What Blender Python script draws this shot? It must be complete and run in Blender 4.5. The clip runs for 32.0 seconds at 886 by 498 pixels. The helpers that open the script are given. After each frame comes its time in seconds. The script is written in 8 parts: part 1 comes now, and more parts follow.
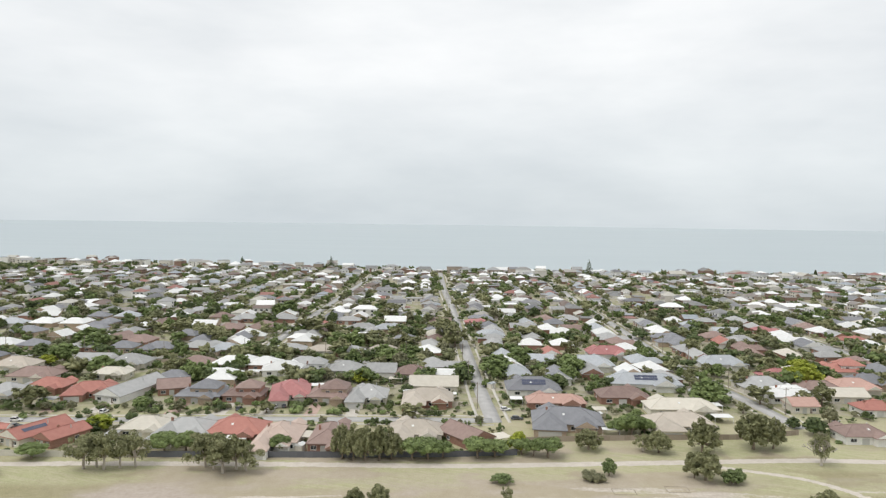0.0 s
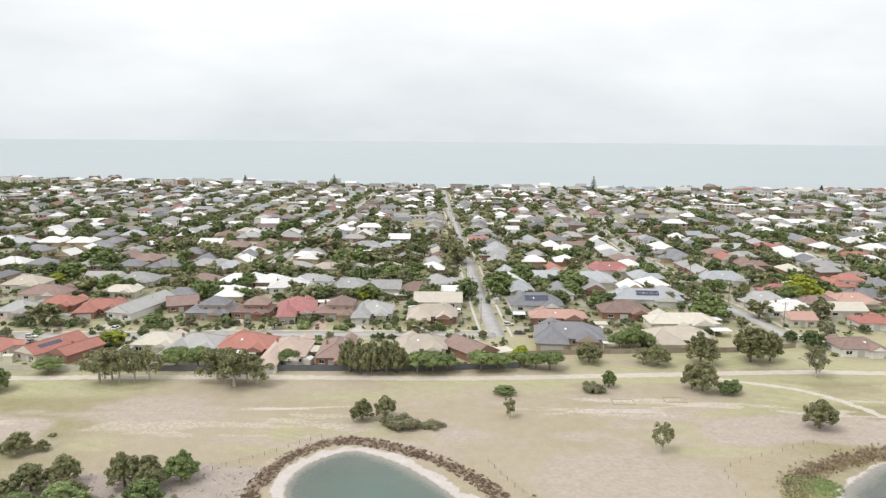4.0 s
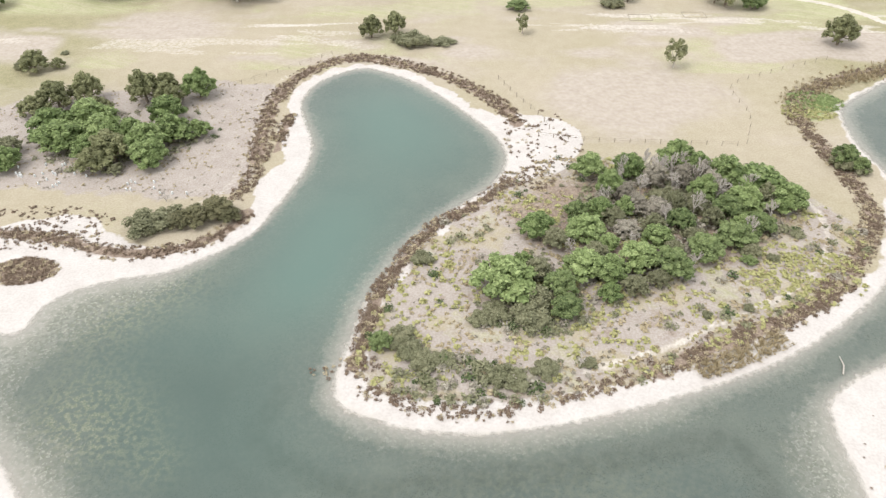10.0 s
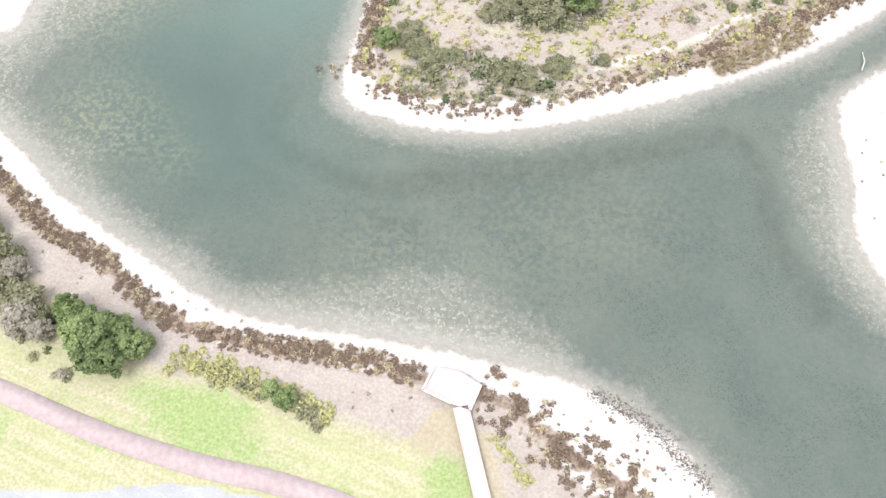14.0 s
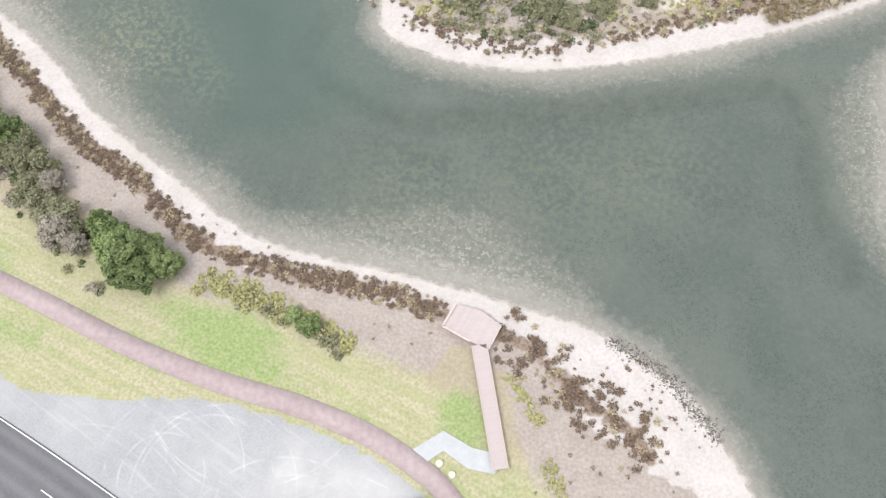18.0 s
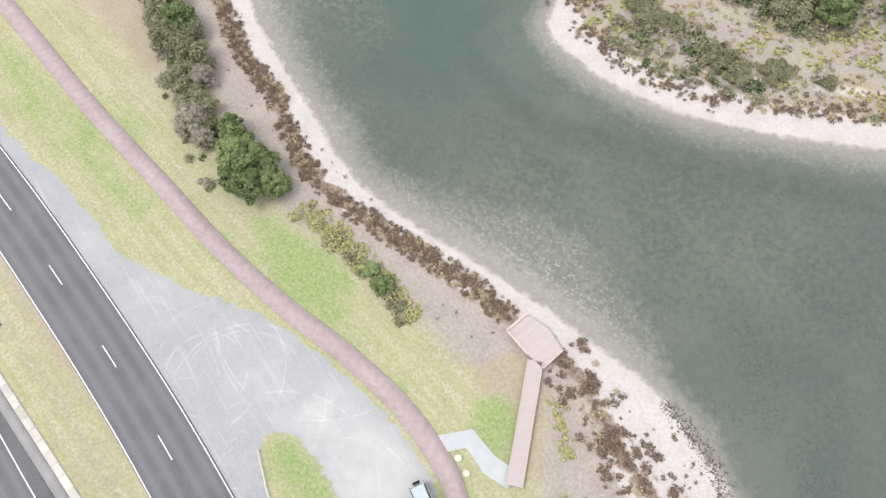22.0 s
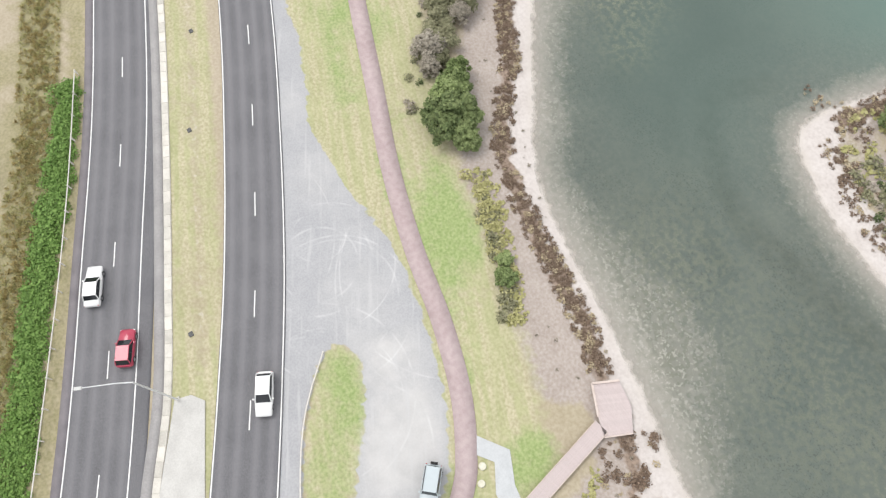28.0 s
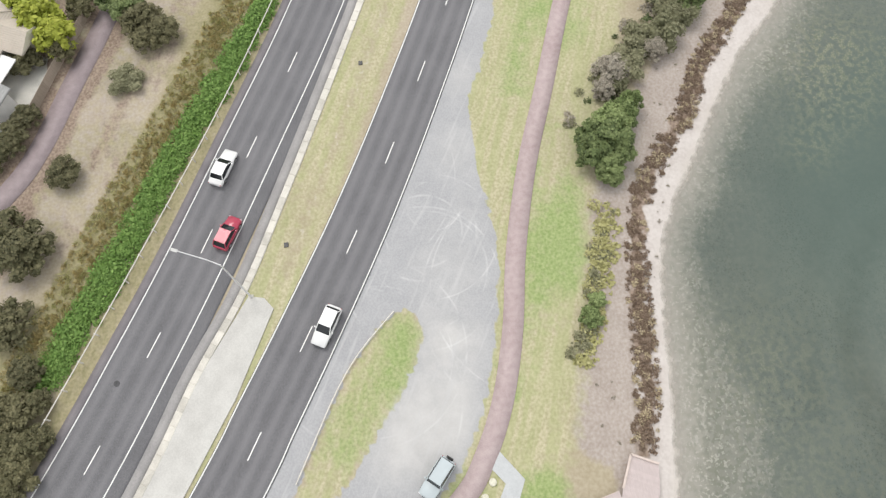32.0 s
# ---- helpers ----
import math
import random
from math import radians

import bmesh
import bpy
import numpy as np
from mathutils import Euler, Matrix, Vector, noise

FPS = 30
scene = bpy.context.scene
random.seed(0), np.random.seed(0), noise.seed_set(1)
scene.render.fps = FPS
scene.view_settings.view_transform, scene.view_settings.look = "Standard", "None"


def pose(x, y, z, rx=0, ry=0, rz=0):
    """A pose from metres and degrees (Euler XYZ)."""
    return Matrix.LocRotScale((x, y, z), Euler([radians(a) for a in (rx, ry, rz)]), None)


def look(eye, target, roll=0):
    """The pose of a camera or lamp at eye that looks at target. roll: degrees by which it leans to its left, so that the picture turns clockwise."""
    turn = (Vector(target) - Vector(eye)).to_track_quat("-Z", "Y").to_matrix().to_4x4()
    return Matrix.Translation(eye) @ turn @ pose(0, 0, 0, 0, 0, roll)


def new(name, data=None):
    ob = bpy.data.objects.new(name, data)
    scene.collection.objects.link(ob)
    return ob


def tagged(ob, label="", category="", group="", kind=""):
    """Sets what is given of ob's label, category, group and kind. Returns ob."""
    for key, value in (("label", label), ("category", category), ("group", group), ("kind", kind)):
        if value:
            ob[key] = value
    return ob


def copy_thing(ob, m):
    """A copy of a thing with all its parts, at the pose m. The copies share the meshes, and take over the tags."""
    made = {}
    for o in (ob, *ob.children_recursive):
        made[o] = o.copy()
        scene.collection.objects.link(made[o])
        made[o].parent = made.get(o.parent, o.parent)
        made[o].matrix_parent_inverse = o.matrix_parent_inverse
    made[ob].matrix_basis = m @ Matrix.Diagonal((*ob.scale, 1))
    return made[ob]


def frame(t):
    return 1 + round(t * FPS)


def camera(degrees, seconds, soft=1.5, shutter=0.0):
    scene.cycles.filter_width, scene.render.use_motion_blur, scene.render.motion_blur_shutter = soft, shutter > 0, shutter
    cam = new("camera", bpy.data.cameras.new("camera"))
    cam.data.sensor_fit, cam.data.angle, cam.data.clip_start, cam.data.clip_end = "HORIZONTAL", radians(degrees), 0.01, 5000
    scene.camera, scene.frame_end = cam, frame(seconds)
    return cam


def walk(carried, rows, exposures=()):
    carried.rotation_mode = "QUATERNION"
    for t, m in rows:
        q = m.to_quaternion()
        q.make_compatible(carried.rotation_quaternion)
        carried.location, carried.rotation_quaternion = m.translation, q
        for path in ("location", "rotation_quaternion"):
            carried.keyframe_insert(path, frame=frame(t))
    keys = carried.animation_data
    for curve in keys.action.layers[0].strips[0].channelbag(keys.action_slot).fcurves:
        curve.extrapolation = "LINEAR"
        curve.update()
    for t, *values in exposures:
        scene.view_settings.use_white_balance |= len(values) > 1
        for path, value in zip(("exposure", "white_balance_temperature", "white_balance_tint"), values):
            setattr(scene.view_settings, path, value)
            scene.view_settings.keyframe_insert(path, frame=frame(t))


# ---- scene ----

# A drone hovers over the edge of a wetland, tilts its camera down from the sea to the water, then turns left to the road.
EYE = (0.0, 0.0, 72.0)
# seconds, turn to the left, tilt, roll, in degrees
TURNS = [
    (0, -0.00, -2.26, -0.77),
    (0.5, 0.01, -3.04, -0.69),
    (1, 0.05, -3.95, -0.71),
    (1.5, 0.06, -4.82, -0.63),
    (2, 0.10, -5.65, -0.58),
    (2.5, 0.15, -6.49, -0.52),
    (4.5, 0.32, -10.67, -0.42),
    (5, 0.36, -12.87, -0.37),
    (5.5, 0.43, -15.40, -0.33),
    (6, 0.49, -18.00, -0.30),
    (6.5, 0.57, -20.73, -0.29),
    (7, 0.65, -23.56, -0.26),
    (7.5, 0.72, -26.44, -0.23),
    (8, 0.78, -29.30, -0.17),
    (8.5, 0.84, -32.10, -0.14),
    (9, 0.90, -34.80, -0.10),
    (9.5, 0.98, -37.46, -0.07),
    (10, 1.02, -40.10, 0.01),
    (10.5, 1.09, -42.76, 0.07),
    (11, 1.15, -45.50, 0.10),
    (11.5, 1.20, -48.25, 0.19),
    (12, 1.25, -51.13, 0.27),
    (12.5, 1.30, -54.34, 0.35),
    (13, 1.32, -57.76, 0.47),
    (13.5, 1.31, -61.21, 0.56),
    (14, 1.34, -64.76, 0.68),
    (14.5, 1.27, -68.15, 0.84),
    (16.5, 1.93, -69.48, 1.19),
    (17, 2.74, -69.60, 1.26),
    (17.5, 3.82, -69.71, 1.31),
    (18, 5.46, -69.79, 1.35),
    (18.5, 8.01, -69.79, 1.44),
    (19, 10.63, -69.85, 1.48),
    (19.5, 13.20, -69.83, 1.52),
    (20, 15.77, -69.82, 1.57),
    (20.5, 18.23, -69.78, 1.66),
    (21, 20.81, -69.77, 1.70),
    (21.5, 23.38, -69.79, 1.73),
    (22, 26.05, -69.80, 1.71),
    (22.5, 28.70, -69.82, 1.75),
    (23, 31.22, -69.80, 1.76),
    (23.5, 33.79, -69.77, 1.78),
    (24, 36.36, -69.75, 1.80),
    (24.5, 38.94, -69.72, 1.81),
    (25, 41.52, -69.68, 1.81),
    (25.5, 44.18, -69.61, 1.81),
    (27.5, 55.86, -69.48, 1.74),
    (28, 58.74, -69.45, 1.73),
    (28.5, 61.75, -69.40, 1.68),
    (29, 64.77, -69.33, 1.70),
    (29.5, 68.04, -69.31, 1.66),
    (30, 71.47, -69.22, 1.62),
    (30.5, 74.98, -69.16, 1.54),
    (31, 78.59, -69.13, 1.49),
    (31.5, 82.16, -69.09, 1.43),
    (32, 83.37, -69.11, 1.37),
]
cam = camera(65.38, 32.0, soft=1.3)
walk(cam, [(t, pose(*EYE, 90 + tilt, roll, turn)) for t, turn, tilt, roll in TURNS],
     [(0, 0.08, 6500, 10), (2.5, 0.12, 6500, 10), (5, 0.33, 6700, 12), (7, 0.33, 6750, 12), (9, 0.46, 6630, 11), (10, 0.62, 6450, 10), (12, 0.86, 6350, 12), (13, 0.93, 6300, 13), (14, 0.97, 6270, 13), (14.5, 0.95, 6270, 13),
      (17, 0.64, 6320, 13), (22, 0.46, 6370, 13), (28, 0.41, 6480, 12), (31, 0.33, 6560, 11), (32, 0.27, 6560, 11)])

# ---- light: an overcast summer day ----
world = bpy.data.worlds.new("overcast_sky")
scene.world = world
world.use_nodes = True
wt = world.node_tree
bg = wt.nodes["Background"]
sky = wt.nodes.new("ShaderNodeTexSky")
sky.sky_type, sky.sun_disc = "NISHITA", False
sky.sun_elevation, sky.sun_rotation = radians(58), radians(-116)
wc = wt.nodes.new("ShaderNodeTexCoord")
wm = wt.nodes.new("ShaderNodeMapping")
wm.inputs["Scale"].default_value = (1.0, 1.0, 3.2)
wn = wt.nodes.new("ShaderNodeTexNoise")
wn.inputs["Scale"].default_value, wn.inputs["Detail"].default_value, wn.inputs["Roughness"].default_value = 2.2, 5, 0.55
wr = wt.nodes.new("ShaderNodeValToRGB")
wr.color_ramp.elements[0].position, wr.color_ramp.elements[0].color = 0.3, (0.76, 0.79, 0.81, 1)
wr.color_ramp.elements[1].position, wr.color_ramp.elements[1].color = 0.68, (0.98, 0.99, 0.99, 1)
ws = wt.nodes.new("ShaderNodeVectorMath")
ws.operation = "SCALE"
ws.inputs["Scale"].default_value = 0.1
wx = wt.nodes.new("ShaderNodeMix")
wx.data_type = "RGBA"
wx.inputs["Factor"].default_value = 0.95
wt.links.new(wc.outputs["Generated"], wm.inputs["Vector"])
wt.links.new(wm.outputs["Vector"], wn.inputs["Vector"])
wt.links.new(wn.outputs["Fac"], wr.inputs["Fac"])
wt.links.new(sky.outputs["Color"], ws.inputs[0])
wt.links.new(ws.outputs["Vector"], wx.inputs[6])
wt.links.new(wr.outputs["Color"], wx.inputs[7])
wz = wt.nodes.new("ShaderNodeSeparateXYZ")
wg = wt.nodes.new("ShaderNodeValToRGB")
wg.color_ramp.elements[0].position, wg.color_ramp.elements[0].color = 0.0, (0.755, 0.80, 0.825, 1)
wg.color_ramp.elements[1].position, wg.color_ramp.elements[1].color = 0.22, (1, 1, 1, 1)
wv = wt.nodes.new("ShaderNodeVectorMath")
wv.operation = "MULTIPLY"
wt.links.new(wc.outputs["Generated"], wz.inputs[0])
wt.links.new(wz.outputs["Z"], wg.inputs["Fac"])
wt.links.new(wx.outputs[2], wv.inputs[0])
wt.links.new(wg.outputs["Color"], wv.inputs[1])
wt.links.new(wv.outputs["Vector"], bg.inputs["Color"])
bg.inputs["Strength"].default_value = 1.0

sun = new("sun", bpy.data.lights.new("sun", "SUN"))
sun.data.energy, sun.data.angle, sun.data.color = 1.35, radians(30), (1.0, 0.97, 0.92)
sun.matrix_basis = look((-62, -31, 115), (0, 0, 0))


# ---- materials ----
class Mat:
    """A node material on a Principled shader."""

    def __init__(self, name, rough=0.8, metal=0.0):
        self.m = bpy.data.materials.new(name)
        self.m.use_nodes = True
        self.t = self.m.node_tree
        self.b = self.t.nodes["Principled BSDF"]
        self.set(self.b, "Roughness", rough)
        self.set(self.b, "Metallic", metal)

    def set(self, node, key, value):
        if isinstance(value, bpy.types.NodeSocket):
            self.t.links.new(value, node.inputs[key])
        else:
            if isinstance(value, tuple) and len(value) == 3 and node.inputs[key].type == "RGBA":
                value = (*value, 1)
            node.inputs[key].default_value = value

    def node(self, kind, **values):
        n = self.t.nodes.new(kind)
        for k, v in values.items():
            self.set(n, k, v)
        return n

    def pos(self, local=False):
        return self.node("ShaderNodeTexCoord").outputs["Object"] if local else self.node("ShaderNodeNewGeometry").outputs["Position"]

    def noise(self, at, scale, detail=3, stretch=None):
        if stretch:
            at = self.node("ShaderNodeMapping", Vector=at, Scale=stretch).outputs["Vector"]
        return self.node("ShaderNodeTexNoise", Vector=at, Scale=scale, Detail=detail).outputs["Fac"]

    def attr(self, name):
        n = self.node("ShaderNodeAttribute")
        n.attribute_name = name
        return n.outputs["Fac"]

    def island(self):
        return self.node("ShaderNodeNewGeometry").outputs["Random Per Island"]

    def thing(self):
        return self.node("ShaderNodeObjectInfo").outputs["Random"]

    def ramp(self, fac, *stops, hard=False):
        n = self.node("ShaderNodeValToRGB", Fac=fac)
        r = n.color_ramp
        r.interpolation = "CONSTANT" if hard else "LINEAR"
        while len(r.elements) < len(stops):
            r.elements.new(0.5)
        for e, (p, c) in zip(r.elements, stops):
            e.position, e.color = p, (c, c, c, 1) if isinstance(c, (int, float)) else (*c, 1)
        return n.outputs["Color"]

    def math(self, op, a, b=0.0, clamp=False):
        n = self.t.nodes.new("ShaderNodeMath")
        n.operation, n.use_clamp = op, clamp
        self.set(n, 0, a)
        self.set(n, 1, b)
        return n.outputs[0]

    def mix(self, fac, a, b, blend="MIX"):
        n = self.t.nodes.new("ShaderNodeMix")
        n.data_type, n.blend_type = "RGBA", blend
        self.set(n, 0, fac)
        self.set(n, 6, a)
        self.set(n, 7, b)
        return n.outputs[2]

    def bump(self, height, strength=0.4, distance=0.05):
        self.set(self.b, "Normal", self.node("ShaderNodeBump", Height=height, Strength=strength, Distance=distance).outputs["Normal"])

    def colour(self, c):
        self.set(self.b, "Base Color", c)
        return self.m


def plain(name, c1, c2, scale=1.5, rough=0.8, metal=0.0, bump=0.0, fine=12, local=True, vary=0.0, stretch=None):
    """A surface of two colours that blend at two scales, with fine relief."""
    k = Mat(name, rough, metal)
    at = k.pos(local)
    f = k.mix(0.45, k.noise(at, scale, 4, stretch), k.noise(at, scale * fine, 3, stretch))
    c = k.ramp(f, (0.36, c1), (0.64, c2))
    if vary:
        c = k.mix(vary, c, k.ramp(k.thing(), (0, tuple(v * 0.55 for v in c1)), (1, tuple(min(1, v * 1.5) for v in c2))))
    if bump:
        k.bump(k.noise(at, scale * fine, 3, stretch), bump)
    return k.colour(c)


def leafy(name, dark, mid, light, rough=0.65):
    """Foliage: each leaf takes its own tone, each plant leans to its own."""
    k = Mat(name, rough)
    c = k.ramp(k.island(), (0.0, dark), (0.5, mid), (1.0, light))
    c = k.mix(0.35, c, k.ramp(k.thing(), (0, dark), (1, light)))
    big = k.noise(k.pos(), 0.35, 3)
    c = k.mix(k.math("MULTIPLY", k.ramp(big, (0.4, 0.0), (0.7, 1.0)), 0.35), c, mid)
    c = k.mix(k.math("MULTIPLY", k.ramp(k.noise(k.pos(), 1.3, 3), (0.42, 0.0), (0.62, 1.0)), 0.08), c, tuple(0.6 * a + 0.4 * b for a, b in zip(light, (0.34, 0.30, 0.20))))
    k.set(k.b, "Specular IOR Level", 0.25)
    glow = k.node("ShaderNodeBsdfTranslucent", Color=c)
    both = k.node("ShaderNodeMixShader", Fac=0.09)
    k.t.links.new(k.b.outputs[0], both.inputs[1])
    k.t.links.new(glow.outputs[0], both.inputs[2])
    k.t.links.new(both.outputs[0], k.t.nodes["Material Output"].inputs["Surface"])
    return k.colour(c)


def smooth(a, b, x):
    s = np.clip((x - a) / (b - a), 0, 1)
    return s * s * (3 - 2 * s)


# ---- arithmetic for outlines, ribbons and meshes ----
LATTICE = np.random.RandomState(7).rand(256, 256)


def patch(x, y, size, seed=0):
    """Soft random patches, 0 to 1, of about that size in metres."""
    x, y = np.asarray(x, float) / size + seed * 17.3, np.asarray(y, float) / size + seed * 9.1
    i, j = np.floor(x).astype(int), np.floor(y).astype(int)
    u, v = x - i, y - j
    u, v = u * u * (3 - 2 * u), v * v * (3 - 2 * v)
    g = lambda a, b: LATTICE[a % 256, b % 256]
    return (g(i, j) * (1 - u) + g(i + 1, j) * u) * (1 - v) + (g(i, j + 1) * (1 - u) + g(i + 1, j + 1) * u) * v


def patches(x, y, size, seed=0):
    return 0.55 * patch(x, y, size, seed) + 0.3 * patch(x, y, size / 2.3, seed + 1) + 0.15 * patch(x, y, size / 5, seed + 2)


def bend(points, n=5, closed=False):
    """A smooth line through the points."""
    p = np.array(points, float)
    p = np.vstack([p[-1:], p, p[:2]]) if closed else np.vstack([2 * p[0] - p[1], p, 2 * p[-1] - p[-2]])
    out = []
    for a, b, c, d in zip(p[:-3], p[1:-2], p[2:-1], p[3:]):
        for t in np.arange(n) / n:
            out.append(0.5 * (2 * b + (c - a) * t + (2 * a - 5 * b + 4 * c - d) * t * t + (3 * b - a - 3 * c + d) * t ** 3))
    if not closed:
        out.append(p[-2])
    return np.array(out)


def away(x, y, line, closed=False):
    """The distance from each place to a line."""
    best = np.full(x.shape, 1e9)
    ends = np.vstack([line[1:], line[:1]]) if closed else line[1:]
    for a, b in zip(line, ends):
        d = b - a
        s = np.clip(((x - a[0]) * d[0] + (y - a[1]) * d[1]) / max(d @ d, 1e-9), 0, 1)
        best = np.minimum(best, (x - a[0] - s * d[0]) ** 2 + (y - a[1] - s * d[1]) ** 2)
    return np.sqrt(best)


def within(x, y, poly):
    hit = np.zeros(x.shape, bool)
    for a, b in zip(poly, np.vstack([poly[1:], poly[:1]])):
        cross = (a[1] > y) != (b[1] > y)
        dy = b[1] - a[1] if abs(b[1] - a[1]) > 1e-9 else 1e-9
        hit ^= cross & (x < (b[0] - a[0]) * (y - a[1]) / dy + a[0])
    return hit


def signed(x, y, poly):
    return np.where(within(x, y, poly), -1, 1) * away(x, y, poly, True)


def along(line, step, start=0.0):
    """Places at even steps along a line, with the direction there."""
    seg = np.linalg.norm(np.diff(line, axis=0), axis=1)
    s = np.concatenate([[0], np.cumsum(seg)])
    out = []
    for d in np.arange(start, s[-1], step):
        i = min(np.searchsorted(s, d, side="right") - 1, len(seg) - 1)
        t = (line[i + 1] - line[i]) / seg[i]
        out.append((line[i] + t * (d - s[i]), t))
    return out


def mesh_of(name, verts, faces, mats=(), smooth_all=False):
    me = bpy.data.meshes.new(name)
    verts, faces = np.asarray(verts, np.float32), np.asarray(faces, np.int32)
    k = faces.shape[1]
    me.vertices.add(len(verts))
    me.vertices.foreach_set("co", verts.ravel())
    me.loops.add(faces.size)
    me.loops.foreach_set("vertex_index", faces.ravel())
    me.polygons.add(len(faces))
    me.polygons.foreach_set("loop_start", np.arange(0, faces.size, k, dtype=np.int32))
    if smooth_all:
        me.polygons.foreach_set("use_smooth", np.ones(len(faces), bool))
    me.update(calc_edges=True)
    me.validate()
    for m in mats:
        me.materials.append(m)
    return me


def give(me, name, values):
    me.attributes.new(name, "FLOAT", "POINT").data.foreach_set("value", np.asarray(values, np.float32))


def part(name, data, material=None, parent=None, label="", at=None):
    """Links a bmesh or a mesh as one object, under a thing or a part."""
    if isinstance(data, bmesh.types.BMesh):
        me = bpy.data.meshes.new(name)
        data.to_mesh(me)
        data.free()
    else:
        me = data
    if material and not me.materials:
        me.materials.append(material)
    ob = new(name, me)
    if parent:
        ob.parent = parent
    if at is not None:
        ob.matrix_basis = at
    return tagged(ob, label)


def box(bm, x0, y0, z0, x1, y1, z1, bevel=0.0):
    """A block with its edges taken off."""
    r = bmesh.ops.create_cube(bm, size=1, matrix=Matrix.Translation(((x0 + x1) / 2, (y0 + y1) / 2, (z0 + z1) / 2)) @ Matrix.Diagonal((x1 - x0, y1 - y0, z1 - z0, 1)))
    if bevel:
        es = {e for v in r["verts"] for e in v.link_edges}
        bmesh.ops.bevel(bm, geom=list(es), offset=bevel, segments=1, affect="EDGES")
    return bm


def ribbon(line, left, right, z0, z1, lift=None):
    """Vertices and quads of a strip with thickness along a line, from left to right of it."""
    t = np.gradient(line, axis=0)
    t /= np.linalg.norm(t, axis=1)[:, None]
    n = np.stack([-t[:, 1], t[:, 0]], 1)
    a, b = line + n * left, line + n * right
    k = len(line)
    v = np.zeros((4 * k, 3))
    v[:k, :2], v[:k, 2] = a, z1
    v[k:2 * k, :2], v[k:2 * k, 2] = b, z1
    v[2 * k:3 * k, :2], v[2 * k:3 * k, 2] = a, z0
    v[3 * k:, :2], v[3 * k:, 2] = b, z0
    i = np.arange(k - 1)
    f = np.vstack([np.stack([k + i, k + i + 1, i + 1, i], 1), np.stack([i, i + 1, 2 * k + i + 1, 2 * k + i], 1), np.stack([k + i + 1, k + i, 3 * k + i, 3 * k + i + 1], 1),
                   [[0, 2 * k, 3 * k, k], [k - 1, 2 * k - 1, 4 * k - 1, 3 * k - 1]]])
    return v, f


def slab(poly, z0, z1):
    bm = bmesh.new()
    f = bm.faces.new([bm.verts.new((x, y, z1)) for x, y in poly])
    f.normal_update()
    if f.normal.z < 0:
        f.normal_flip()
    r = bmesh.ops.extrude_face_region(bm, geom=[f])
    for v in r["geom"]:
        if isinstance(v, bmesh.types.BMVert):
            v.co.z = z0
    bmesh.ops.recalc_face_normals(bm, faces=bm.faces)
    return bm


def tube(bm, path, radii, sides=6):
    """A tapering round limb along a path."""
    rings = []
    for i, (p, r) in enumerate(zip(path, radii)):
        p = Vector(p)
        d = (Vector(path[min(i + 1, len(path) - 1)]) - Vector(path[max(i - 1, 0)])).normalized()
        u = d.orthogonal().normalized()
        w = d.cross(u)
        rings.append([bm.verts.new(p + (u * math.cos(a) + w * math.sin(a)) * r) for a in (2 * math.pi * j / sides for j in range(sides))])
    for a, b in zip(rings, rings[1:]):
        for j in range(sides):
            bm.faces.new((a[j], a[(j + 1) % sides], b[(j + 1) % sides], b[j]))
    bm.faces.new(rings[-1])
    bm.faces.new(rings[0][::-1])
    return bm

# ---- the plan: outlines in metres ----
SHORE = bend([(-21.7, 151.8), (-12.1, 147.6), (-3.9, 139.7), (3.6, 129.6), (9, 120.7), (10.6, 112.5), (7.4, 103.9), (0.2, 96), (-5.4, 88.9), (-9.4, 80.5),
              (-12.2, 74.2), (-13.8, 66), (-15, 58.8), (-13.9, 54.6), (-8.8, 52.3), (-3.1, 51), (3.9, 50.7), (10.9, 51.7), (21.1, 54.2), (30.4, 57.3),
              (45.3, 63.4), (61.5, 74.5), (70, 84), (77, 97), (80.3, 107), (79.5, 120), (82, 133), (90.8, 141.5), (104, 149), (135, 150)]
             + [(150, 110), (105, 78), (72, 66), (57.4, 61.3), (51.3, 57.8), (48.7, 55), (47.9, 49.7), (48, 43.9), (46.6, 37.1), (48, 31.5), (54, 22), (66, 8), (80, -20),
                (60, -42), (40, -18), (30, 0), (24.3, 9.7), (21.3, 13.2), (17.2, 15.8), (12.4, 18.3), (7.2, 19.5)]
             + [(1.2, 20.9), (-4.3, 21.9), (-9.9, 22.9), (-16.9, 23.8), (-24.3, 25.2), (-30.4, 28), (-34.5, 30.9), (-41.5, 35.4), (-49.3, 40.8), (-56.3, 47.6), (-70, 56),
                (-95, 62), (-108, 72), (-90, 76), (-74, 70), (-62.6, 66.1), (-60.6, 71.6), (-57.3, 75.2), (-51.6, 77.8), (-43.7, 80.2), (-34.3, 88.4), (-31.4, 96.3),
                (-28.6, 107), (-28.4, 117), (-32.3, 129), (-33.4, 136.5), (-30.3, 145.5)], 4, True)
HEADLAND = bend([(10, 108), (3.1, 96.9), (-2.7, 92), (-7, 84.6), (-10.1, 77.9), (-12.1, 68), (-13, 60.5), (-8.4, 56), (4.7, 54), (17, 56), (30.1, 61.2), (46.7, 69.6), (61.2, 80.4),
                 (68.8, 88.8), (66, 96), (60, 106), (48, 114), (30, 113), (19, 113)], 4, True)
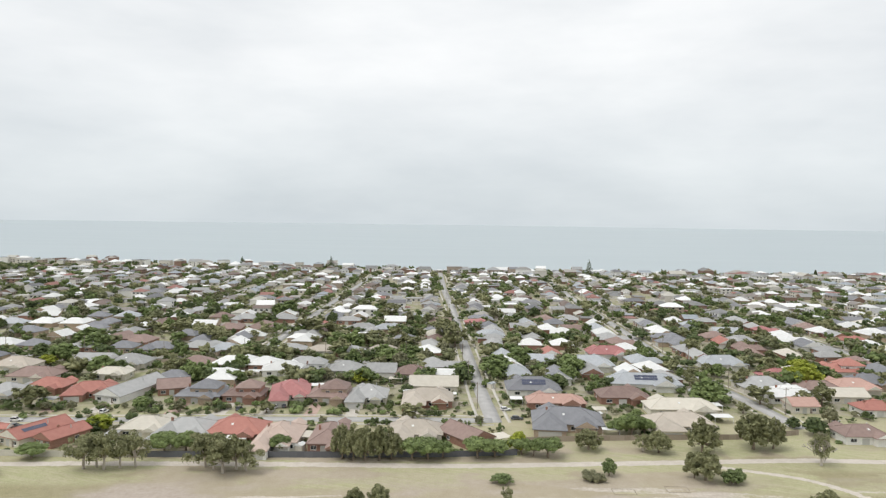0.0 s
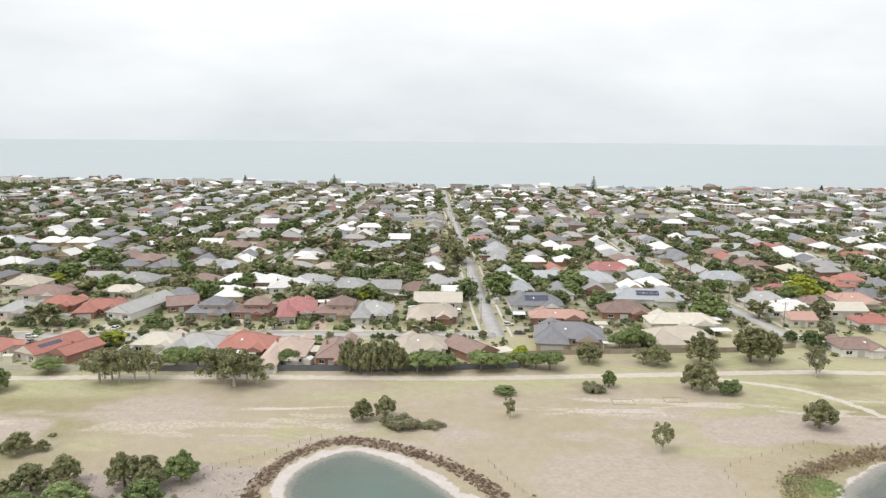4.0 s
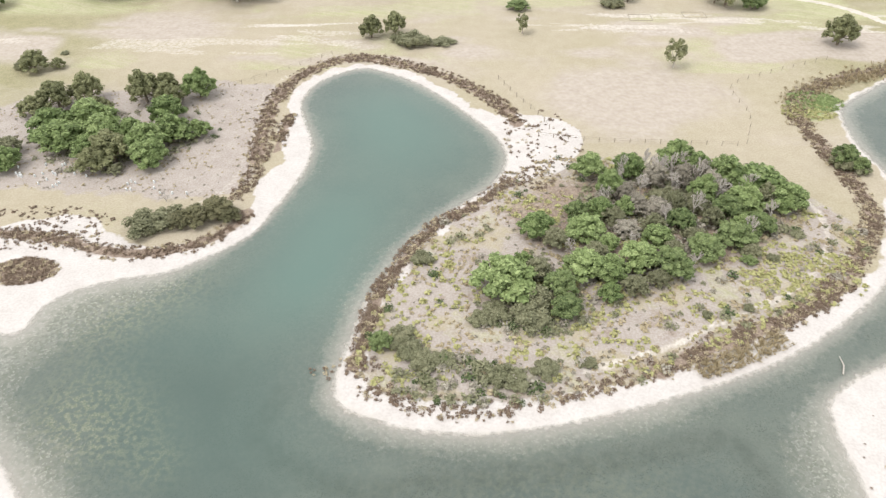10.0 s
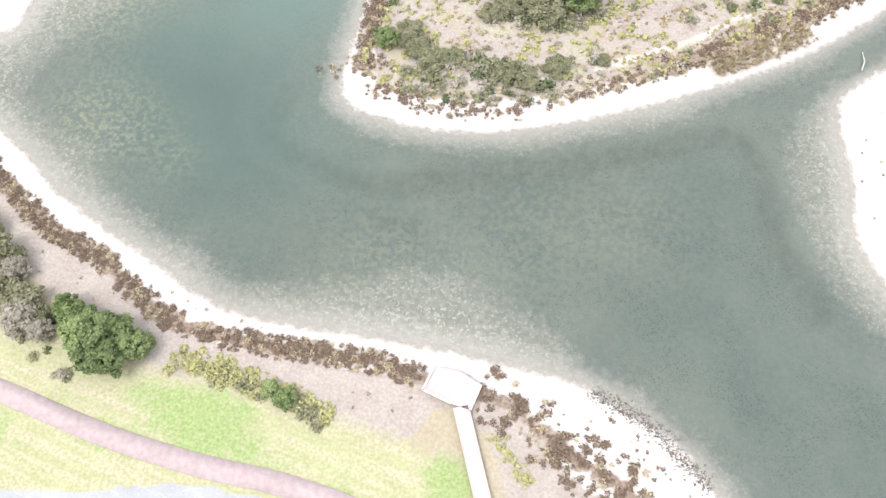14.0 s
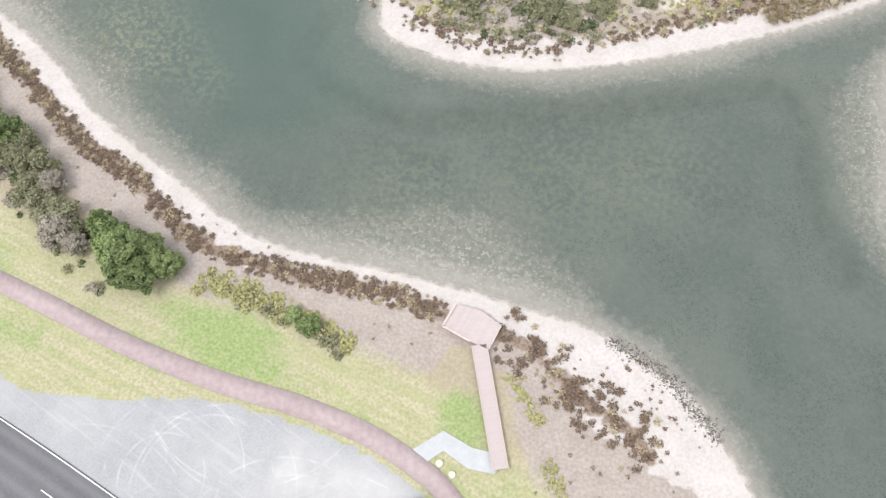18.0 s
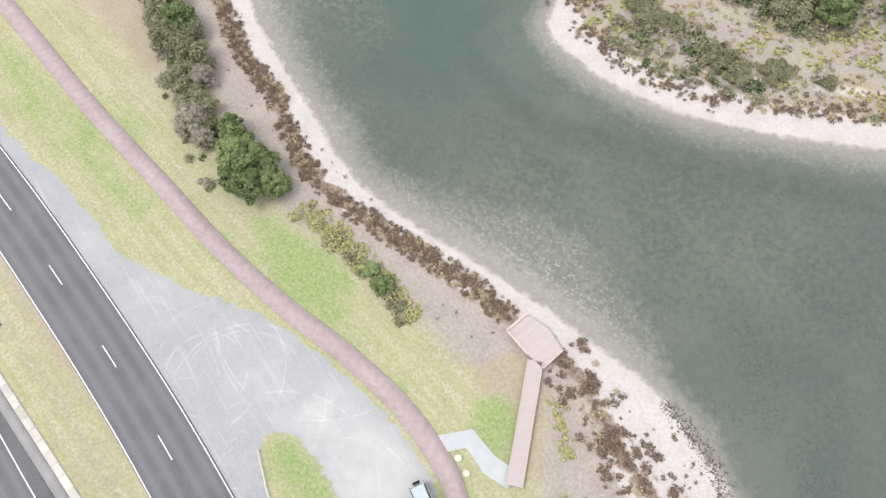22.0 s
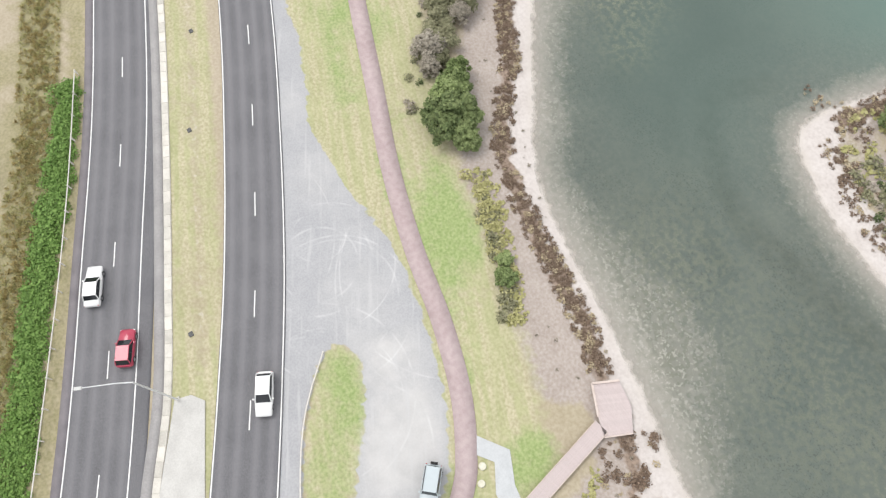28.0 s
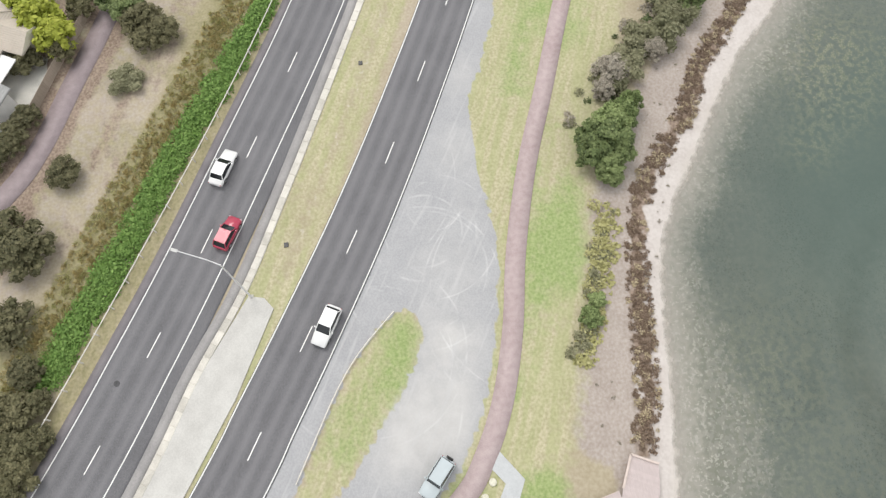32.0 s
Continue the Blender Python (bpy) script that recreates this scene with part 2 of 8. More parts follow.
SCRUB = bend([(-125, 106), (-100, 103), (-80, 101), (-60, 101), (-45, 98), (-37, 103), (-37.5, 112), (-39, 126), (-40, 141), (-50, 144), (-66, 140), (-86, 139), (-100, 130), (-125, 122)], 4, True)
BANK = bend([(-75, 58), (-64, 43), (-52, 32), (-40, 24), (-32, 19), (-24, 17), (-14, 14), (-6, 12), (-1, 15), (4, 12), (6, 4), (14, -8), (26, -10), (24, 8), (10, 18), (-8, 22), (-30, 27), (-50, 41), (-66, 54)], 4, True)
GRAVEL = bend([(-62, 12.2), (-54.9, 10.2), (-45, 6.7), (-36.6, 6.5), (-28.6, 7.6), (-20.8, 7.5), (-13.2, 5.7), (-6.8, 2.9), (-2.5, -0.8), (4, -8), (12, -20), (18, -34), (6, -27),
               (-3.5, -19), (-9.5, -15.5), (-19, -10.5), (-32, -3.9), (-47, 3.3), (-64, 10.8)], 4, True)
ISLE = bend([(-21.2, -4.2), (-20.8, -2.9), (-18.5, -1.8), (-14.7, -3.1), (-10, -6.1), (-5.9, -9.2), (-2.7, -11.8), (4, -17), (3, -19), (-3.2, -16.2), (-9.1, -13.2), (-13.3, -11), (-16.9, -8.6)], 4, True)
DEEP_WATER = bend([(-57, 57), (-52, 50), (-46, 47), (-43.8, 42.7), (-35.6, 36.1), (-29.7, 33.2), (-26.4, 30), (-21.2, 29.2), (-13.5, 29.4), (-4.6, 31.1), (0.5, 31), (4.4, 27.7), (10.6, 24), (14.2, 20.3), (19.4, 17.4),
              (23.2, 12.9), (26.4, 10.7), (30.7, 3.3), (38, -12), (58, -36), (72, -18), (60, 8), (48, 22), (42, 31.2), (40.4, 38.9), (40.2, 45.6), (41.7, 51.2), (46.3, 56.5), (56, 62.5), (72, 69), (104, 81)]
             + [(146, 110), (132, 146), (104, 146), (92, 138.5), (84.5, 131), (82.3, 119), (82.6, 107), (79.4, 96), (72.5, 83), (63, 73), (46, 61.5), (32, 55), (28.2, 52.6), (17.8, 50.2), (11.6, 48.8), (5.5, 47.8), (-2.8, 48),
                (-11.2, 49.8), (-16.5, 53.5), (-17.6, 59), (-16.6, 67), (-14.9, 75), (-11.4, 83), (-7, 90.5), (-1.4, 97.6), (5.4, 105), (8.4, 112.5), (6.8, 120.2), (1.8, 128.7), (-5.6, 138.2), (-13.2, 145.4), (-21.7, 149.6)]
             + [(-29, 144), (-31.8, 136), (-30.4, 129), (-26.5, 118), (-26.8, 107), (-29.7, 97), (-33, 89), (-37.2, 82.5), (-44, 75), (-52, 67)], 4, True)
ROAD_L = bend([(-108, 6), (-76.5, -5.8), (-59, -12.8), (-42.8, -20.2), (-29.8, -26.2), (-19.4, -31.4), (-5.9, -38.6), (22, -55)], 8)
ROAD_R = bend([(-104, 22), (-67.5, 8.2), (-48.8, 0.3), (-33.3, -6.9), (-20.7, -13.5), (-11.3, -18.7), (-4, -22.8), (24, -40)], 8)
KERB = bend([(-105, 10), (-73.7, -1.2), (-54.3, -8.7), (-36.8, -15.9), (-25.3, -20.9), (-16.4, -26), (-5, -31.7), (22, -47)], 8)
PATH = bend([(-100, 37), (-71.1, 25.2), (-59.7, 20.6), (-47, 16.1), (-36.5, 12.3), (-26.3, 9.5), (-17.5, 7.8), (-10, 5.6), (-4.5, 2.9), (-1, 0.2), (6, -8), (14, -20)], 8)
PATH_FAR = bend([(-100, -27), (-67.7, -37.2), (-55.1, -41.8), (-45.8, -45.3), (-40, -49), (-28, -60)], 8)
HEDGE = bend([(-69, -16), (-63, -18.4), (-56.2, -21.7), (-47, -26.8), (-39, -31), (-30.5, -35), (-23.6, -38.7), (-16.5, -42.8), (-8, -47.6), (5, -56)], 6)
TRACK = bend([(-240, 196), (-136, 197.8), (-102.9, 199.4), (-68, 200.4), (-33, 201), (1.5, 201.2), (36.8, 203.7), (73, 206.7), (110, 209.8), (140, 209.6), (230, 208)], 6)
TRACK_B = bend([(74, 206), (88.5, 201), (102.9, 194.7), (111.6, 185.6), (117.7, 172.1), (124, 150)], 6)
B1 = bend([(-37.5, 111), (-39, 126.5), (-38.5, 139), (-34.6, 148.5), (-28.1, 155), (-21.3, 156.8), (-12.6, 153.6), (-4.1, 149), (3.8, 142), (9.8, 134), (13, 126)])
B1B = bend([(-34.5, 115), (-34.6, 122), (-34.4, 129)])
B2 = bend([(10.5, 105.5), (3.1, 97), (-2.7, 92.2), (-7, 84.8), (-10, 78), (-11.8, 71.9), (-12.2, 65.4), (-13, 60.5)])
B2C = bend([(28, 60.6), (38.5, 66.3), (46.7, 69.8), (54.2, 74.2), (61.2, 80.2), (68, 88.6), (72.2, 96.5), (73, 107), (72.3, 116.8), (71.6, 126)])
B2D = bend([(71.6, 126), (73.5, 135.6), (83.5, 145.2), (104, 153.3), (125, 157)])
B3 = bend([(-35.5, 95), (-37.5, 90.2), (-42.7, 85.6), (-49.5, 83.8), (-56, 84), (-64.4, 87), (-74.4, 88.2), (-90, 90)])
B4 = bend([(-66, 52), (-55.5, 42.2), (-48.2, 36), (-41, 32), (-35, 27), (-29.6, 24), (-21, 22.1), (-14.8, 21.3), (-8.9, 20.4), (-3.6, 18.9)])
B5 = bend([(2.6, 17), (6.4, 15.8), (8.2, 14), (10.5, 12.4), (12.5, 10.5), (15.5, 8.8), (18.5, 6)])
ROUND = np.array([(math.cos(a), math.sin(a)) for a in np.linspace(0, 2 * math.pi, 24, endpoint=False)])

# ---- ground: one sheet from behind the road to the beach ----
def steps(lo, hi, fine, far_lo, far_hi, growth=1.16):
    a, s, out = lo, fine, []
    while a > far_lo:
        s = min(s * growth, 60)
        a -= s
        out.append(a)
    out = out[::-1] + list(np.arange(lo, hi, fine))
    a, s = out[-1], fine
    while a < far_hi:
        s = min(s * growth, 60)
        a += s
        out.append(a)
    return np.array(out)


gx = steps(-112, 112, 0.75, -2600, 2600)
gy = steps(-62, 214, 0.75, -1500, 1330, 1.1)
GX, GY = np.meshgrid(gx, gy)
X, Y = GX.ravel(), GY.ravel()
near = (abs(X) < 175) & (Y > -75) & (Y < 270)
nx, ny = X[near], Y[near]
sd = np.full(X.shape, 200.0)
sd[near] = signed(nx, ny, SHORE)
COAST_X, COAST_Y = [-2600, -755, -454, -161, 1, 180, 430, 2600], [1500, 1160, 1125, 1062, 1042, 1012, 1010, 1015]
coast = np.interp(X, COAST_X, COAST_Y) - Y
wob = patches(X, Y, 6, 3) - 0.5
rough_sd = sd + wob * 2.2
Z = -0.05 + 0.05 * (patches(X, Y, 3, 5) - 0.5)
Z = np.where(sd < 4, np.minimum(Z, -0.17 + 0.035 * sd), Z)
Z = np.maximum(Z, -1.6)
Z = np.where(coast < 12, np.minimum(Z, -1.2 + 0.1 * np.clip(coast, -30, 12)), Z)


def bumps(x, y, places):
    return sum(e * np.exp(-((x - a) ** 2 + (y - b) ** 2) / (r * r)) for a, b, r, e in places)


def field(fn):
    out = np.zeros(X.shape)
    out[near] = fn(nx, ny)
    return out


beach_w = 2.3 + bumps(X, Y, [(-50, 41, 12, 0.9), (-30, 27, 9, 0.7), (-14, 24, 8, 0.6), (80, 118, 22, -1.7), (95, 143, 18, -1.6), (20, 122, 9, 20), (-34.5, 104, 6, 4), (20, 110, 7, 6), (-70, 88, 13, 13), (-66, 90, 12, 9), (-50, 80, 8, 2.5), (-40, 84, 8, 2), (56, 48, 14, 22), (62, 34, 14, 20), (13, 12, 8, 5), (20, 7, 7, 4), (-4, 53, 9, 1.6), (8, 53, 10, 1.8), (22, 57, 9, 1.8), (-31.5, 120, 8, 4.5)])
sand = smooth(0.8, -0.8, rough_sd - beach_w + (patches(X, Y, 2.5, 8) - 0.5) * 2.5) * (sd < 40)
sand = np.maximum(sand, 0.9 * smooth(14, 4, coast) * (coast > -20) * (abs(X) < 900))
head = field(lambda x, y: smooth(1.5, -1.5, signed(x, y, HEADLAND) + 3 * (patches(x, y, 4, 11) - 0.5)) * (0.35 + 0.65 * smooth(0.34, 0.5, patches(x, y, 7, 42))))
scrub = field(lambda x, y: smooth(2, -2, signed(x, y, SCRUB) + 5 * (patches(x, y, 5, 12) - 0.5)))
bank = field(lambda x, y: smooth(1.2, -1.2, signed(x, y, BANK) + 3 * (patches(x, y, 3, 13) - 0.5)))
mulch = field(lambda x, y: smooth(-1, 2, -away(x, y, PATH_FAR) + 12) * (y < -8 - 0.42 * (x + 80)) * (x < 0)) * 0.42
bare = np.maximum(np.maximum(np.maximum(head, scrub), bank), mulch)
d_track = np.minimum(field(lambda x, y: away(x, y, TRACK) - 1.7), field(lambda x, y: away(x, y, TRACK_B) - 1.0))
d_track[~near] = 50
tracks = smooth(0.7, -0.5, d_track + (patches(X, Y, 2, 15) - 0.5) * 1.2)
ringway = bend([(60, 108), (63, 96), (60.5, 86), (52, 77), (40, 70.5), (30, 65), (18, 60.5)], 5)
tracks = np.maximum(tracks, 0.55 * field(lambda x, y: smooth(1.1, 0.3, away(x, y, ringway) + (patches(x, y, 2, 16) - 0.5))))
shadypath = bend([(-44, 98), (-40.2, 104), (-40.6, 114), (-40.4, 126), (-42, 138), (-38, 148)], 5)
tracks = np.maximum(tracks, 0.32 * field(lambda x, y: smooth(1.2, 0.5, away(x, y, shadypath) + (patches(x, y, 2, 17) - 0.5))))
gravel = field(lambda x, y: smooth(1.5, 1.1, away(x, y, ROAD_R + (1.5, 3.6)) + 0.8 * (patches(x, y, 2, 53) - 0.5)) * (x > -92))
gravel = np.maximum(gravel, field(lambda x, y: smooth(0.5, -0.5, signed(x, y, GRAVEL) + 1.2 * (patches(x, y, 2, 18) - 0.5)) * smooth(-0.4, 0.4, signed(x, y, ISLE) + 0.8 * (patches(x, y, 1.5, 19) - 0.5)) * smooth(1.4, 2.1, away(x, y, PATH))))
green = 0.55 * smooth(0.45, 0.7, patches(X, Y, 30, 20)) * (Y > 150) * (Y < 200)
green = np.maximum(green, 0.75 * smooth(178, 186, Y) * (Y < 205) * smooth(0.3, 0.55, patches(X / 2, Y, 9, 45)))
verge = field(lambda x, y: smooth(10, 6, away(x, y, PATH)))
green = np.maximum(green, verge * (0.72 + 0.28 * smooth(0.35, 0.6, patches(X, Y, 7, 21))))
green = np.maximum(green, field(lambda x, y: 0.85 * (away(x, y, ROAD_R) < 14) * (away(x, y, PATH) < 16) * (x < -24)))
green = np.maximum(green, field(lambda x, y: 0.75 * (signed(x, y, ISLE) < 0)))
green = np.maximum(green, head * 0.45 * smooth(0.52, 0.66, patches(X, Y, 5, 43)))
green = np.maximum(green, bumps(X, Y, [(-62, 91, 9, 0.3)]))
green = np.maximum(green, 0.62 * smooth(197, 203, Y) * (Y < 209) * smooth(20, 45, X))
green = np.maximum(green, 0.55 * smooth(212, 225, Y) * (coast > 10))
green = np.maximum(green, 0.9 * smooth(205, 212, Y) * smooth(0.35, 0.6, patches(X, Y, 14, 22)) * (coast > 10))
litter = np.zeros(X.shape)
for line, half in ((B1, 2.0), (B1B, 1.2), (B2, 1.3), (B2C, 1.7), (B2D, 2.2), (B3, 1.5), (B4, 1.25), (B5, 0.8)):
    litter = np.maximum(litter, field(lambda x, y: smooth(half, half * 0.4, away(x, y, line) + 1.5 * (patches(x, y, 2.2, 31) - 0.5))))
litter = np.maximum(litter, field(lambda x, y: smooth(1.1, 0.8, np.hypot((x + 67) / 5.5, (y - 79) / 3.4))))
litter = np.maximum(litter, 0.75 * field(lambda x, y: smooth(1.25, 0.8, np.hypot((x - 33) / 24, (y - 95) / 13) + 0.5 * (patches(x, y, 6, 33) - 0.5))))
lush = bumps(X, Y, [(-24, 13.6, 3.5, 0.9), (-29, 15, 3.5, 0.9), (-33, 16.5, 2.5, 0.6), (0.5, 7.2, 3.0, 1.0), (-1, 9, 2.4, 0.8), (3.5, 1, 3, 0.6), (-14.5, -5.5, 4, 0.75), (-8.5, -10, 5, 0.75), (-18.5, -3.8, 3, 0.7), (-27, 11.5, 4, 0.5), (-20, 10.5, 4, 0.6), (-13, 9, 4, 0.5), (-40, 17.5, 4, 0.4), (-55, 21, 5, 0.5), (-47, 12.5, 5, 0.55), (-60, 17, 6, 0.6), (-72, 22, 7, 0.6), (-68, 18, 3, 0.4), (78, 137, 5, 1.3), (75, 131, 3, 1.0)])
lush = np.maximum(lush, field(lambda x, y: 0.75 * smooth(2.1, 1.3, away(x, y, PATH) + 0.9 * (patches(x, y, 2.5, 38) - 0.5)) * smooth(0.3, 0.6, patches(x, y, 6, 40))))
lush = np.maximum(lush, field(lambda x, y: 0.7 * smooth(2.2, 0.8, away(x, y, PATH - (1.4, 3.6)) + 2.0 * (patches(x, y, 4, 41) - 0.5)) * (x < -46)))
lush = lush * (0.5 + patches(X, Y, 2, 35))
green = np.maximum(green, field(lambda x, y: 1.0 * smooth(4.0, 2.4, away(x, y, KERB + (0.9, 2.6))) * (0.42 + 0.7 * patches(x, y, 4, 36))))
litter = np.maximum(litter, head * 0.5 * smooth(0.54, 0.7, patches(X, Y, 4, 52)))
litter = np.maximum(litter, mulch * 1.1 * smooth(0.25, 0.6, patches(X, Y, 5, 39)))
saltline = bend([(-125, 166), (-96, 169), (-74, 172), (-52, 175.5), (-40, 176.5), (-26, 178)])
stain = field(lambda x, y: 0.5 * (0.5 + 0.7 * smooth(-62, -48, x)) * smooth(1.4, 0.3, away(x, y, saltline) + 4 * (patches(x / 5, y, 3, 24) - 0.5)) + 0.5 * smooth(0.54, 0.66, patches(x / 6, y, 4, 25)) * smooth(14, 6, abs(y - 168 - 0.04 * x)) * smooth(0, -30, x)
              + 0.6 * smooth(0.55, 0.66, patches(x / 6, y, 4, 27)) * smooth(12, 22, x) * smooth(10, 5, abs(y - 180)))
mud = field(lambda x, y: smooth(0.44, 0.62, patches(x / 2, y, 16, 28)) * (0.35 + 0.65 * smooth(24, 8, abs(y - 168))) * (y > 118) * (y < 196))
mud = np.maximum(mud, field(lambda x, y: 0.9 * smooth(1.0, 0.6, np.hypot((x - 40) / 26, (y - 138) / 20) + 0.6 * (patches(x, y, 12, 29) - 0.5))))
mud = np.maximum(mud, field(lambda x, y: smooth(1.0, 0.4, np.hypot((x + 78) / 34, (y - 171) / 7) + 0.7 * (patches(x / 3, y, 5, 30) - 0.5))))
weedy = bend([(-85, -13.5), (-66, -21), (-49, -29), (-41, -33.2), (-32.5, -37.4), (-25, -41), (-14, -47), (0, -56)])
# olive grass at both sides; the left end also paints in shade and lens falloff
olive_and_shade = field(lambda x, y: np.maximum(0.9 * smooth(55, 100, x + 14 * (patches(x, y, 12, 50) - 0.5)), 1.0 * smooth(-65, -105, x)) * (0.45 + 0.75 * patches(x / 2, y, 12, 51)) * smooth(118, 135, y) * (y < 213))
olive_and_shade = np.maximum(olive_and_shade, 0.75 * head * smooth(0.46, 0.62, patches(X, Y, 6, 55)))
olive = np.maximum(olive_and_shade, field(lambda x, y: 1.1 * smooth(3.2, 2.2, away(x, y, weedy))))
olive = np.maximum(olive, field(lambda x, y: 0.8 * smooth(1.5, 0.9, away(x, y, ROAD_L - (2.4, 5.0)))))
olive = np.maximum(olive, field(lambda x, y: 0.75 * (y < -8 - 0.42 * (x + 80)) * (x < 0) * smooth(0.35, 0.6, patches(x, y, 5, 54))))
chalk = bumps(X, Y, [(-16.5, 0.5, 4, 0.9), (-11, -1.5, 5, 1.0), (-7, -4, 5, 0.9), (-24, 1, 4, 0.5), (-30, 4, 5, 0.35), (-40, 4.5, 3.5, 0.5), (-50, 6, 3.5, 0.5)]) * (0.25 + 1.1 * patches(X, Y, 3, 46))
rut = field(lambda x, y: smooth(0.9, 0.2, away(x, y, KERB + (1.1, 3.3)) + 0.8 * (patches(x, y, 3, 47) - 0.5)) * (x < -25))
dirtway = bend([(-110, -18), (-78, -27.5), (-62, -33.5), (-50, -38.6), (-40, -42), (-28, -46.4), (-12, -54)])
dirt_b = field(lambda x, y: 0.8 * smooth(2.3, 0.9, away(x, y, dirtway) + 1.8 * (patches(x, y, 4, 48) - 0.5)))
mulch_d = field(lambda x, y: smooth(2.6, 3.8, away(x, y, weedy)) * smooth(-1, 3, -away(x, y, PATH_FAR) + 9) * (y < -8 - 0.42 * (x + 80)) * (x < 0)) * (1 - dirt_b)
litter = np.maximum(litter * (1 - dirt_b), 0.8 * mulch_d * smooth(0.2, 0.45, patches(X, Y, 6, 49)))
tracks = np.maximum(tracks, 0.3 * rut)
mud = np.maximum(mud, 0.45 * dirt_b)
green = green * (1 - 0.8 * mud) * (1 - 0.5 * np.clip(rut, 0, 1))

nI, nJ = len(gx), len(gy)
idx = np.arange(nI * nJ).reshape(nJ, nI)
quads = np.stack([idx[:-1, :-1], idx[:-1, 1:], idx[1:, 1:], idx[1:, :-1]], -1).reshape(-1, 4)


def ground_material():
    k = Mat("dry_park_ground", 0.95)
    at = k.pos()
    speck, mid, big = k.noise(at, 3.0, 4), k.noise(at, 0.35, 4), k.noise(at, 0.04, 3)
    dry = k.mix(0.5, k.ramp(mid, (0.3, (0.345, 0.29, 0.205)), (0.7, (0.44, 0.383, 0.288))), k.ramp(big, (0.35, (0.322, 0.285, 0.175)), (0.65, (0.43, 0.368, 0.292))))
    dry = k.mix(0.35, dry, k.ramp(speck, (0.35, (0.31, 0.26, 0.175)), (0.65, (0.49, 0.425, 0.325))))
    grass = k.mix(0.5, k.ramp(mid, (0.3, (0.305, 0.315, 0.16)), (0.7, (0.435, 0.42, 0.255))), k.ramp(speck, (0.35, (0.30, 0.315, 0.15)), (0.65, (0.47, 0.45, 0.27))))
    turned = k.node("ShaderNodeMapping", Vector=at, Rotation=(0, 0, 0.37)).outputs["Vector"]
    mown = k.noise(turned, 1.0, 4, (0.07, 1.1, 1.0))
    grass = k.mix(k.ramp(mown, (0.42, 0.0), (0.6, 0.75)), grass, k.ramp(speck, (0.35, (0.37, 0.335, 0.21)), (0.65, (0.53, 0.48, 0.34))))
    soil = k.mix(0.55, k.ramp(mid, (0.3, (0.31, 0.26, 0.225)), (0.7, (0.44, 0.385, 0.345))), k.ramp(speck, (0.3, (0.29, 0.24, 0.20)), (0.7, (0.47, 0.42, 0.385))))
    salt = k.mix(0.4, k.ramp(mid, (0.3, (0.48, 0.435, 0.405)), (0.7, (0.585, 0.545, 0.515))), k.ramp(speck, (0.3, (0.43, 0.385, 0.355)), (0.6, (0.62, 0.58, 0.55))))
    stone = k.mix(0.5, k.ramp(mid, (0.3, (0.315, 0.318, 0.33)), (0.7, (0.405, 0.405, 0.412))), k.ramp(k.noise(at, 5.0, 3), (0.35, (0.335, 0.337, 0.347)), (0.65, (0.432, 0.434, 0.44))))
    dirt = k.mix(0.4, k.ramp(mid, (0.3, (0.49, 0.435, 0.37)), (0.7, (0.62, 0.565, 0.50))), k.ramp(speck, (0.35, (0.42, 0.37, 0.31)), (0.65, (0.68, 0.63, 0.57))))
    mat_litter = k.mix(0.5, k.ramp(mid, (0.3, (0.20, 0.145, 0.105)), (0.7, (0.33, 0.255, 0.20))), k.ramp(speck, (0.35, (0.13, 0.09, 0.065)), (0.65, (0.38, 0.30, 0.24))))
    fresh = k.ramp(speck, (0.3, (0.21, 0.285, 0.10)), (0.7, (0.345, 0.40, 0.18)))
    # olive turf, its tone lowered a little for the painted shade at far left
    turf = k.mix(0.5, k.ramp(mid, (0.3, (0.21, 0.195, 0.095)), (0.7, (0.325, 0.29, 0.165))), k.ramp(speck, (0.35, (0.22, 0.205, 0.10)), (0.65, (0.40, 0.36, 0.22))))
    pale = k.mix(0.5, k.ramp(mid, (0.3, (0.385, 0.326, 0.27)), (0.7, (0.48, 0.418, 0.36))), k.ramp(k.noise(at, 0.9, 5), (0.3, (0.34, 0.28, 0.23)), (0.7, (0.49, 0.425, 0.37))))
    c = dry
    edge = k.math("MULTIPLY", k.math("SUBTRACT", k.noise(at, 1.1, 5), 0.5), 0.9)
    for name, layer, lo, hi in (("olive", turf, 0.15, 0.95), ("mud", pale, 0.1, 1.0), ("bare", soil, 0.3, 0.7), ("green", grass, 0.2, 0.8), ("lush", fresh, 0.35, 1.2), ("stain", dirt, 0.35, 0.75), ("track", dirt, 0.3, 0.6), ("sand", salt, 0.35, 0.65), ("litter", mat_litter, 0.35, 0.75), ("gravel", stone, 0.4, 0.6)):
        m = k.math("ADD", k.attr(name), edge)
        c = k.mix(k.ramp(m, (lo, 0.0), (hi, 1.0)), c, layer)
    lawn = k.mix(k.ramp(k.noise(at, 0.12, 5), (0.42, 0.0), (0.58, 1.0)), k.ramp(mid, (0.3, (0.165, 0.18, 0.075)), (0.7, (0.30, 0.30, 0.155))), k.ramp(speck, (0.3, (0.25, 0.22, 0.175)), (0.7, (0.44, 0.40, 0.34))))
    c = k.mix(k.attr("yard"), c, lawn)
    c = k.mix(k.attr("wet"), c, k.ramp(mid, (0.3, (0.47, 0.43, 0.385)), (0.7, (0.57, 0.53, 0.485))))
    chalky = k.ramp(k.math("ADD", k.attr("chalk"), k.math("MULTIPLY", edge, 0.5)), (0.1, 0.0), (1.0, 1.0))
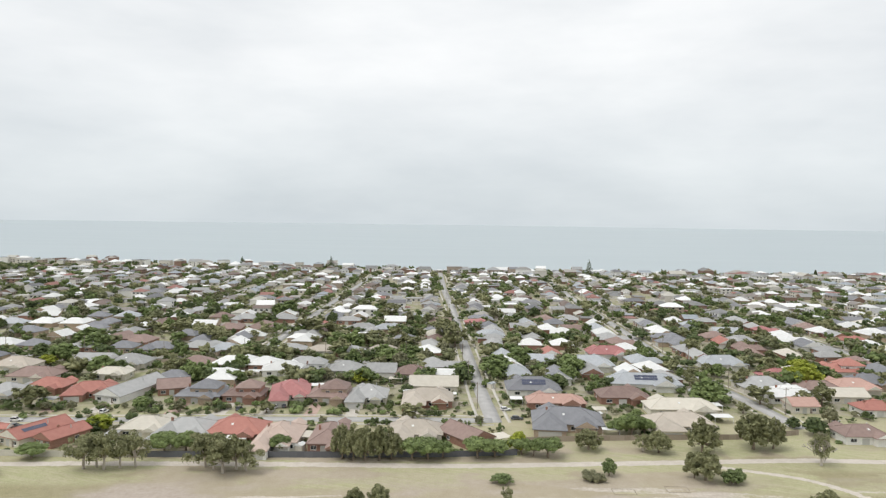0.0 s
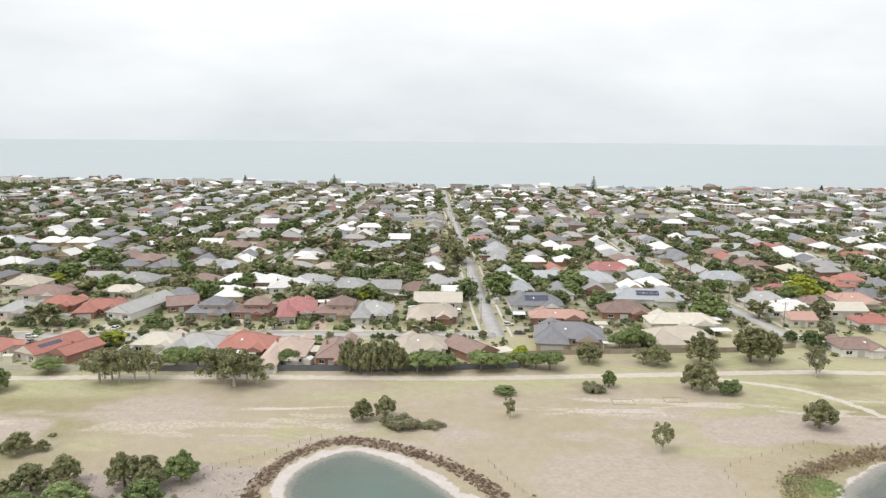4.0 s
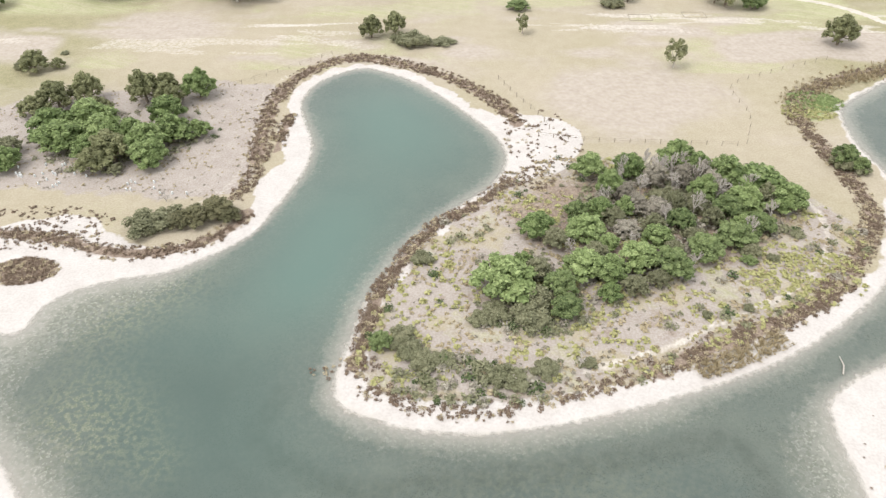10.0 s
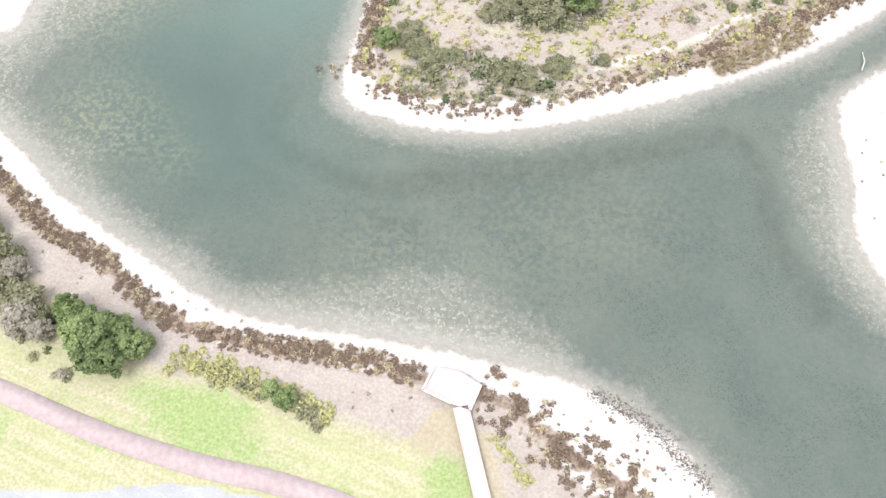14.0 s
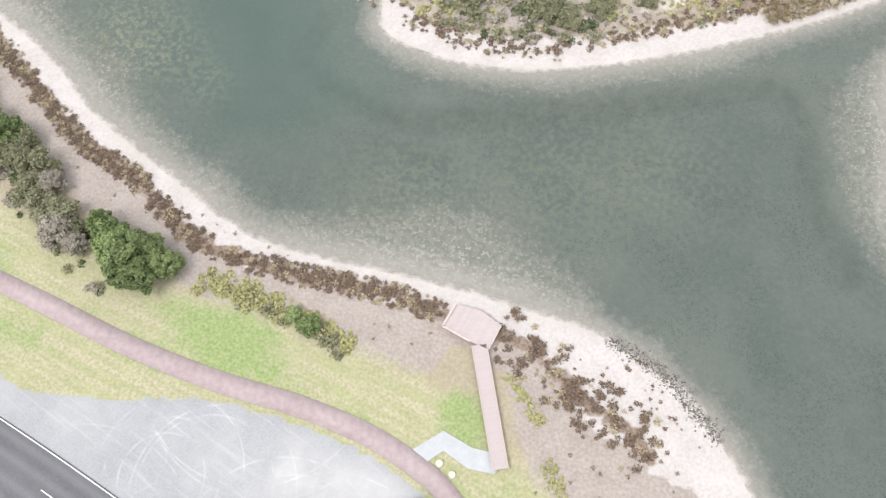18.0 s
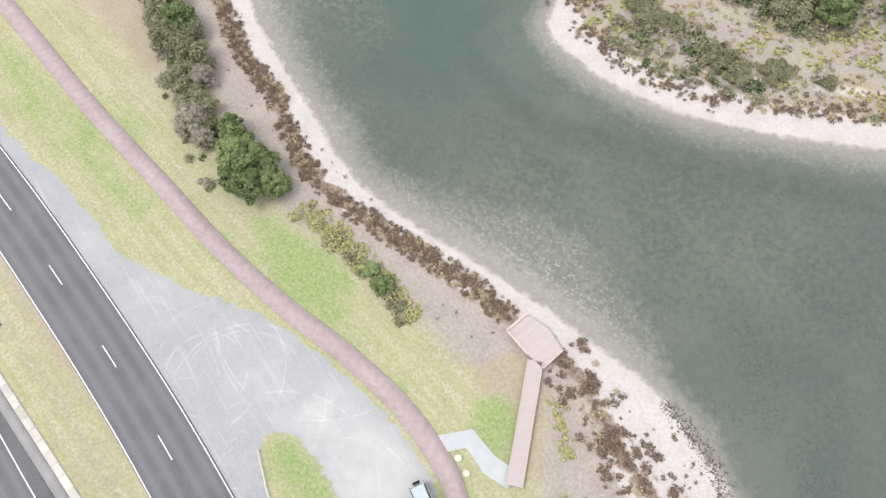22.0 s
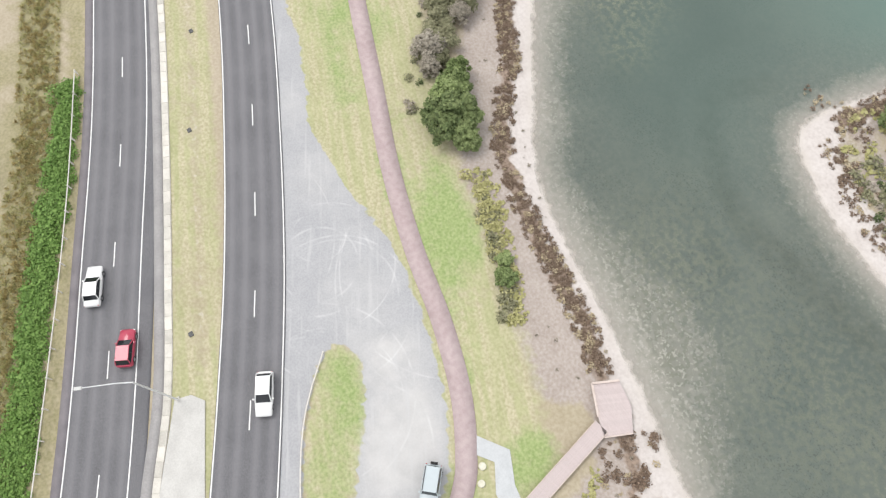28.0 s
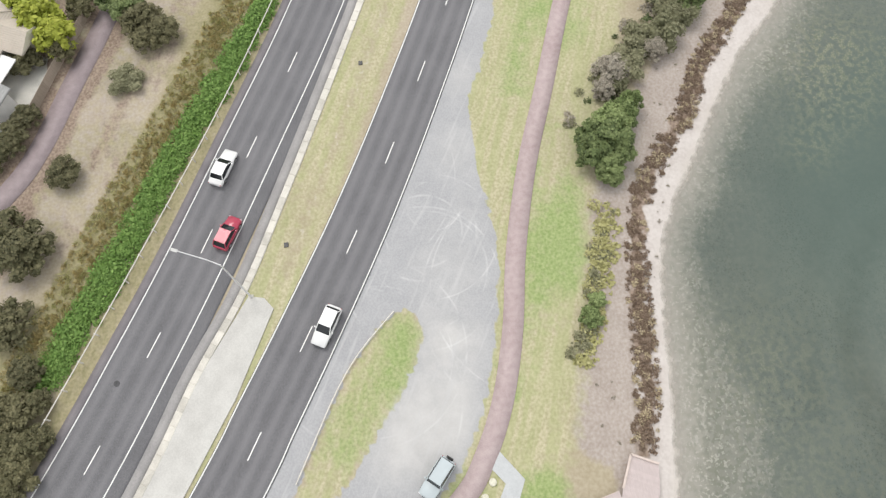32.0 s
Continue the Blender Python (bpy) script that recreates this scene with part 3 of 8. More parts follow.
    c = k.mix(k.math("MULTIPLY", k.math("MULTIPLY", chalky, k.attr("gravel")), 0.62), c, k.ramp(k.noise(at, 0.5, 5), (0.3, (0.50, 0.488, 0.468)), (0.7, (0.62, 0.605, 0.58))))
    swept = k.node("ShaderNodeMapping", Vector=at, Rotation=(0, 0, 0.5)).outputs["Vector"]
    streaks = k.ramp(k.noise(swept, 1.0, 4, (0.12, 1.6, 1.0)), (0.56, 0.0), (0.7, 0.5))
    c = k.mix(k.math("MULTIPLY", streaks, k.attr("gravel")), c, (0.50, 0.50, 0.498))
    broken = k.ramp(k.noise(at, 0.28, 4), (0.46, 0.0), (0.62, 1.0))
    for cx, cy, rad, wide in ((-30, -0.5, 4.4, 0.14), (-30, -0.5, 6.0, 0.14), (-29.4, 0.2, 7.6, 0.1), (-25.5, -0.8, 6.9, 0.12), (-24.6, -1.2, 8.4, 0.12), (-33, 1.0, 3.1, 0.1), (-17, -7.5, 10.2, 0.12), (-16, -7, 8.1, 0.1),
                              (-12, -11, 12.6, 0.12), (-22, 12, 12.5, 0.1), (-20.5, 12.6, 14.2, 0.1), (-38, -9, 13, 0.1)):
        far_ = k.node("ShaderNodeVectorMath")
        far_.operation = "DISTANCE"
        k.set(far_, 0, at)
        far_.inputs[1].default_value = (cx, cy, 0)
        ring = k.math("ABSOLUTE", k.math("SUBTRACT", far_.outputs["Value"], rad))
        ring = k.math("MULTIPLY", k.ramp(ring, (wide * 0.3, 1.0), (wide * 1.3, 0.0)), k.math("MULTIPLY", broken, k.math("MULTIPLY", k.attr("gravel"), 0.34)))
        c = k.mix(ring, c, (0.64, 0.64, 0.63))
    k.bump(k.mix(0.5, k.noise(at, 5, 4), k.noise(at, 14, 3)), 0.3, 0.05)
    return k.colour(c)


me = mesh_of("ground", np.stack([X, Y, Z], 1), quads, [ground_material()], True)
for name, v in (("sand", sand), ("green", green), ("bare", bare), ("track", tracks), ("gravel", gravel), ("stain", stain), ("litter", litter), ("lush", lush), ("mud", mud), ("olive", olive), ("yard", 0.8 * smooth(250, 268, Y) * (coast > 22)), ("chalk", chalk), ("wet", smooth(0.6, -0.7, sd + wob))):
    give(me, name, np.clip(v, 0, 1))
tagged(new("ground", me), "dry tan parkland with bare soil, sand and green grass", "ground", kind="structure")

# ---- water ----
wx_, wy_ = np.meshgrid(np.arange(-110, 152, 1.0), np.arange(-44, 156, 1.0))
wX, wY = wx_.ravel(), wy_.ravel()
wsd = -signed(wX, wY, SHORE)
wi = np.arange(wX.size).reshape(wx_.shape)
wq = np.stack([wi[:-1, :-1], wi[:-1, 1:], wi[1:, 1:], wi[1:, :-1]], -1).reshape(-1, 4)
wq = wq[(wsd[wq] > -2.5).any(1)]
used = np.unique(wq)
renum = np.zeros(wX.size, int)
renum[used] = np.arange(used.size)


def water_material():
    """Shallow water over a pale weedy shelf that drops to a dark bed along a ragged edge."""
    k = Mat("brackish_lagoon_water", 0.07)
    at = k.pos()
    coarse, fine, grain = k.noise(at, 0.22, 4), k.noise(at, 1.1, 5), k.noise(at, 4.5, 4)
    ragged = k.math("ADD", k.math("MULTIPLY", k.math("SUBTRACT", coarse, 0.5), 0.5), k.math("MULTIPLY", k.math("SUBTRACT", fine, 0.5), 0.55))
    e = k.math("ADD", k.attr("slope"), ragged)
    s = k.math("ADD", k.attr("shore"), k.math("MULTIPLY", k.math("SUBTRACT", fine, 0.5), 1.6))
    bed = k.mix(k.ramp(k.noise(at, 0.09, 4), (0.35, 0.0), (0.65, 1.0)), (0.093, 0.116, 0.103), (0.123, 0.143, 0.122))
    bed = k.mix(k.ramp(k.noise(at, 1.9, 5), (0.40, 0.0), (0.66, 0.34)), bed, (0.15, 0.163, 0.136))
    bed = k.mix(k.math("MULTIPLY", k.ramp(grain, (0.52, 0.0), (0.64, 0.75)), k.ramp(k.noise(at, 0.16, 4), (0.38, 0.1), (0.6, 0.8))), bed, (0.058, 0.072, 0.06))
    bed = k.mix(k.math("MULTIPLY", k.attr("weed"), k.ramp(k.noise(at, 0.6, 6), (0.3, 0.2), (0.7, 0.6))), bed, (0.056, 0.07, 0.058))
    bed = k.mix(k.math("MULTIPLY", k.attr("algae"), k.ramp(k.noise(at, 1.5, 6), (0.44, 0.0), (0.58, 0.7))), bed, k.ramp(grain, (0.38, (0.15, 0.163, 0.10)), (0.62, (0.285, 0.285, 0.20))))
    bed = k.mix(k.attr("teal"), bed, (0.117, 0.175, 0.15))
    bed = k.mix(k.attr("dark_bed"), bed, (0.066, 0.095, 0.083))
    silt = k.mix(k.ramp(coarse, (0.35, 0.0), (0.65, 1.0)), (0.232, 0.228, 0.19), (0.32, 0.308, 0.265))
    silt = k.mix(k.ramp(k.noise(at, 1.7, 6), (0.46, 0.0), (0.56, 0.6)), silt, (0.175, 0.182, 0.138))
    silt = k.mix(k.ramp(k.noise(at, 3.0, 6), (0.56, 0.0), (0.62, 0.7)), silt, (0.44, 0.425, 0.375))
    silt = k.mix(k.ramp(k.math("DIVIDE", s, 8.0), (0.08, 0.7), (0.5, 0.0)), silt, (0.43, 0.405, 0.36))
    c = k.mix(k.ramp(k.math("DIVIDE", e, 2.0), (0.05, 0.0), (0.3, 0.36), (0.47, 0.6), (0.58, 0.9), (1.0, 1.0)), silt, bed)
    k.set(k.b, "Alpha", k.ramp(k.math("DIVIDE", s, 4.0), (0.0, 0.03), (0.14, 0.5), (0.3, 0.86), (0.7, 0.985)))
    k.set(k.b, "IOR", 1.33)
    k.bump(k.noise(at, 2.2, 2), 0.03, 0.05)
    return k.colour(c)


wme = mesh_of("water", np.stack([wX[used], wY[used], np.full(used.size, -0.17)], 1), renum[wq], [water_material()], True)
UX, UY = wX[used], wY[used]
give(wme, "shore", wsd[used])
EDGE = -signed(UX, UY, DEEP_WATER)
INTO = np.clip(wsd[used], 0.01, 60)
give(wme, "slope", np.where(EDGE > 0, 1 + np.clip(EDGE / 7, 0, 1), INTO / (INTO - np.minimum(EDGE, 0))))
WEED = bend([(-22, 56), (-24, 49.5), (-19.5, 46), (-12.7, 42.8), (-6.5, 42.6), (3, 44), (13, 45.6), (26, 48.5), (34, 50), (36.6, 44), (37, 36), (40, 27)])
WEED_B = bend([(-28, 62), (-30, 52), (-26, 45), (-17, 40), (-6, 36.5)])
give(wme, "weed", np.clip(0.9 * smooth(2.6, 0.6, away(UX, UY, WEED)) + 0.45 * smooth(2.2, 0.4, away(UX, UY, WEED_B)) + 0.3 * smooth(0.5, 0.72, patches(UX, UY, 15, 60)) * (UY < 52), 0, 1))
give(wme, "teal", np.clip(bumps(UX, UY, [(-10, 118, 18, 0.8), (-15, 135, 14, 0.5), (-20, 92, 13, 0.8), (-22, 76, 11, 0.75), (-36, 64, 12, 0.4), (-30, 50, 11, 0.3), (-18, 47, 9, 0.15)]), 0, 1))
give(wme, "algae", np.clip(bumps(UX, UY, [(-46, 52.5, 7, 1.1), (-40, 51, 5, 0.8), (-34.5, 45.4, 3, 0.9), (-50, 70, 7, 0.9), (-42, 76, 6, 0.6), (-10, 33, 8, 0.4), (8, 36, 10, 0.35), (22, 38, 8, 0.3)]), 0, 1))
# darker patches of the bed in the western basin
give(wme, "dark_bed", np.clip(bumps(UX, UY, [(-38, 58, 9, 0.4), (-30, 55, 8, 0.35), (-24, 44, 8, 0.25), (-33, 42, 6, 0.3)]), 0, 1))
tagged(new("water", wme), "shallow grey-green brackish lagoon with algae patches", "water", kind="structure")


def sea_material():
    k = Mat("calm_grey_sea", 0.35)
    at = k.pos()
    c = k.mix(k.noise(at, 0.004, 4, (0.4, 2.0, 1)), (0.33, 0.395, 0.42), (0.40, 0.46, 0.48))
    k.set(k.b, "IOR", 1.33)
    return k.colour(c)


sv, sf = [], []
for j, (rr, zz) in enumerate([(820, -1.6), (1100, -1.6), (1600, -1.6), (2300, -1.4), (3000, 4), (3600, 14), (4200, 28), (4850, 48.3)]):
    for i, az in enumerate(np.radians(np.linspace(-62, 62, 32))):
        sv.append((rr * math.sin(az), rr * math.cos(az), zz))
for j in range(7):
    for i in range(31):
        sf.append((j * 32 + i, j * 32 + i + 1, j * 32 + i + 33, j * 32 + i + 32))
tagged(new("sea", mesh_of("sea", sv, sf, [sea_material()], True)), "calm pale grey sea under cloud", "sea", kind="structure")

# ---- roads and paths ----
def asphalt(name, c1, c2):
    k = Mat(name, 0.85)
    at = k.pos()
    lanes = k.ramp(k.attr("wear"), (0.0, 0.0), (1.0, 1.0))
    c = k.mix(0.5, k.ramp(k.noise(at, 0.25, 4), (0.35, c1), (0.65, c2)), k.ramp(k.noise(at, 14, 3), (0.3, tuple(v * 0.6 for v in c1)), (0.7, tuple(v * 1.35 for v in c2))))
    c = k.mix(k.math("MULTIPLY", lanes, 0.35), c, tuple(v * 1.7 for v in c2))
    k.bump(k.noise(at, 30, 2), 0.3, 0.01)
    return k.colour(c)


ASPHALT = asphalt("worn_asphalt", (0.112, 0.111, 0.118), (0.158, 0.156, 0.163))
PAINT = plain("white_road_paint", (0.72, 0.72, 0.70), (0.82, 0.82, 0.80), 3, 0.7, local=False)
CONCRETE = plain("pale_concrete", (0.46, 0.45, 0.41), (0.60, 0.58, 0.53), 0.8, 0.9, bump=0.2, local=False)
GREY_CONCRETE = plain("stained_grey_concrete", (0.46, 0.45, 0.425), (0.57, 0.56, 0.53), 0.5, 0.9, bump=0.2, local=False)


def red_path():
    k = Mat("faded_red_asphalt", 0.9)
    at = k.pos()
    c = k.ramp(k.noise(at, 0.22, 3), (0.35, (0.39, 0.302, 0.298)), (0.65, (0.485, 0.395, 0.39)))
    c = k.mix(0.4, c, k.ramp(k.noise(at, 1.6, 4), (0.35, (0.335, 0.255, 0.255)), (0.62, (0.53, 0.445, 0.435))))
    c = k.mix(0.3, c, k.ramp(k.noise(at, 16, 3), (0.3, (0.27, 0.2, 0.2)), (0.7, (0.5, 0.41, 0.405))))
    k.bump(k.noise(at, 18, 3), 0.3)
    return k.colour(c)


RED_PATH = red_path()


def road(name, line, half_l, half_r, label):
    """A carriageway: strips of asphalt side by side, worn along the wheel tracks."""
    lats = np.linspace(half_l, -half_r, 25)
    t = np.gradient(line, axis=0)
    t /= np.linalg.norm(t, axis=1)[:, None]
    n = np.stack([-t[:, 1], t[:, 0]], 1)
    v = np.concatenate([np.column_stack([line + n * s, np.full(len(line), 0.035)]) for s in lats] + [np.column_stack([line + n * s, np.full(len(line), -0.3)]) for s in (half_l, -half_r)])
    k = len(line)
    f = []
    i = np.arange(k - 1)
    for a in range(24):
        f.append(np.stack([(a + 1) * k + i, (a + 1) * k + i + 1, a * k + i + 1, a * k + i], 1))
    f.append(np.stack([i, i + 1, 25 * k + i + 1, 25 * k + i], 1))
    f.append(np.stack([24 * k + i + 1, 24 * k + i, 26 * k + i, 26 * k + i + 1], 1))
    me = mesh_of(name, v, np.vstack(f), [ASPHALT])
    wear = np.concatenate([np.repeat([max(math.exp(-((s - c) / 0.38) ** 2) for c in (-2.55, -0.95, 0.95, 2.55)) for s in lats], k), np.zeros(2 * k)])
    give(me, "wear", wear)
    return tagged(new(name, me), label, "road", kind="structure")


road_l = road("road", ROAD_L, 4.9, 4.4, "worn grey asphalt carriageway with white lane lines")
road_r = road("road", ROAD_R, 3.52, 3.48, "dark grey asphalt carriageway with white lane lines")
for rd, line, phase in ((road_l, ROAD_L, (12.65, 6.4, 0.3)), (road_r, ROAD_R, (11.95, 8.75, 0.12))):
    for side in (3.35, -3.35):
        part("edge_line", mesh_of("edge_line", *ribbon(line, side + 0.07, side - 0.07, 0.03, 0.042)), PAINT, rd)
    for p, t in along(line, phase[0], phase[1]):
        p = p + np.array([-t[1], t[0]]) * phase[2]
        a = math.atan2(t[1], t[0])
        part("lane_dash", box(bmesh.new(), -1.5, -0.06, 0.03, 1.5, 0.06, 0.042), PAINT, rd, at=pose(p[0], p[1], 0, 0, 0, math.degrees(a)))

KERBSTONE = plain("weathered_kerb_concrete", (0.44, 0.42, 0.37), (0.66, 0.63, 0.57), 0.9, 0.9, bump=0.3, local=False, vary=0.3)
kerb = tagged(part("kerb", mesh_of("kerb", *ribbon(KERB, 0.48, -0.34, -0.2, 0.10)), KERBSTONE), "weathered pale concrete median kerb", "kerb", kind="structure")
stone_me = None
for p, t in along(KERB, 1.52):
    if stone_me is None:
        stone_me = part("kerbstone", box(bmesh.new(), -0.74, -0.32, 0.0, 0.74, 0.46, 0.15, 0.025), KERBSTONE, kerb, at=pose(p[0], p[1], 0, 0, 0, math.degrees(math.atan2(t[1], t[0])))).data
    else:
        part("kerbstone", stone_me, None, kerb, at=pose(p[0], p[1], 0, 0, 0, math.degrees(math.atan2(t[1], t[0]))))
SHOULDER = plain("pale_shoulder_asphalt", (0.27, 0.262, 0.258), (0.36, 0.348, 0.34), 0.5, 0.9, bump=0.3, local=False)
tagged(part("road_shoulder", mesh_of("road_shoulder", *ribbon(KERB, -0.36, -1.5, -0.1, 0.05)), SHOULDER), "pale grey asphalt shoulder beside the median kerb", "shoulder", kind="structure")
MAUVE = plain("mauve_grey_asphalt", (0.165, 0.152, 0.162), (0.225, 0.208, 0.215), 0.6, 0.9, bump=0.3, fine=20, local=False)
tagged(part("road_shoulder", mesh_of("road_shoulder", *ribbon(ROAD_L, -3.46, -4.46, -0.1, 0.04)), MAUVE), "mauve-grey asphalt shoulder beside the verge", "shoulder", kind="structure")
tagged(part("median_paving", slab([(-24.6, -20.3), (-24.2, -18.6), (-22.9, -17.6), (-13.6, -21.8), (-4.6, -27), (16, -38.8), (14, -42.4), (-4.9, -31.3), (-16.2, -25.7)], -0.2, 0.12), GREY_CONCRETE),
       "grey concrete paving on the road median", "median", kind="structure")
tagged(part("path", mesh_of("path", *ribbon(PATH, 1.12, -1.12, -0.2, 0.03)), RED_PATH), "faded red asphalt shared path", "path", kind="structure")
FAR_PATH = plain("dull_mauve_asphalt", (0.265, 0.215, 0.222), (0.345, 0.287, 0.292), 1.2, 0.9, bump=0.3, fine=14, local=False)
tagged(part("path", mesh_of("path", *ribbon(PATH_FAR, 1.4, -1.4, -0.2, 0.03)), FAR_PATH), "faded red asphalt footpath beside back fences", "path", kind="structure")

# ---- plants ----
GUM = leafy("olive_gum_leaves", (0.088, 0.094, 0.04), (0.205, 0.212, 0.098), (0.355, 0.355, 0.19))
BRIGHT = leafy("bright_green_leaves", (0.055, 0.088, 0.026), (0.19, 0.258, 0.088), (0.405, 0.48, 0.21))
DEEP = leafy("deep_green_leaves", (0.034, 0.052, 0.021), (0.096, 0.132, 0.052), (0.21, 0.255, 0.105))
DRY = leafy("dry_brown_leaves", (0.15, 0.13, 0.1), (0.305, 0.272, 0.215), (0.47, 0.43, 0.355))
LIME = leafy("yellow_green_leaves", (0.16, 0.20, 0.02), (0.30, 0.35, 0.04), (0.44, 0.46, 0.08))
SALTBUSH = leafy("brown_saltbush_leaves", (0.09, 0.06, 0.042), (0.21, 0.147, 0.104), (0.35, 0.265, 0.195))
TUSSOCK = leafy("yellow_green_tussock", (0.25, 0.25, 0.085), (0.40, 0.385, 0.16), (0.53, 0.495, 0.265))
STRAW = leafy("dry_straw_grass", (0.28, 0.22, 0.125), (0.42, 0.345, 0.22), (0.55, 0.47, 0.33))
GREYGREEN = leafy("grey_green_leaves", (0.085, 0.09, 0.045), (0.2, 0.202, 0.112), (0.35, 0.338, 0.212))
CREEPER = leafy("bright_creeper_leaves", (0.05, 0.115, 0.018), (0.135, 0.25, 0.05), (0.25, 0.385, 0.105))
BARK = plain("grey_brown_bark", (0.16, 0.12, 0.085), (0.33, 0.27, 0.21), 3, 0.95, bump=0.6, stretch=(1, 1, 0.2))
PALE_BARK = plain("pale_gum_bark", (0.36, 0.31, 0.25), (0.58, 0.53, 0.46), 2, 0.9, bump=0.4, stretch=(1, 1, 0.2))


def leaves(rng, lobes, count, leaf, core=0.78, flat=0.5):
    """Leaf sprays over rounded lobes (x, y, z, rx, rz), with an uneven dense core inside each lobe."""
    L = np.array(lobes)
    w = L[:, 3] ** 2
    k = rng.choice(len(L), count, p=w / w.sum())
    d = rng.normal(size=(count, 3))
    d[:, 2] = np.where((d[:, 2] < -0.35) & (rng.rand(count) < 0.7), -d[:, 2], d[:, 2])
    d /= np.linalg.norm(d, axis=1)[:, None]
    rad = np.stack([L[k, 3], L[k, 3], L[k, 4]], 1) * (0.72 + 0.34 * rng.rand(count) ** 0.6)[:, None]
    c = L[k, :3] + d * rad
    n = d * (1 - flat) + np.array([0, 0, flat]) + rng.normal(size=(count, 3)) * 0.45
    n /= np.linalg.norm(n, axis=1)[:, None]
    u = np.cross(n, rng.normal(size=(count, 3)))
    u /= np.linalg.norm(u, axis=1)[:, None] + 1e-9
    v = np.cross(n, u)
    s = leaf * (0.55 + 0.9 * rng.rand(count))[:, None]
    q = np.stack([c - u * s, c - v * s * 0.62 + n * s * 0.15, c + u * s, c + v * s * 0.62 + n * s * 0.15], 1).reshape(-1, 3)
    f = np.arange(count * 4).reshape(-1, 4)
    vs, fs, base = [q], [f], len(q)
    if core:
        a, b = np.meshgrid(np.arange(8) * math.pi / 4, np.linspace(-1.2, 1.45, 5))
        ring = np.stack([np.cos(a) * np.cos(b), np.sin(a) * np.cos(b), np.sin(b)], -1).reshape(-1, 3)
        i, j = np.meshgrid(np.arange(8), np.arange(4))
        rf = np.stack([j * 8 + i, j * 8 + (i + 1) % 8, (j + 1) * 8 + (i + 1) % 8, (j + 1) * 8 + i], -1).reshape(-1, 4)
        for lobe in L:
            vs.append(lobe[:3] + ring * np.array([lobe[3], lobe[3], lobe[4]]) * core * (0.8 + 0.4 * rng.rand(len(ring), 1)))
            fs.append(rf + base)
            base += len(ring)
    return np.vstack(vs), np.vstack(fs)


def lobes_of(rng, kind):
    """The lobes of a crown one metre in radius, two metres high over its foot."""
    if kind == "open":
        out = [(0, 0, 1.4, 0.34, 0.34)]
        for i in range(17):
            a, r = i * 2.4 + rng.rand(), 0.25 + 0.6 * rng.rand()
            out.append((r * math.cos(a), r * math.sin(a), 0.6 + (1.4 - 0.6 * r) * rng.rand(), 0.16 + 0.13 * rng.rand(), 0.15 + 0.14 * rng.rand()))
    elif kind == "umbrella":
        out = [(0, 0, 1.2, 0.66, 0.5)]
        for i in range(18):
            a, r = i * 2.4 + 0.5 * rng.rand(), 0.3 + 0.5 * rng.rand()
            out.append((r * math.cos(a), r * math.sin(a), 0.8 + 0.7 * (1 - r) + 0.35 * rng.rand(), 0.26 + 0.14 * rng.rand(), 0.22 + 0.14 * rng.rand()))
    elif kind == "low":
        out = [(0, 0, 0.55, 0.6, 0.5)]
        for i in range(13):
            a, r = i * 2.4 + rng.rand(), 0.3 + 0.5 * rng.rand()
            out.append((r * math.cos(a), r * math.sin(a), 0.35 + (1.1 - r) * rng.rand(), 0.22 + 0.12 * rng.rand(), 0.3 + 0.3 * rng.rand()))
    else:
        out = [(0, 0, 0.9, 0.52, 0.68)]
        for i in range(38):
            a, e = i * 2.4 + 0.8 * rng.rand(), math.asin(min(1, (i + 0.5) / 37)) * (0.8 + 0.3 * rng.rand())
            r = 0.78 * math.cos(e) * (0.7 + 0.42 * rng.rand())
            out.append((r * math.cos(a), r * math.sin(a), 0.5 + 1.2 * math.sin(e) * (0.78 + 0.3 * rng.rand()), 0.13 + 0.14 * rng.rand(), 0.14 + 0.15 * rng.rand()))
    return out


def plant(name, label, category, form, leaf_mat, bark, seed, count, leaf, core=0.78):
    """A tree or a bush: a tapered trunk with limbs into the lobes, and a crown of leaf sprays."""
    rng = np.random.RandomState(seed)
    foot = tagged(new(name), label, category)
    lobes = lobes_of(rng, form)
    bm = bmesh.new()
    top = 0.95 if form != "low" else 0.3
    lean = Vector((rng.rand() - 0.5, rng.rand() - 0.5, 0)) * 0.15
    tube(bm, [(0, 0, -0.06), lean * 0.4 + Vector((0, 0, top * 0.5)), lean + Vector((0, 0, top))], [0.085, 0.06, 0.045])
    for lobe in lobes[1:7]:
        tip = Vector(lobe[:3])
        start = Vector((lean.x * 0.6, lean.y * 0.6, top * 0.55))
        tube(bm, [start, start.lerp(tip, 0.55) + Vector((0, 0, -0.06)), tip], [0.045, 0.03, 0.012], 5)
    part("trunk", bm, bark, foot)
    part("crown", mesh_of("crown", *leaves(rng, lobes, count, leaf, core)), leaf_mat, foot)
    return foot


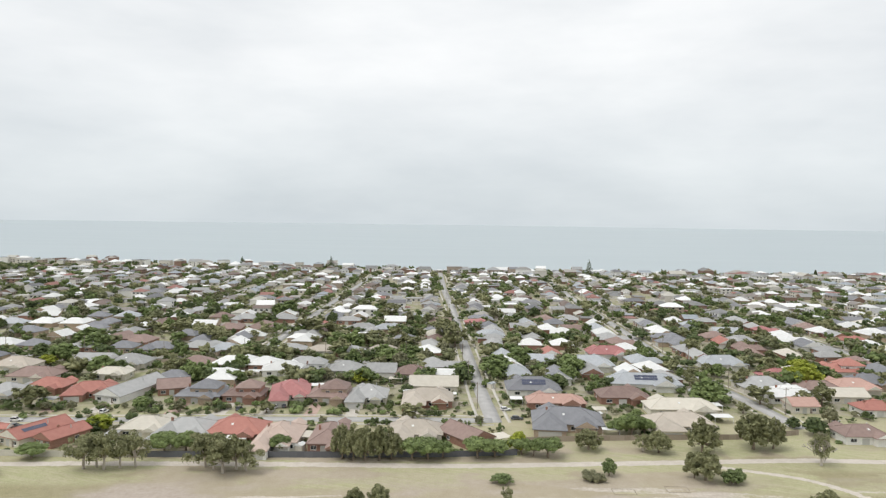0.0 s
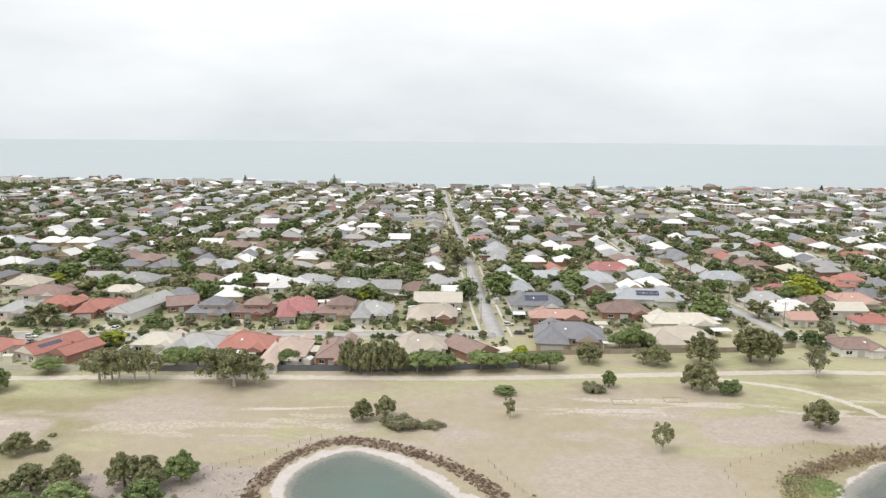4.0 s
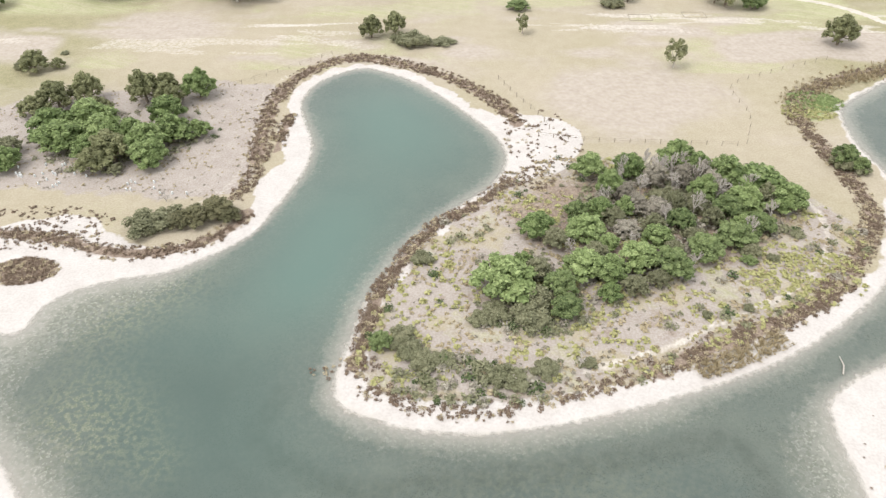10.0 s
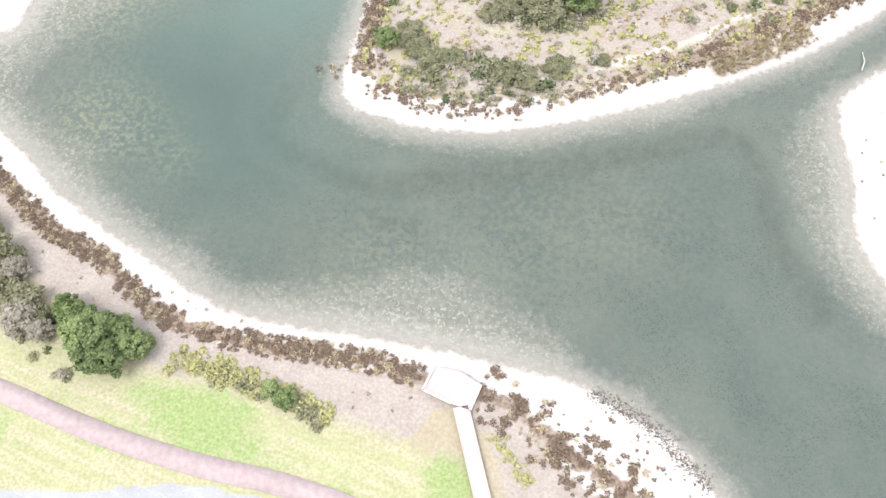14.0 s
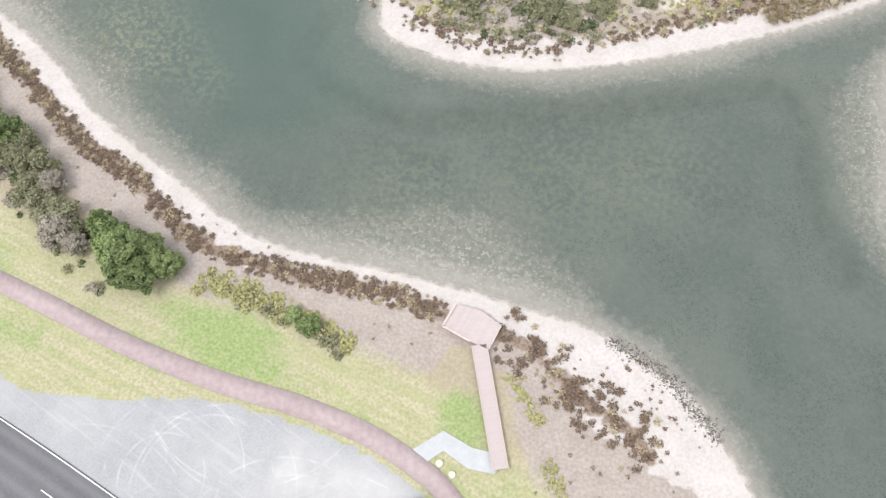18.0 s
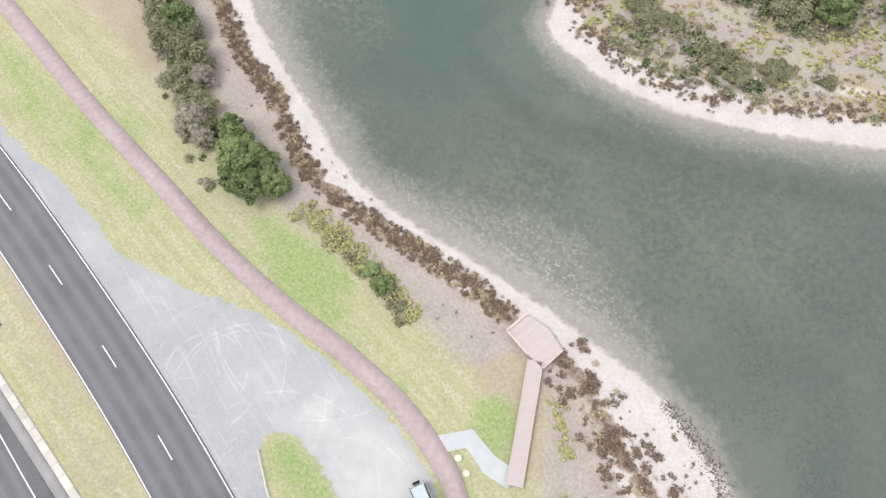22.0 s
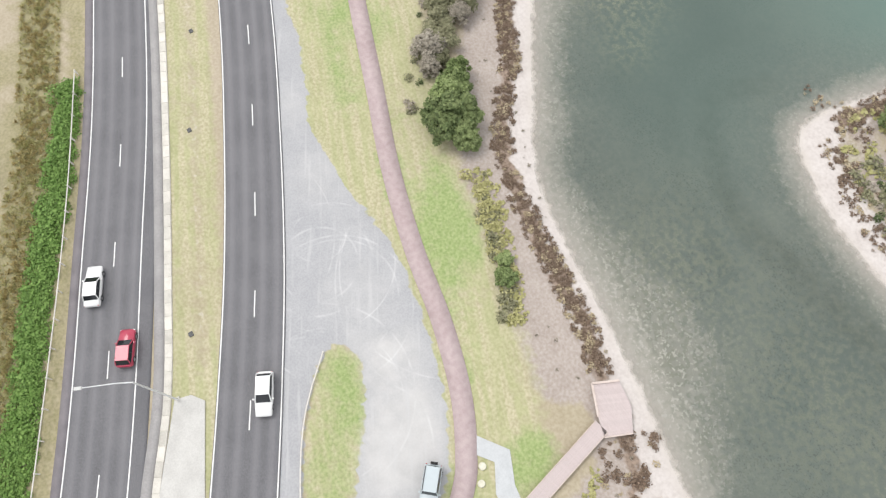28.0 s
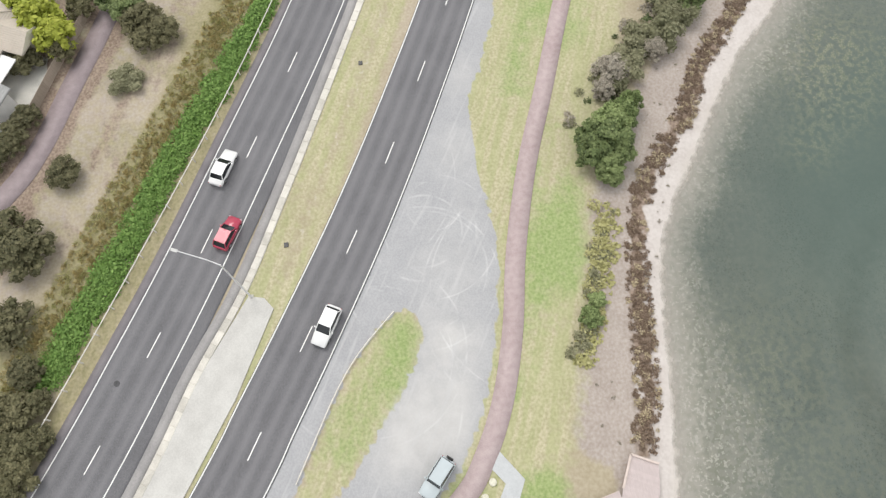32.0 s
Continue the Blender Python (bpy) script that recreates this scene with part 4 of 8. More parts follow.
class Kind:
    """One kind of plant in a few shapes; set() stands a copy at a place."""

    def __init__(self, name, label, category, form, leaf_mat, bark=BARK, shapes=2, count=900, leaf=0.11, core=0.78, group="", grow=1.25):
        self.args = (name, label, category, form, leaf_mat, bark)
        self.n, self.count, self.leaf, self.core, self.group, self.grow = shapes, count, leaf, core, group, grow
        self.made, self.used = [], 0

    def set(self, x, y, radius, height, z=0.0, turn=None):
        i, radius, height = self.used % self.n, radius * self.grow, height * (self.grow + 1) / 2
        turn = self.used * 137.5 if turn is None else turn
        m = pose(x, y, z - 0.05, 0, 0, turn) @ Matrix.Diagonal((radius, radius, height / 2, 1))
        if len(self.made) <= i:
            self.made.append(plant(*self.args, 11 + i * 7 + len(self.args[1]), self.count, self.leaf, self.core))
            ob = self.made[i]
            if self.group:
                tagged(ob, group=self.group)
            ob.matrix_basis = m
        else:
            src = self.made[i]
            keep = src.matrix_basis.copy()
            src.matrix_basis = Matrix.Identity(4)
            ob = copy_thing(src, m)
            src.matrix_basis = keep
        self.used += 1
        return ob


WATTLE = Kind("coastal_tree", "dense bright green coastal tree in the wetland scrub", "tree", "round", BRIGHT, shapes=4, count=3000, leaf=0.06, group="wetland scrub")
DARK = Kind("coastal_bush", "dense dark green bush on the wetland bank", "bush", "round", leafy("bank_green_leaves", (0.045, 0.068, 0.024), (0.142, 0.192, 0.07), (0.315, 0.375, 0.16)), shapes=3, count=2600, leaf=0.06, group="wetland scrub")
BROWNY = Kind("dry_bush", "dry grey-brown bush among green scrub", "bush", "round", DRY, shapes=3, count=2400, leaf=0.055, core=0.62, group="wetland scrub")
OLIVE = Kind("wetland_shrub", "olive grey-green wetland shrub with loose branches", "shrub", "low", GREYGREEN, shapes=3, count=2000, leaf=0.06, core=0.7, group="wetland scrub")
EUCALYPT = Kind("gum_tree", "olive gum tree with an open crown and pale trunk", "tree", "open", GUM, PALE_BARK, shapes=4, count=1900, leaf=0.055, core=0.5, group="park trees")
PARKY = Kind("park_tree", "tall olive-brown park tree with a full crown", "tree", "round", GUM, shapes=3, count=2200, leaf=0.06, core=0.7, group="park trees")
MIDGREEN = leafy("mid_green_leaves", (0.045, 0.07, 0.022), (0.135, 0.185, 0.062), (0.29, 0.355, 0.135))
GROVE = Kind("fence_tree", "spreading olive-green tree along back fences", "tree", "umbrella", MIDGREEN, shapes=3, count=1900, leaf=0.065, group="park trees")
LIMETREE = Kind("lime_tree", "yellow-green leafy garden tree", "tree", "round", LIME, shapes=2, count=900, leaf=0.1, group="garden trees")
GARDEN = Kind("garden_tree", "dense mid-green garden tree beside houses", "tree", "round", MIDGREEN, grow=1.05, shapes=4, count=640, leaf=0.12, group="garden trees")
GARDEN_B = Kind("garden_tree", "dark green garden tree beside houses", "tree", "round", DEEP, grow=1.05, shapes=3, count=640, leaf=0.12, group="garden trees")
SHRUB = Kind("garden_shrub", "clipped green garden shrub beside a driveway", "shrub", "low", DEEP, shapes=3, count=260, leaf=0.15, group="garden shrubs")
SHRUB_B = Kind("garden_shrub", "bright green garden shrub in a front yard", "shrub", "low", BRIGHT, shapes=2, count=260, leaf=0.15, group="garden shrubs")
STREET = Kind("street_tree", "olive-green street tree with an open crown", "tree", "open", GUM, grow=1.1, shapes=4, count=560, leaf=0.12, core=0.7, group="street trees")

DUSK = Kind("roadside_bush", "dark olive-brown bush on mulched ground", "bush", "round", leafy("dusky_olive_leaves", (0.05, 0.052, 0.025), (0.125, 0.122, 0.06), (0.25, 0.228, 0.125)), shapes=3, count=2600, leaf=0.055, core=0.7, group="roadside bushes")
# the scrub on the headland
for x, y, r, h in ((25, 107, 2.6, 4.5), (32, 107, 2.6, 4.8), (41.5, 110.5, 3, 5), (44.5, 107, 2.4, 5), (49.5, 105.8, 3, 5), (54, 102, 4.2, 5.5), (50, 96.5, 3, 4.8), (57.5, 97.5, 3.2, 4.8),
                   (28, 101.5, 2.2, 4.5), (25, 94.9, 2, 3.6), (13.8, 89.8, 2.7, 3.6), (21.8, 89, 3, 4), (7.8, 76, 4.1, 5.2), (20.5, 80, 3, 4.2), (24, 79, 2.6, 4), (29, 82, 2.8, 4)):
    WATTLE.set(x, y, r, h)
for x, y, r, h in ((34, 80.5, 2.8, 4.2), (16, 75.5, 2.4, 3.8), (16.6, 71.2, 2.1, 3.2), (46, 88, 2.8, 3.6), (51, 91, 2.4, 3.2), (40, 84.5, 2.6, 3.8), (21, 94.6, 1.8, 3), (47, 95, 2.6, 4), (38, 92, 2.2, 3.4), (73.6, 111.6, 2.3, 4.2), (75.6, 109.4, 1.6, 3)):
    DARK.set(x, y, r, h)
for x, y, r, h in ((36.6, 98.2, 2.2, 4.2), (42, 97, 2, 3.8), (39.6, 88.5, 1.8, 3)):
    OLIVE.set(x, y, r, h)
for x, y, r, h in ((48, 91, 1.6, 3.2), (25, 86, 1.6, 3), (23.4, 74.4, 1.6, 2.6), (29.4, 95.4, 1.6, 3.6), (11, 80.6, 1.6, 3.4)):
    WATTLE.set(x, y, r, h)
WATTLE.set(33, 87.5, 2.2, 3.6)
WATTLE.set(44, 100, 2.4, 4.6)
for x, y, r, h in ((36, 103.7, 2, 4.6), (40.8, 103.6, 2, 5), (44.6, 105, 1.8, 4.6), (30, 99, 1.8, 3.8), (31.4, 96, 2, 3.6), (45.5, 101.6, 2.2, 4.4),
                   (34.6, 95, 2.4, 3.2), (28.6, 90, 2.2, 2.4)):
    BROWNY.set(x, y, r, h)
DARK.set(-9.8, 64.3, 1.5, 2.4)
DARK.set(46.8, 83, 1.1, 1.4)
for x, y, r, h in ((-4.6, 82.6, 1.7, 1.6), (-6, 63.4, 2, 2), (-3.6, 61.4, 2, 1.8), (-6.8, 66.6, 1.6, 1.8), (-1, 61.8, 1.5, 1.4), (6.2, 59.2, 1.9, 1.6), (8.6, 58.4, 1.7, 1.5), (12.8, 60.4, 1.7, 1.4), (3.8, 69.4, 1.5, 1.5), (11, 69.5, 2.6, 3),
                   (6.5, 71, 2, 2), (12.5, 73, 2.2, 3.4), (18.5, 61.5, 1.1, 1.1), (51, 84, 0.9, 1.1), (43.5, 72.5, 0.8, 1), (37, 71, 0.8, 0.9), (57, 90, 1.1, 1)):
    OLIVE.set(x, y, r, h)
# the scrub across the inlet
for x, y, r, h in ((-80, 119, 3.6, 4.6), (-73, 122, 3.8, 4.8), (-76.5, 115, 3.6, 4.4), (-69, 116.5, 3.2, 4.2), (-59, 113.5, 3.6, 4.6), (-55.6, 118, 3, 4.2), (-59, 125.5, 2.8, 4.6), (-55.4, 136.5, 2.9, 4.6), (-57, 109.5, 2.8, 3.6), (-51, 120, 2, 2.6), (-84, 107.5, 2.6, 3.4), (-66.5, 114.5, 2.6, 3.8), (-63, 117, 2.6, 4), (-70, 112, 2.4, 3.2)):
    WATTLE.set(x, y, r * 1.1, h * 1.3)
for x, y, r, h in ((-64.6, 110.4, 3.4, 4.6), (-67, 107.2, 2.6, 3.2), (-60.5, 131.5, 2.6, 4)):
    PARKY.set(x, y, r * 1.05, h * 1.4)
for x, y, r, h in ((-84.5, 131.5, 3, 4.4), (-79, 134.5, 2.6, 4.6), (-66.5, 134, 3, 5.2), (-62.4, 136, 2.4, 4.4), (-88, 128, 2.4, 3), (-73.5, 127, 2.2, 3.4)):
    PARKY.set(x, y, r * 1.1, h * 1.35)
for x, y, r, h in ((-51, 90, 3.4, 3.4), (-48, 92.5, 2.4, 2.8)):
    OLIVE.set(x, y, r, h)
for x, y, r, h in ((-43.5, 92, 2.5, 3), (-40.2, 94, 2.7, 3.1), (-46, 91.2, 2.1, 2.4), (-38, 92.8, 1.8, 2)):
    DUSK.set(x, y, r, h)
# trees and bushes in the open park
for x, y, r, h in ((95.4, 166.5, 3.7, 7.4), (-97.9, 148.6, 2.9, 4.6), (-21.1, 169, 2.6, 5.4), (-15.3, 171, 2.6, 5.8), (-93, 150, 1.5, 2.4)):
    PARKY.set(x, y, r, h)
for x, y, r, h in ((51.3, 152.6, 2.3, 6.6), (17.3, 172, 1.8, 5)):
    EUCALYPT.set(x, y, r, h)
for x, y, r, h in ((17.3, 188.5, 2.8, 2.4), (48.6, 195, 2.1, 4.8), (81.6, 190, 2.6, 4), (84, 191.5, 2, 3.6), (-128.2, 187.6, 4.2, 6.6)):
    DARK.set(x, y, r, h)
for x, y, r, h in ((75.2, 192.4, 4.0, 8.6), (72.6, 194, 2.6, 7.6)):
    PARKY.set(x, y, r, h)
for x, y, r, h in ((42.4, 191.4, 2.6, 3.6), (45, 190.5, 1.8, 3), (-9.6, 164.6, 3.6, 3.8), (-13, 165.5, 2.6, 3.2), (-3, 165.6, 2.8, 1.5), (73.4, 111.2, 2.3, 3.6), (76, 108.8, 1.5, 2.2), (-130, 180, 2, 1.4), (-95, 158, 1, 0.8), (-101, 149, 1.4, 3)):
    OLIVE.set(x, y, r, h)
# trees along the back fences
for x, y, r, h in ((-102, 195, 3.8, 10), (-96, 194.6, 3.4, 10.6), (-88, 197, 3.2, 9.4), (-61.5, 193, 4.4, 10.4), (-68, 198, 4.2, 10), (-55.5, 195, 3.4, 8), (64.5, 217, 2.2, 5), (-99, 196.5, 3, 9.5), (-92, 196, 3, 9.4), (-65, 195.5, 3.4, 9.8), (-58.5, 196, 3, 9)):
    EUCALYPT.set(x, y, r * 1.2, h)
for x, y, r, h in ((-29.5, 206, 3.4, 9.8), (-26, 204.8, 3.2, 10.2), (-22.5, 204.6, 3.2, 10.4), (-18.1, 204.8, 3.2, 10), (-14.6, 206, 3, 9), (47.4, 217.6, 4, 6.6), (69.1, 215.4, 3.8, 6.6), (83.5, 217, 4.6, 10), (101.1, 220, 5.4, 12), (108, 221, 3.6, 9.4)):
    PARKY.set(x, y, r, h)
for x, y, r, h in ((-84.4, 208.6, 3.4, 6.6), (-78, 209.4, 3.2, 6), (-73, 208.8, 3.4, 6), (-121.6, 203, 3.2, 4.4), (-49.6, 211, 2.6, 5), (-8.4, 206.6, 3.6, 6.4), (-3.6, 206.8, 4, 6.6), (1, 208, 2.6, 5), (11.5, 208.6, 3.8, 6.2), (16.9, 209.2, 3.2, 5.6), (25.4, 212.4, 3.2, 4.6), (33.3, 209.8, 3.6, 6), (29, 211, 2.6, 5), (64.7, 231, 4, 7.4), (69.5, 232, 3, 6), (61, 233, 3, 5.6)):
    GROVE.set(x, y, r * 1.12, h)
LIMETREE.set(24.5, 215, 3.2, 6)
LIMETREE.set(162, 308, 7.4, 12)
EUCALYPT.set(115.2, 205.6, 3.2, 9.6)
# trees on the bank by the shared path
for x, y, r, h in ((-41.2, 24.2, 1.7, 4), (-42.6, 25.6, 1.3, 3.4), (-39.6, 22.4, 2.2, 4.6)):
    WATTLE.set(x, y, r, h)
for x, y, r, h in ((-37.8, 21.6, 2.6, 4.8), (-36.4, 20.2, 2.1, 3.8), (-34.6, 21.4, 1.9, 3.2), (-38.6, 20, 1.7, 3.2), (-36.2, 22.8, 1.7, 3.6), (-33.4, 21.6, 1.1, 2), (-57, 36, 2, 3.4)):
    DARK.set(x, y, r, h)
for x, y, r, h in ((-61, 37.5, 2.6, 3.8), (-58, 33.4, 2.2, 3.2), (-54.8, 34.4, 2.3, 3.8), (-52, 31.4, 2.5, 3.8), (-51.4, 28.4, 2.2, 3.4), (-48.6, 26.6, 2.2, 3.4), (-64, 41, 2.8, 3.8), (-45.6, 24.2, 1.6, 2.8), (-67.6, 42.6, 2.4, 3.6), (-71, 41, 2.6, 3.8), (-69.4, 44.6, 2.2, 3.4), (-60, 35.4, 1.8, 3)):
    OLIVE.set(x, y, r, h)
for x, y, r, h in ((-47.4, 24, 1.9, 3), (-49.8, 30, 1.4, 2.6), (-45, 23, 1.4, 2.4)):
    BROWNY.set(x, y, r, h)
for x, y, r, h in ((-17.6, 16.2, 1.1, 1.5), (-19.4, 17.2, 0.9, 1.2)):
    WATTLE.set(x, y, r, h)
# bushes between the far footpath and the hedge
for x, y, r, h in ((-42, -41.2, 1.9, 2.6), (-32.4, -44.8, 3.1, 4), (-62.8, -33.2, 2.4, 3.6), (-61, -30.2, 2, 2.8), (-60, -32.6, 1.8, 2.6), (-58.5, -47.6, 1.9, 2.6), (-59.4, -42.8, 1.5, 3), (-50.4, -46.6, 1.6, 2.4), (-48.2, -47.8, 1.7, 2.4), (-46.4, -48.6, 1.6, 2.2), (-66, -41, 1.8, 3), (-44.4, -50.4, 1.6, 2.2), (-24, -46, 2.6, 3.4), (-14.4, -44.4, 2.3, 3.2), (-11, -44.8, 2.3, 3.2), (-18.6, -43.4, 1.7, 2.6), (-8.4, -43.6, 2.2, 3), (-11.6, -41.8, 1.6, 2.4), (-15.4, -42, 1.4, 2.2), (-6, -46, 2.4, 3), (-35, -47.6, 2.6, 3.4)):
    DUSK.set(x, y, r, h)
OLIVE.set(-54.4, -34.8, 2.1, 2)
DARK.set(-64.6, -34.8, 2.2, 3.6)
DARK.set(-66.4, -36.8, 1.8, 3.4)
for x, y, r, h in ((-63.6, -45.4, 3, 5), (-61, -43.4, 2.4, 4.4), (-66, -47.5, 2.4, 4.6)):
    LIMETREE.set(x, y, r, h)


def spread(line, half, count, seed, lo=0.3, hi=0.8):
    """Places scattered about a line: x, y, size."""
    rng = np.random.RandomState(seed)
    seg = np.linalg.norm(np.diff(line, axis=0), axis=1)
    s = np.concatenate([[0], np.cumsum(seg)])
    d = rng.rand(count) * s[-1]
    i = np.clip(np.searchsorted(s, d) - 1, 0, len(seg) - 1)
    t = (line[i + 1] - line[i]) / seg[i][:, None]
    p = line[i] + t * (d - s[i])[:, None] + np.stack([-t[:, 1], t[:, 0]], 1) * (np.clip(rng.normal(size=count), -1.6, 1.6) * half)[:, None]
    return np.column_stack([p, lo + (hi - lo) * rng.rand(count) ** 1.5])


def strewn(poly, count, seed, lo, hi, clump=0.5, size=5):
    """Places scattered inside an outline, thicker in some patches."""
    rng = np.random.RandomState(seed)
    a, b = poly.min(0), poly.max(0)
    p = a + (b - a) * rng.rand(count * 4, 2)
    ok = within(p[:, 0], p[:, 1], poly) & (patches(p[:, 0], p[:, 1], size, seed) > clump)
    p = p[ok][:count]
    return np.column_stack([p, lo + (hi - lo) * rng.rand(len(p)) ** 1.6])


def stuff(name, label, category, mat, places, seed, blades=16, leaf=0.4, tall=0.8, upright=False):
    """One object of many small plants, each a tuft of leaves."""
    rng = np.random.RandomState(seed)
    P = np.asarray(places)
    n = len(P) * blades
    own = np.repeat(np.arange(len(P)), blades)
    s = P[own, 2]
    d = rng.normal(size=(n, 3))
    d[:, 2] = abs(d[:, 2]) + (0.8 if upright else 0.1)
    d /= np.linalg.norm(d, axis=1)[:, None]
    c = np.column_stack([P[own, :2], np.full(n, -0.05)]) + d * (s * (0.35 + 0.6 * rng.rand(n)))[:, None] * np.array([1, 1, tall])
    nrm = d * 0.45 + np.array([0, 0, 0.75]) + rng.normal(size=(n, 3)) * 0.4
    nrm /= np.linalg.norm(nrm, axis=1)[:, None]
    u = np.cross(nrm, rng.normal(size=(n, 3)))
    u /= np.linalg.norm(u, axis=1)[:, None]
    if upright:
        u = d + rng.normal(size=(n, 3)) * 0.2
    v = np.cross(nrm, u)
    k = (s * leaf * (0.6 + 0.8 * rng.rand(n)))[:, None]
    w = 0.35 if upright else 0.7
    q = np.stack([c - u * k, c - v * k * w, c + u * k, c + v * k * w], 1).reshape(-1, 3)
    return tagged(new(name, mesh_of(name, q, np.arange(4 * n).reshape(-1, 4), [mat])), label, category, kind="stuff")


salt = np.vstack([spread(B1, 1.3, 1500, 1, 0.22, 0.72), spread(B1B, 0.8, 260, 2, 0.22, 0.72), spread(bend([(-37, 113), (-37.4, 105), (-38.5, 98)]), 1.0, 170, 20, 0.22, 0.7), spread(B2, 0.85, 900, 3, 0.22, 0.68), spread(B2C, 1.15, 1600, 4, 0.2, 0.68), spread(B2D, 1.5, 1100, 5, 0.2, 0.68), spread(B3, 1.1, 600, 6, 0.25, 0.65),
                  spread(B4, 0.75, 1120, 7, 0.25, 0.6), spread(B5, 1.9, 190, 8, 0.25, 0.8), strewn(ROUND * (5.5, 3.2) + (-67, 79), 260, 9, 0.3, 0.7, 0.3), strewn(ROUND * (14, 6) + (-70, 90), 260, 10, 0.25, 0.55, 0.4),
                  strewn(ROUND * (8, 12) + (18, 120), 130, 11, 0.25, 0.65, 0.36), strewn(ROUND * (5, 4) + (14, 106), 90, 12, 0.3, 0.6, 0.4), spread(bend([(-12, 57.5), (-7, 55), (0, 53.4), (8, 53.6)]), 0.9, 110, 13, 0.25, 0.55),
                  spread(bend([(14, 56.2), (20, 57.6), (27, 60)]), 0.6, 60, 14, 0.25, 0.55), spread(bend([(-11.5, 64), (-11, 60), (-7.5, 56.8), (0, 54.8), (9, 55), (18, 57.6), (28, 61.6)]), 1.0, 130, 19, 0.3, 0.7), strewn(ROUND * (4, 2) + (-15.2, 60.2), 22, 15, 0.25, 0.5, 0.3), strewn(ROUND * (12, 12) + (58, 46), 26, 16, 0.15, 0.35, 0.5),
                  strewn(ROUND * (9, 5) + (16, 11), 60, 17, 0.15, 0.35, 0.45)])
keep = patches(salt[:, 0], salt[:, 1], 2.6, 77) > 0.3
salt = salt[keep]
rnd = np.random.RandomState(78).rand(len(salt)) < 0.25
stuff("shore_grass", "dry straw grass among the saltbush", "grass", STRAW, salt[rnd], 79, 34, 0.2)
salt = salt[~rnd]
stuff("saltbush", "low brown saltbush along the sandy shore", "saltbush", SALTBUSH, salt, 21, 40, 0.2)
HEAD = HEADLAND
SAGE = Kind("coastal_tree", "pale sage-green coastal tree in the wetland scrub", "tree", "round", GREYGREEN, shapes=3, count=2400, leaf=0.055, core=0.66, group="wetland scrub")
for x, y, r, h in ((16.5, 86.5, 2, 3.4), (27, 92.5, 1.8, 3.4), (33.5, 90.5, 1.7, 3.6), (38, 96, 1.6, 4.6), (22.6, 83, 1.8, 3.6), (27.5, 76, 1.9, 3), (31.5, 77.6, 1.6, 2.8), (13, 79, 1.9, 3.6), (43.5, 92.5, 1.7, 3.8), (35, 84, 1.7, 3.4), (54, 98.5, 1.6, 4.6), (47.5, 84.5, 1.5, 2.4), (-86, 113, 2.6, 3.4), (-83.5, 123.5, 2.2, 3.6), (-63, 106.5, 1.4, 1.8)):
    SAGE.set(x, y, r, h)
tus = np.vstack([strewn(HEAD, 1300, 31, 0.3, 0.75, 0.5, 7), strewn(ROUND * (10, 7) + (54, 80), 200, 32, 0.35, 0.75, 0.45, 4), spread(bend([(-31, 20.4), (-27, 20), (-23, 18.6), (-18, 16.8), (-12.5, 14.6)]), 0.8, 170, 33, 0.25, 0.6),
                 spread(bend([(3.6, 13), (6, 10.5), (7.5, 8)]), 0.4, 50, 34, 0.2, 0.45), spread(bend([(8.5, 5), (9.5, 1), (11, -4)]), 0.5, 60, 35, 0.2, 0.45), strewn(ROUND * (6, 3.6) + (75, 132), 160, 36, 0.3, 0.6, 0.2)])
stuff("tussock_grass", "yellow-green tussock grass among bare soil", "grass", TUSSOCK, tus, 41, 16, 0.4, 0.75)
stuff("dry_grass", "dry straw grass tufts on bare scrub soil", "grass", STRAW, strewn(SCRUB, 1300, 38, 0.15, 0.45, 0.36, 6), 43, 14, 0.34, 0.6)
stuff("dry_grass", "dry straw grass tufts on headland soil", "grass", STRAW, strewn(HEAD, 1500, 37, 0.25, 0.7, 0.42, 8), 42, 16, 0.36, 0.6)
low = np.vstack([strewn(HEAD, 520, 51, 0.2, 0.5, 0.45, 6), strewn(SCRUB, 420, 52, 0.15, 0.4, 0.5, 6), strewn(BANK, 260, 53, 0.12, 0.3, 0.45, 4)])
stuff("low_scrub", "low grey-brown scrub on bare soil", "scrub", DRY, low, 54, 12, 0.4, 0.6)
reed = np.vstack([spread(bend([(33, 60.6), (40, 63.5), (47, 67)]), 0.9, 260, 61, 0.35, 0.7), spread(B2D, 2.4, 320, 62, 0.4, 0.7), spread(bend([(80, 141), (90, 146.5), (104, 150.5)]), 1.2, 160, 63, 0.4, 0.8)])
under = np.vstack([strewn(ROUND * (19, 11) + (39, 96), 560, 57, 0.5, 1.5, 0.3, 5), strewn(ROUND * (12, 9) + (14, 76), 180, 58, 0.4, 1.1, 0.4, 4), strewn(ROUND * (17, 12) + (-68, 118), 220, 59, 0.4, 1.2, 0.4, 4)])
rs = np.random.RandomState(93)
bushes = np.vstack([strewn(HEAD, 170, 94, 0.5, 1.3, 0.4, 6), strewn(ROUND * (10, 4) + (2, 58.5), 90, 95, 0.6, 1.5, 0.3, 4), spread(bend([(4, 70), (12, 69), (20, 71)]), 1.6, 50, 96, 0.5, 1.2), strewn(ROUND * (16, 9) + (-62, 122), 60, 97, 0.5, 1.2, 0.3, 4), spread(bend([(-62, 38), (-54, 30), (-47, 24), (-40, 19)]), 1.4, 46, 98, 0.4, 1.0)])
bushes = np.vstack([bushes, spread(bend([(-31, 20.2), (-27, 19.6), (-23, 18.2), (-18, 16.4), (-13, 14.4)]), 0.7, 64, 102, 0.5, 1.05)])
pickb = rs.rand(len(bushes))
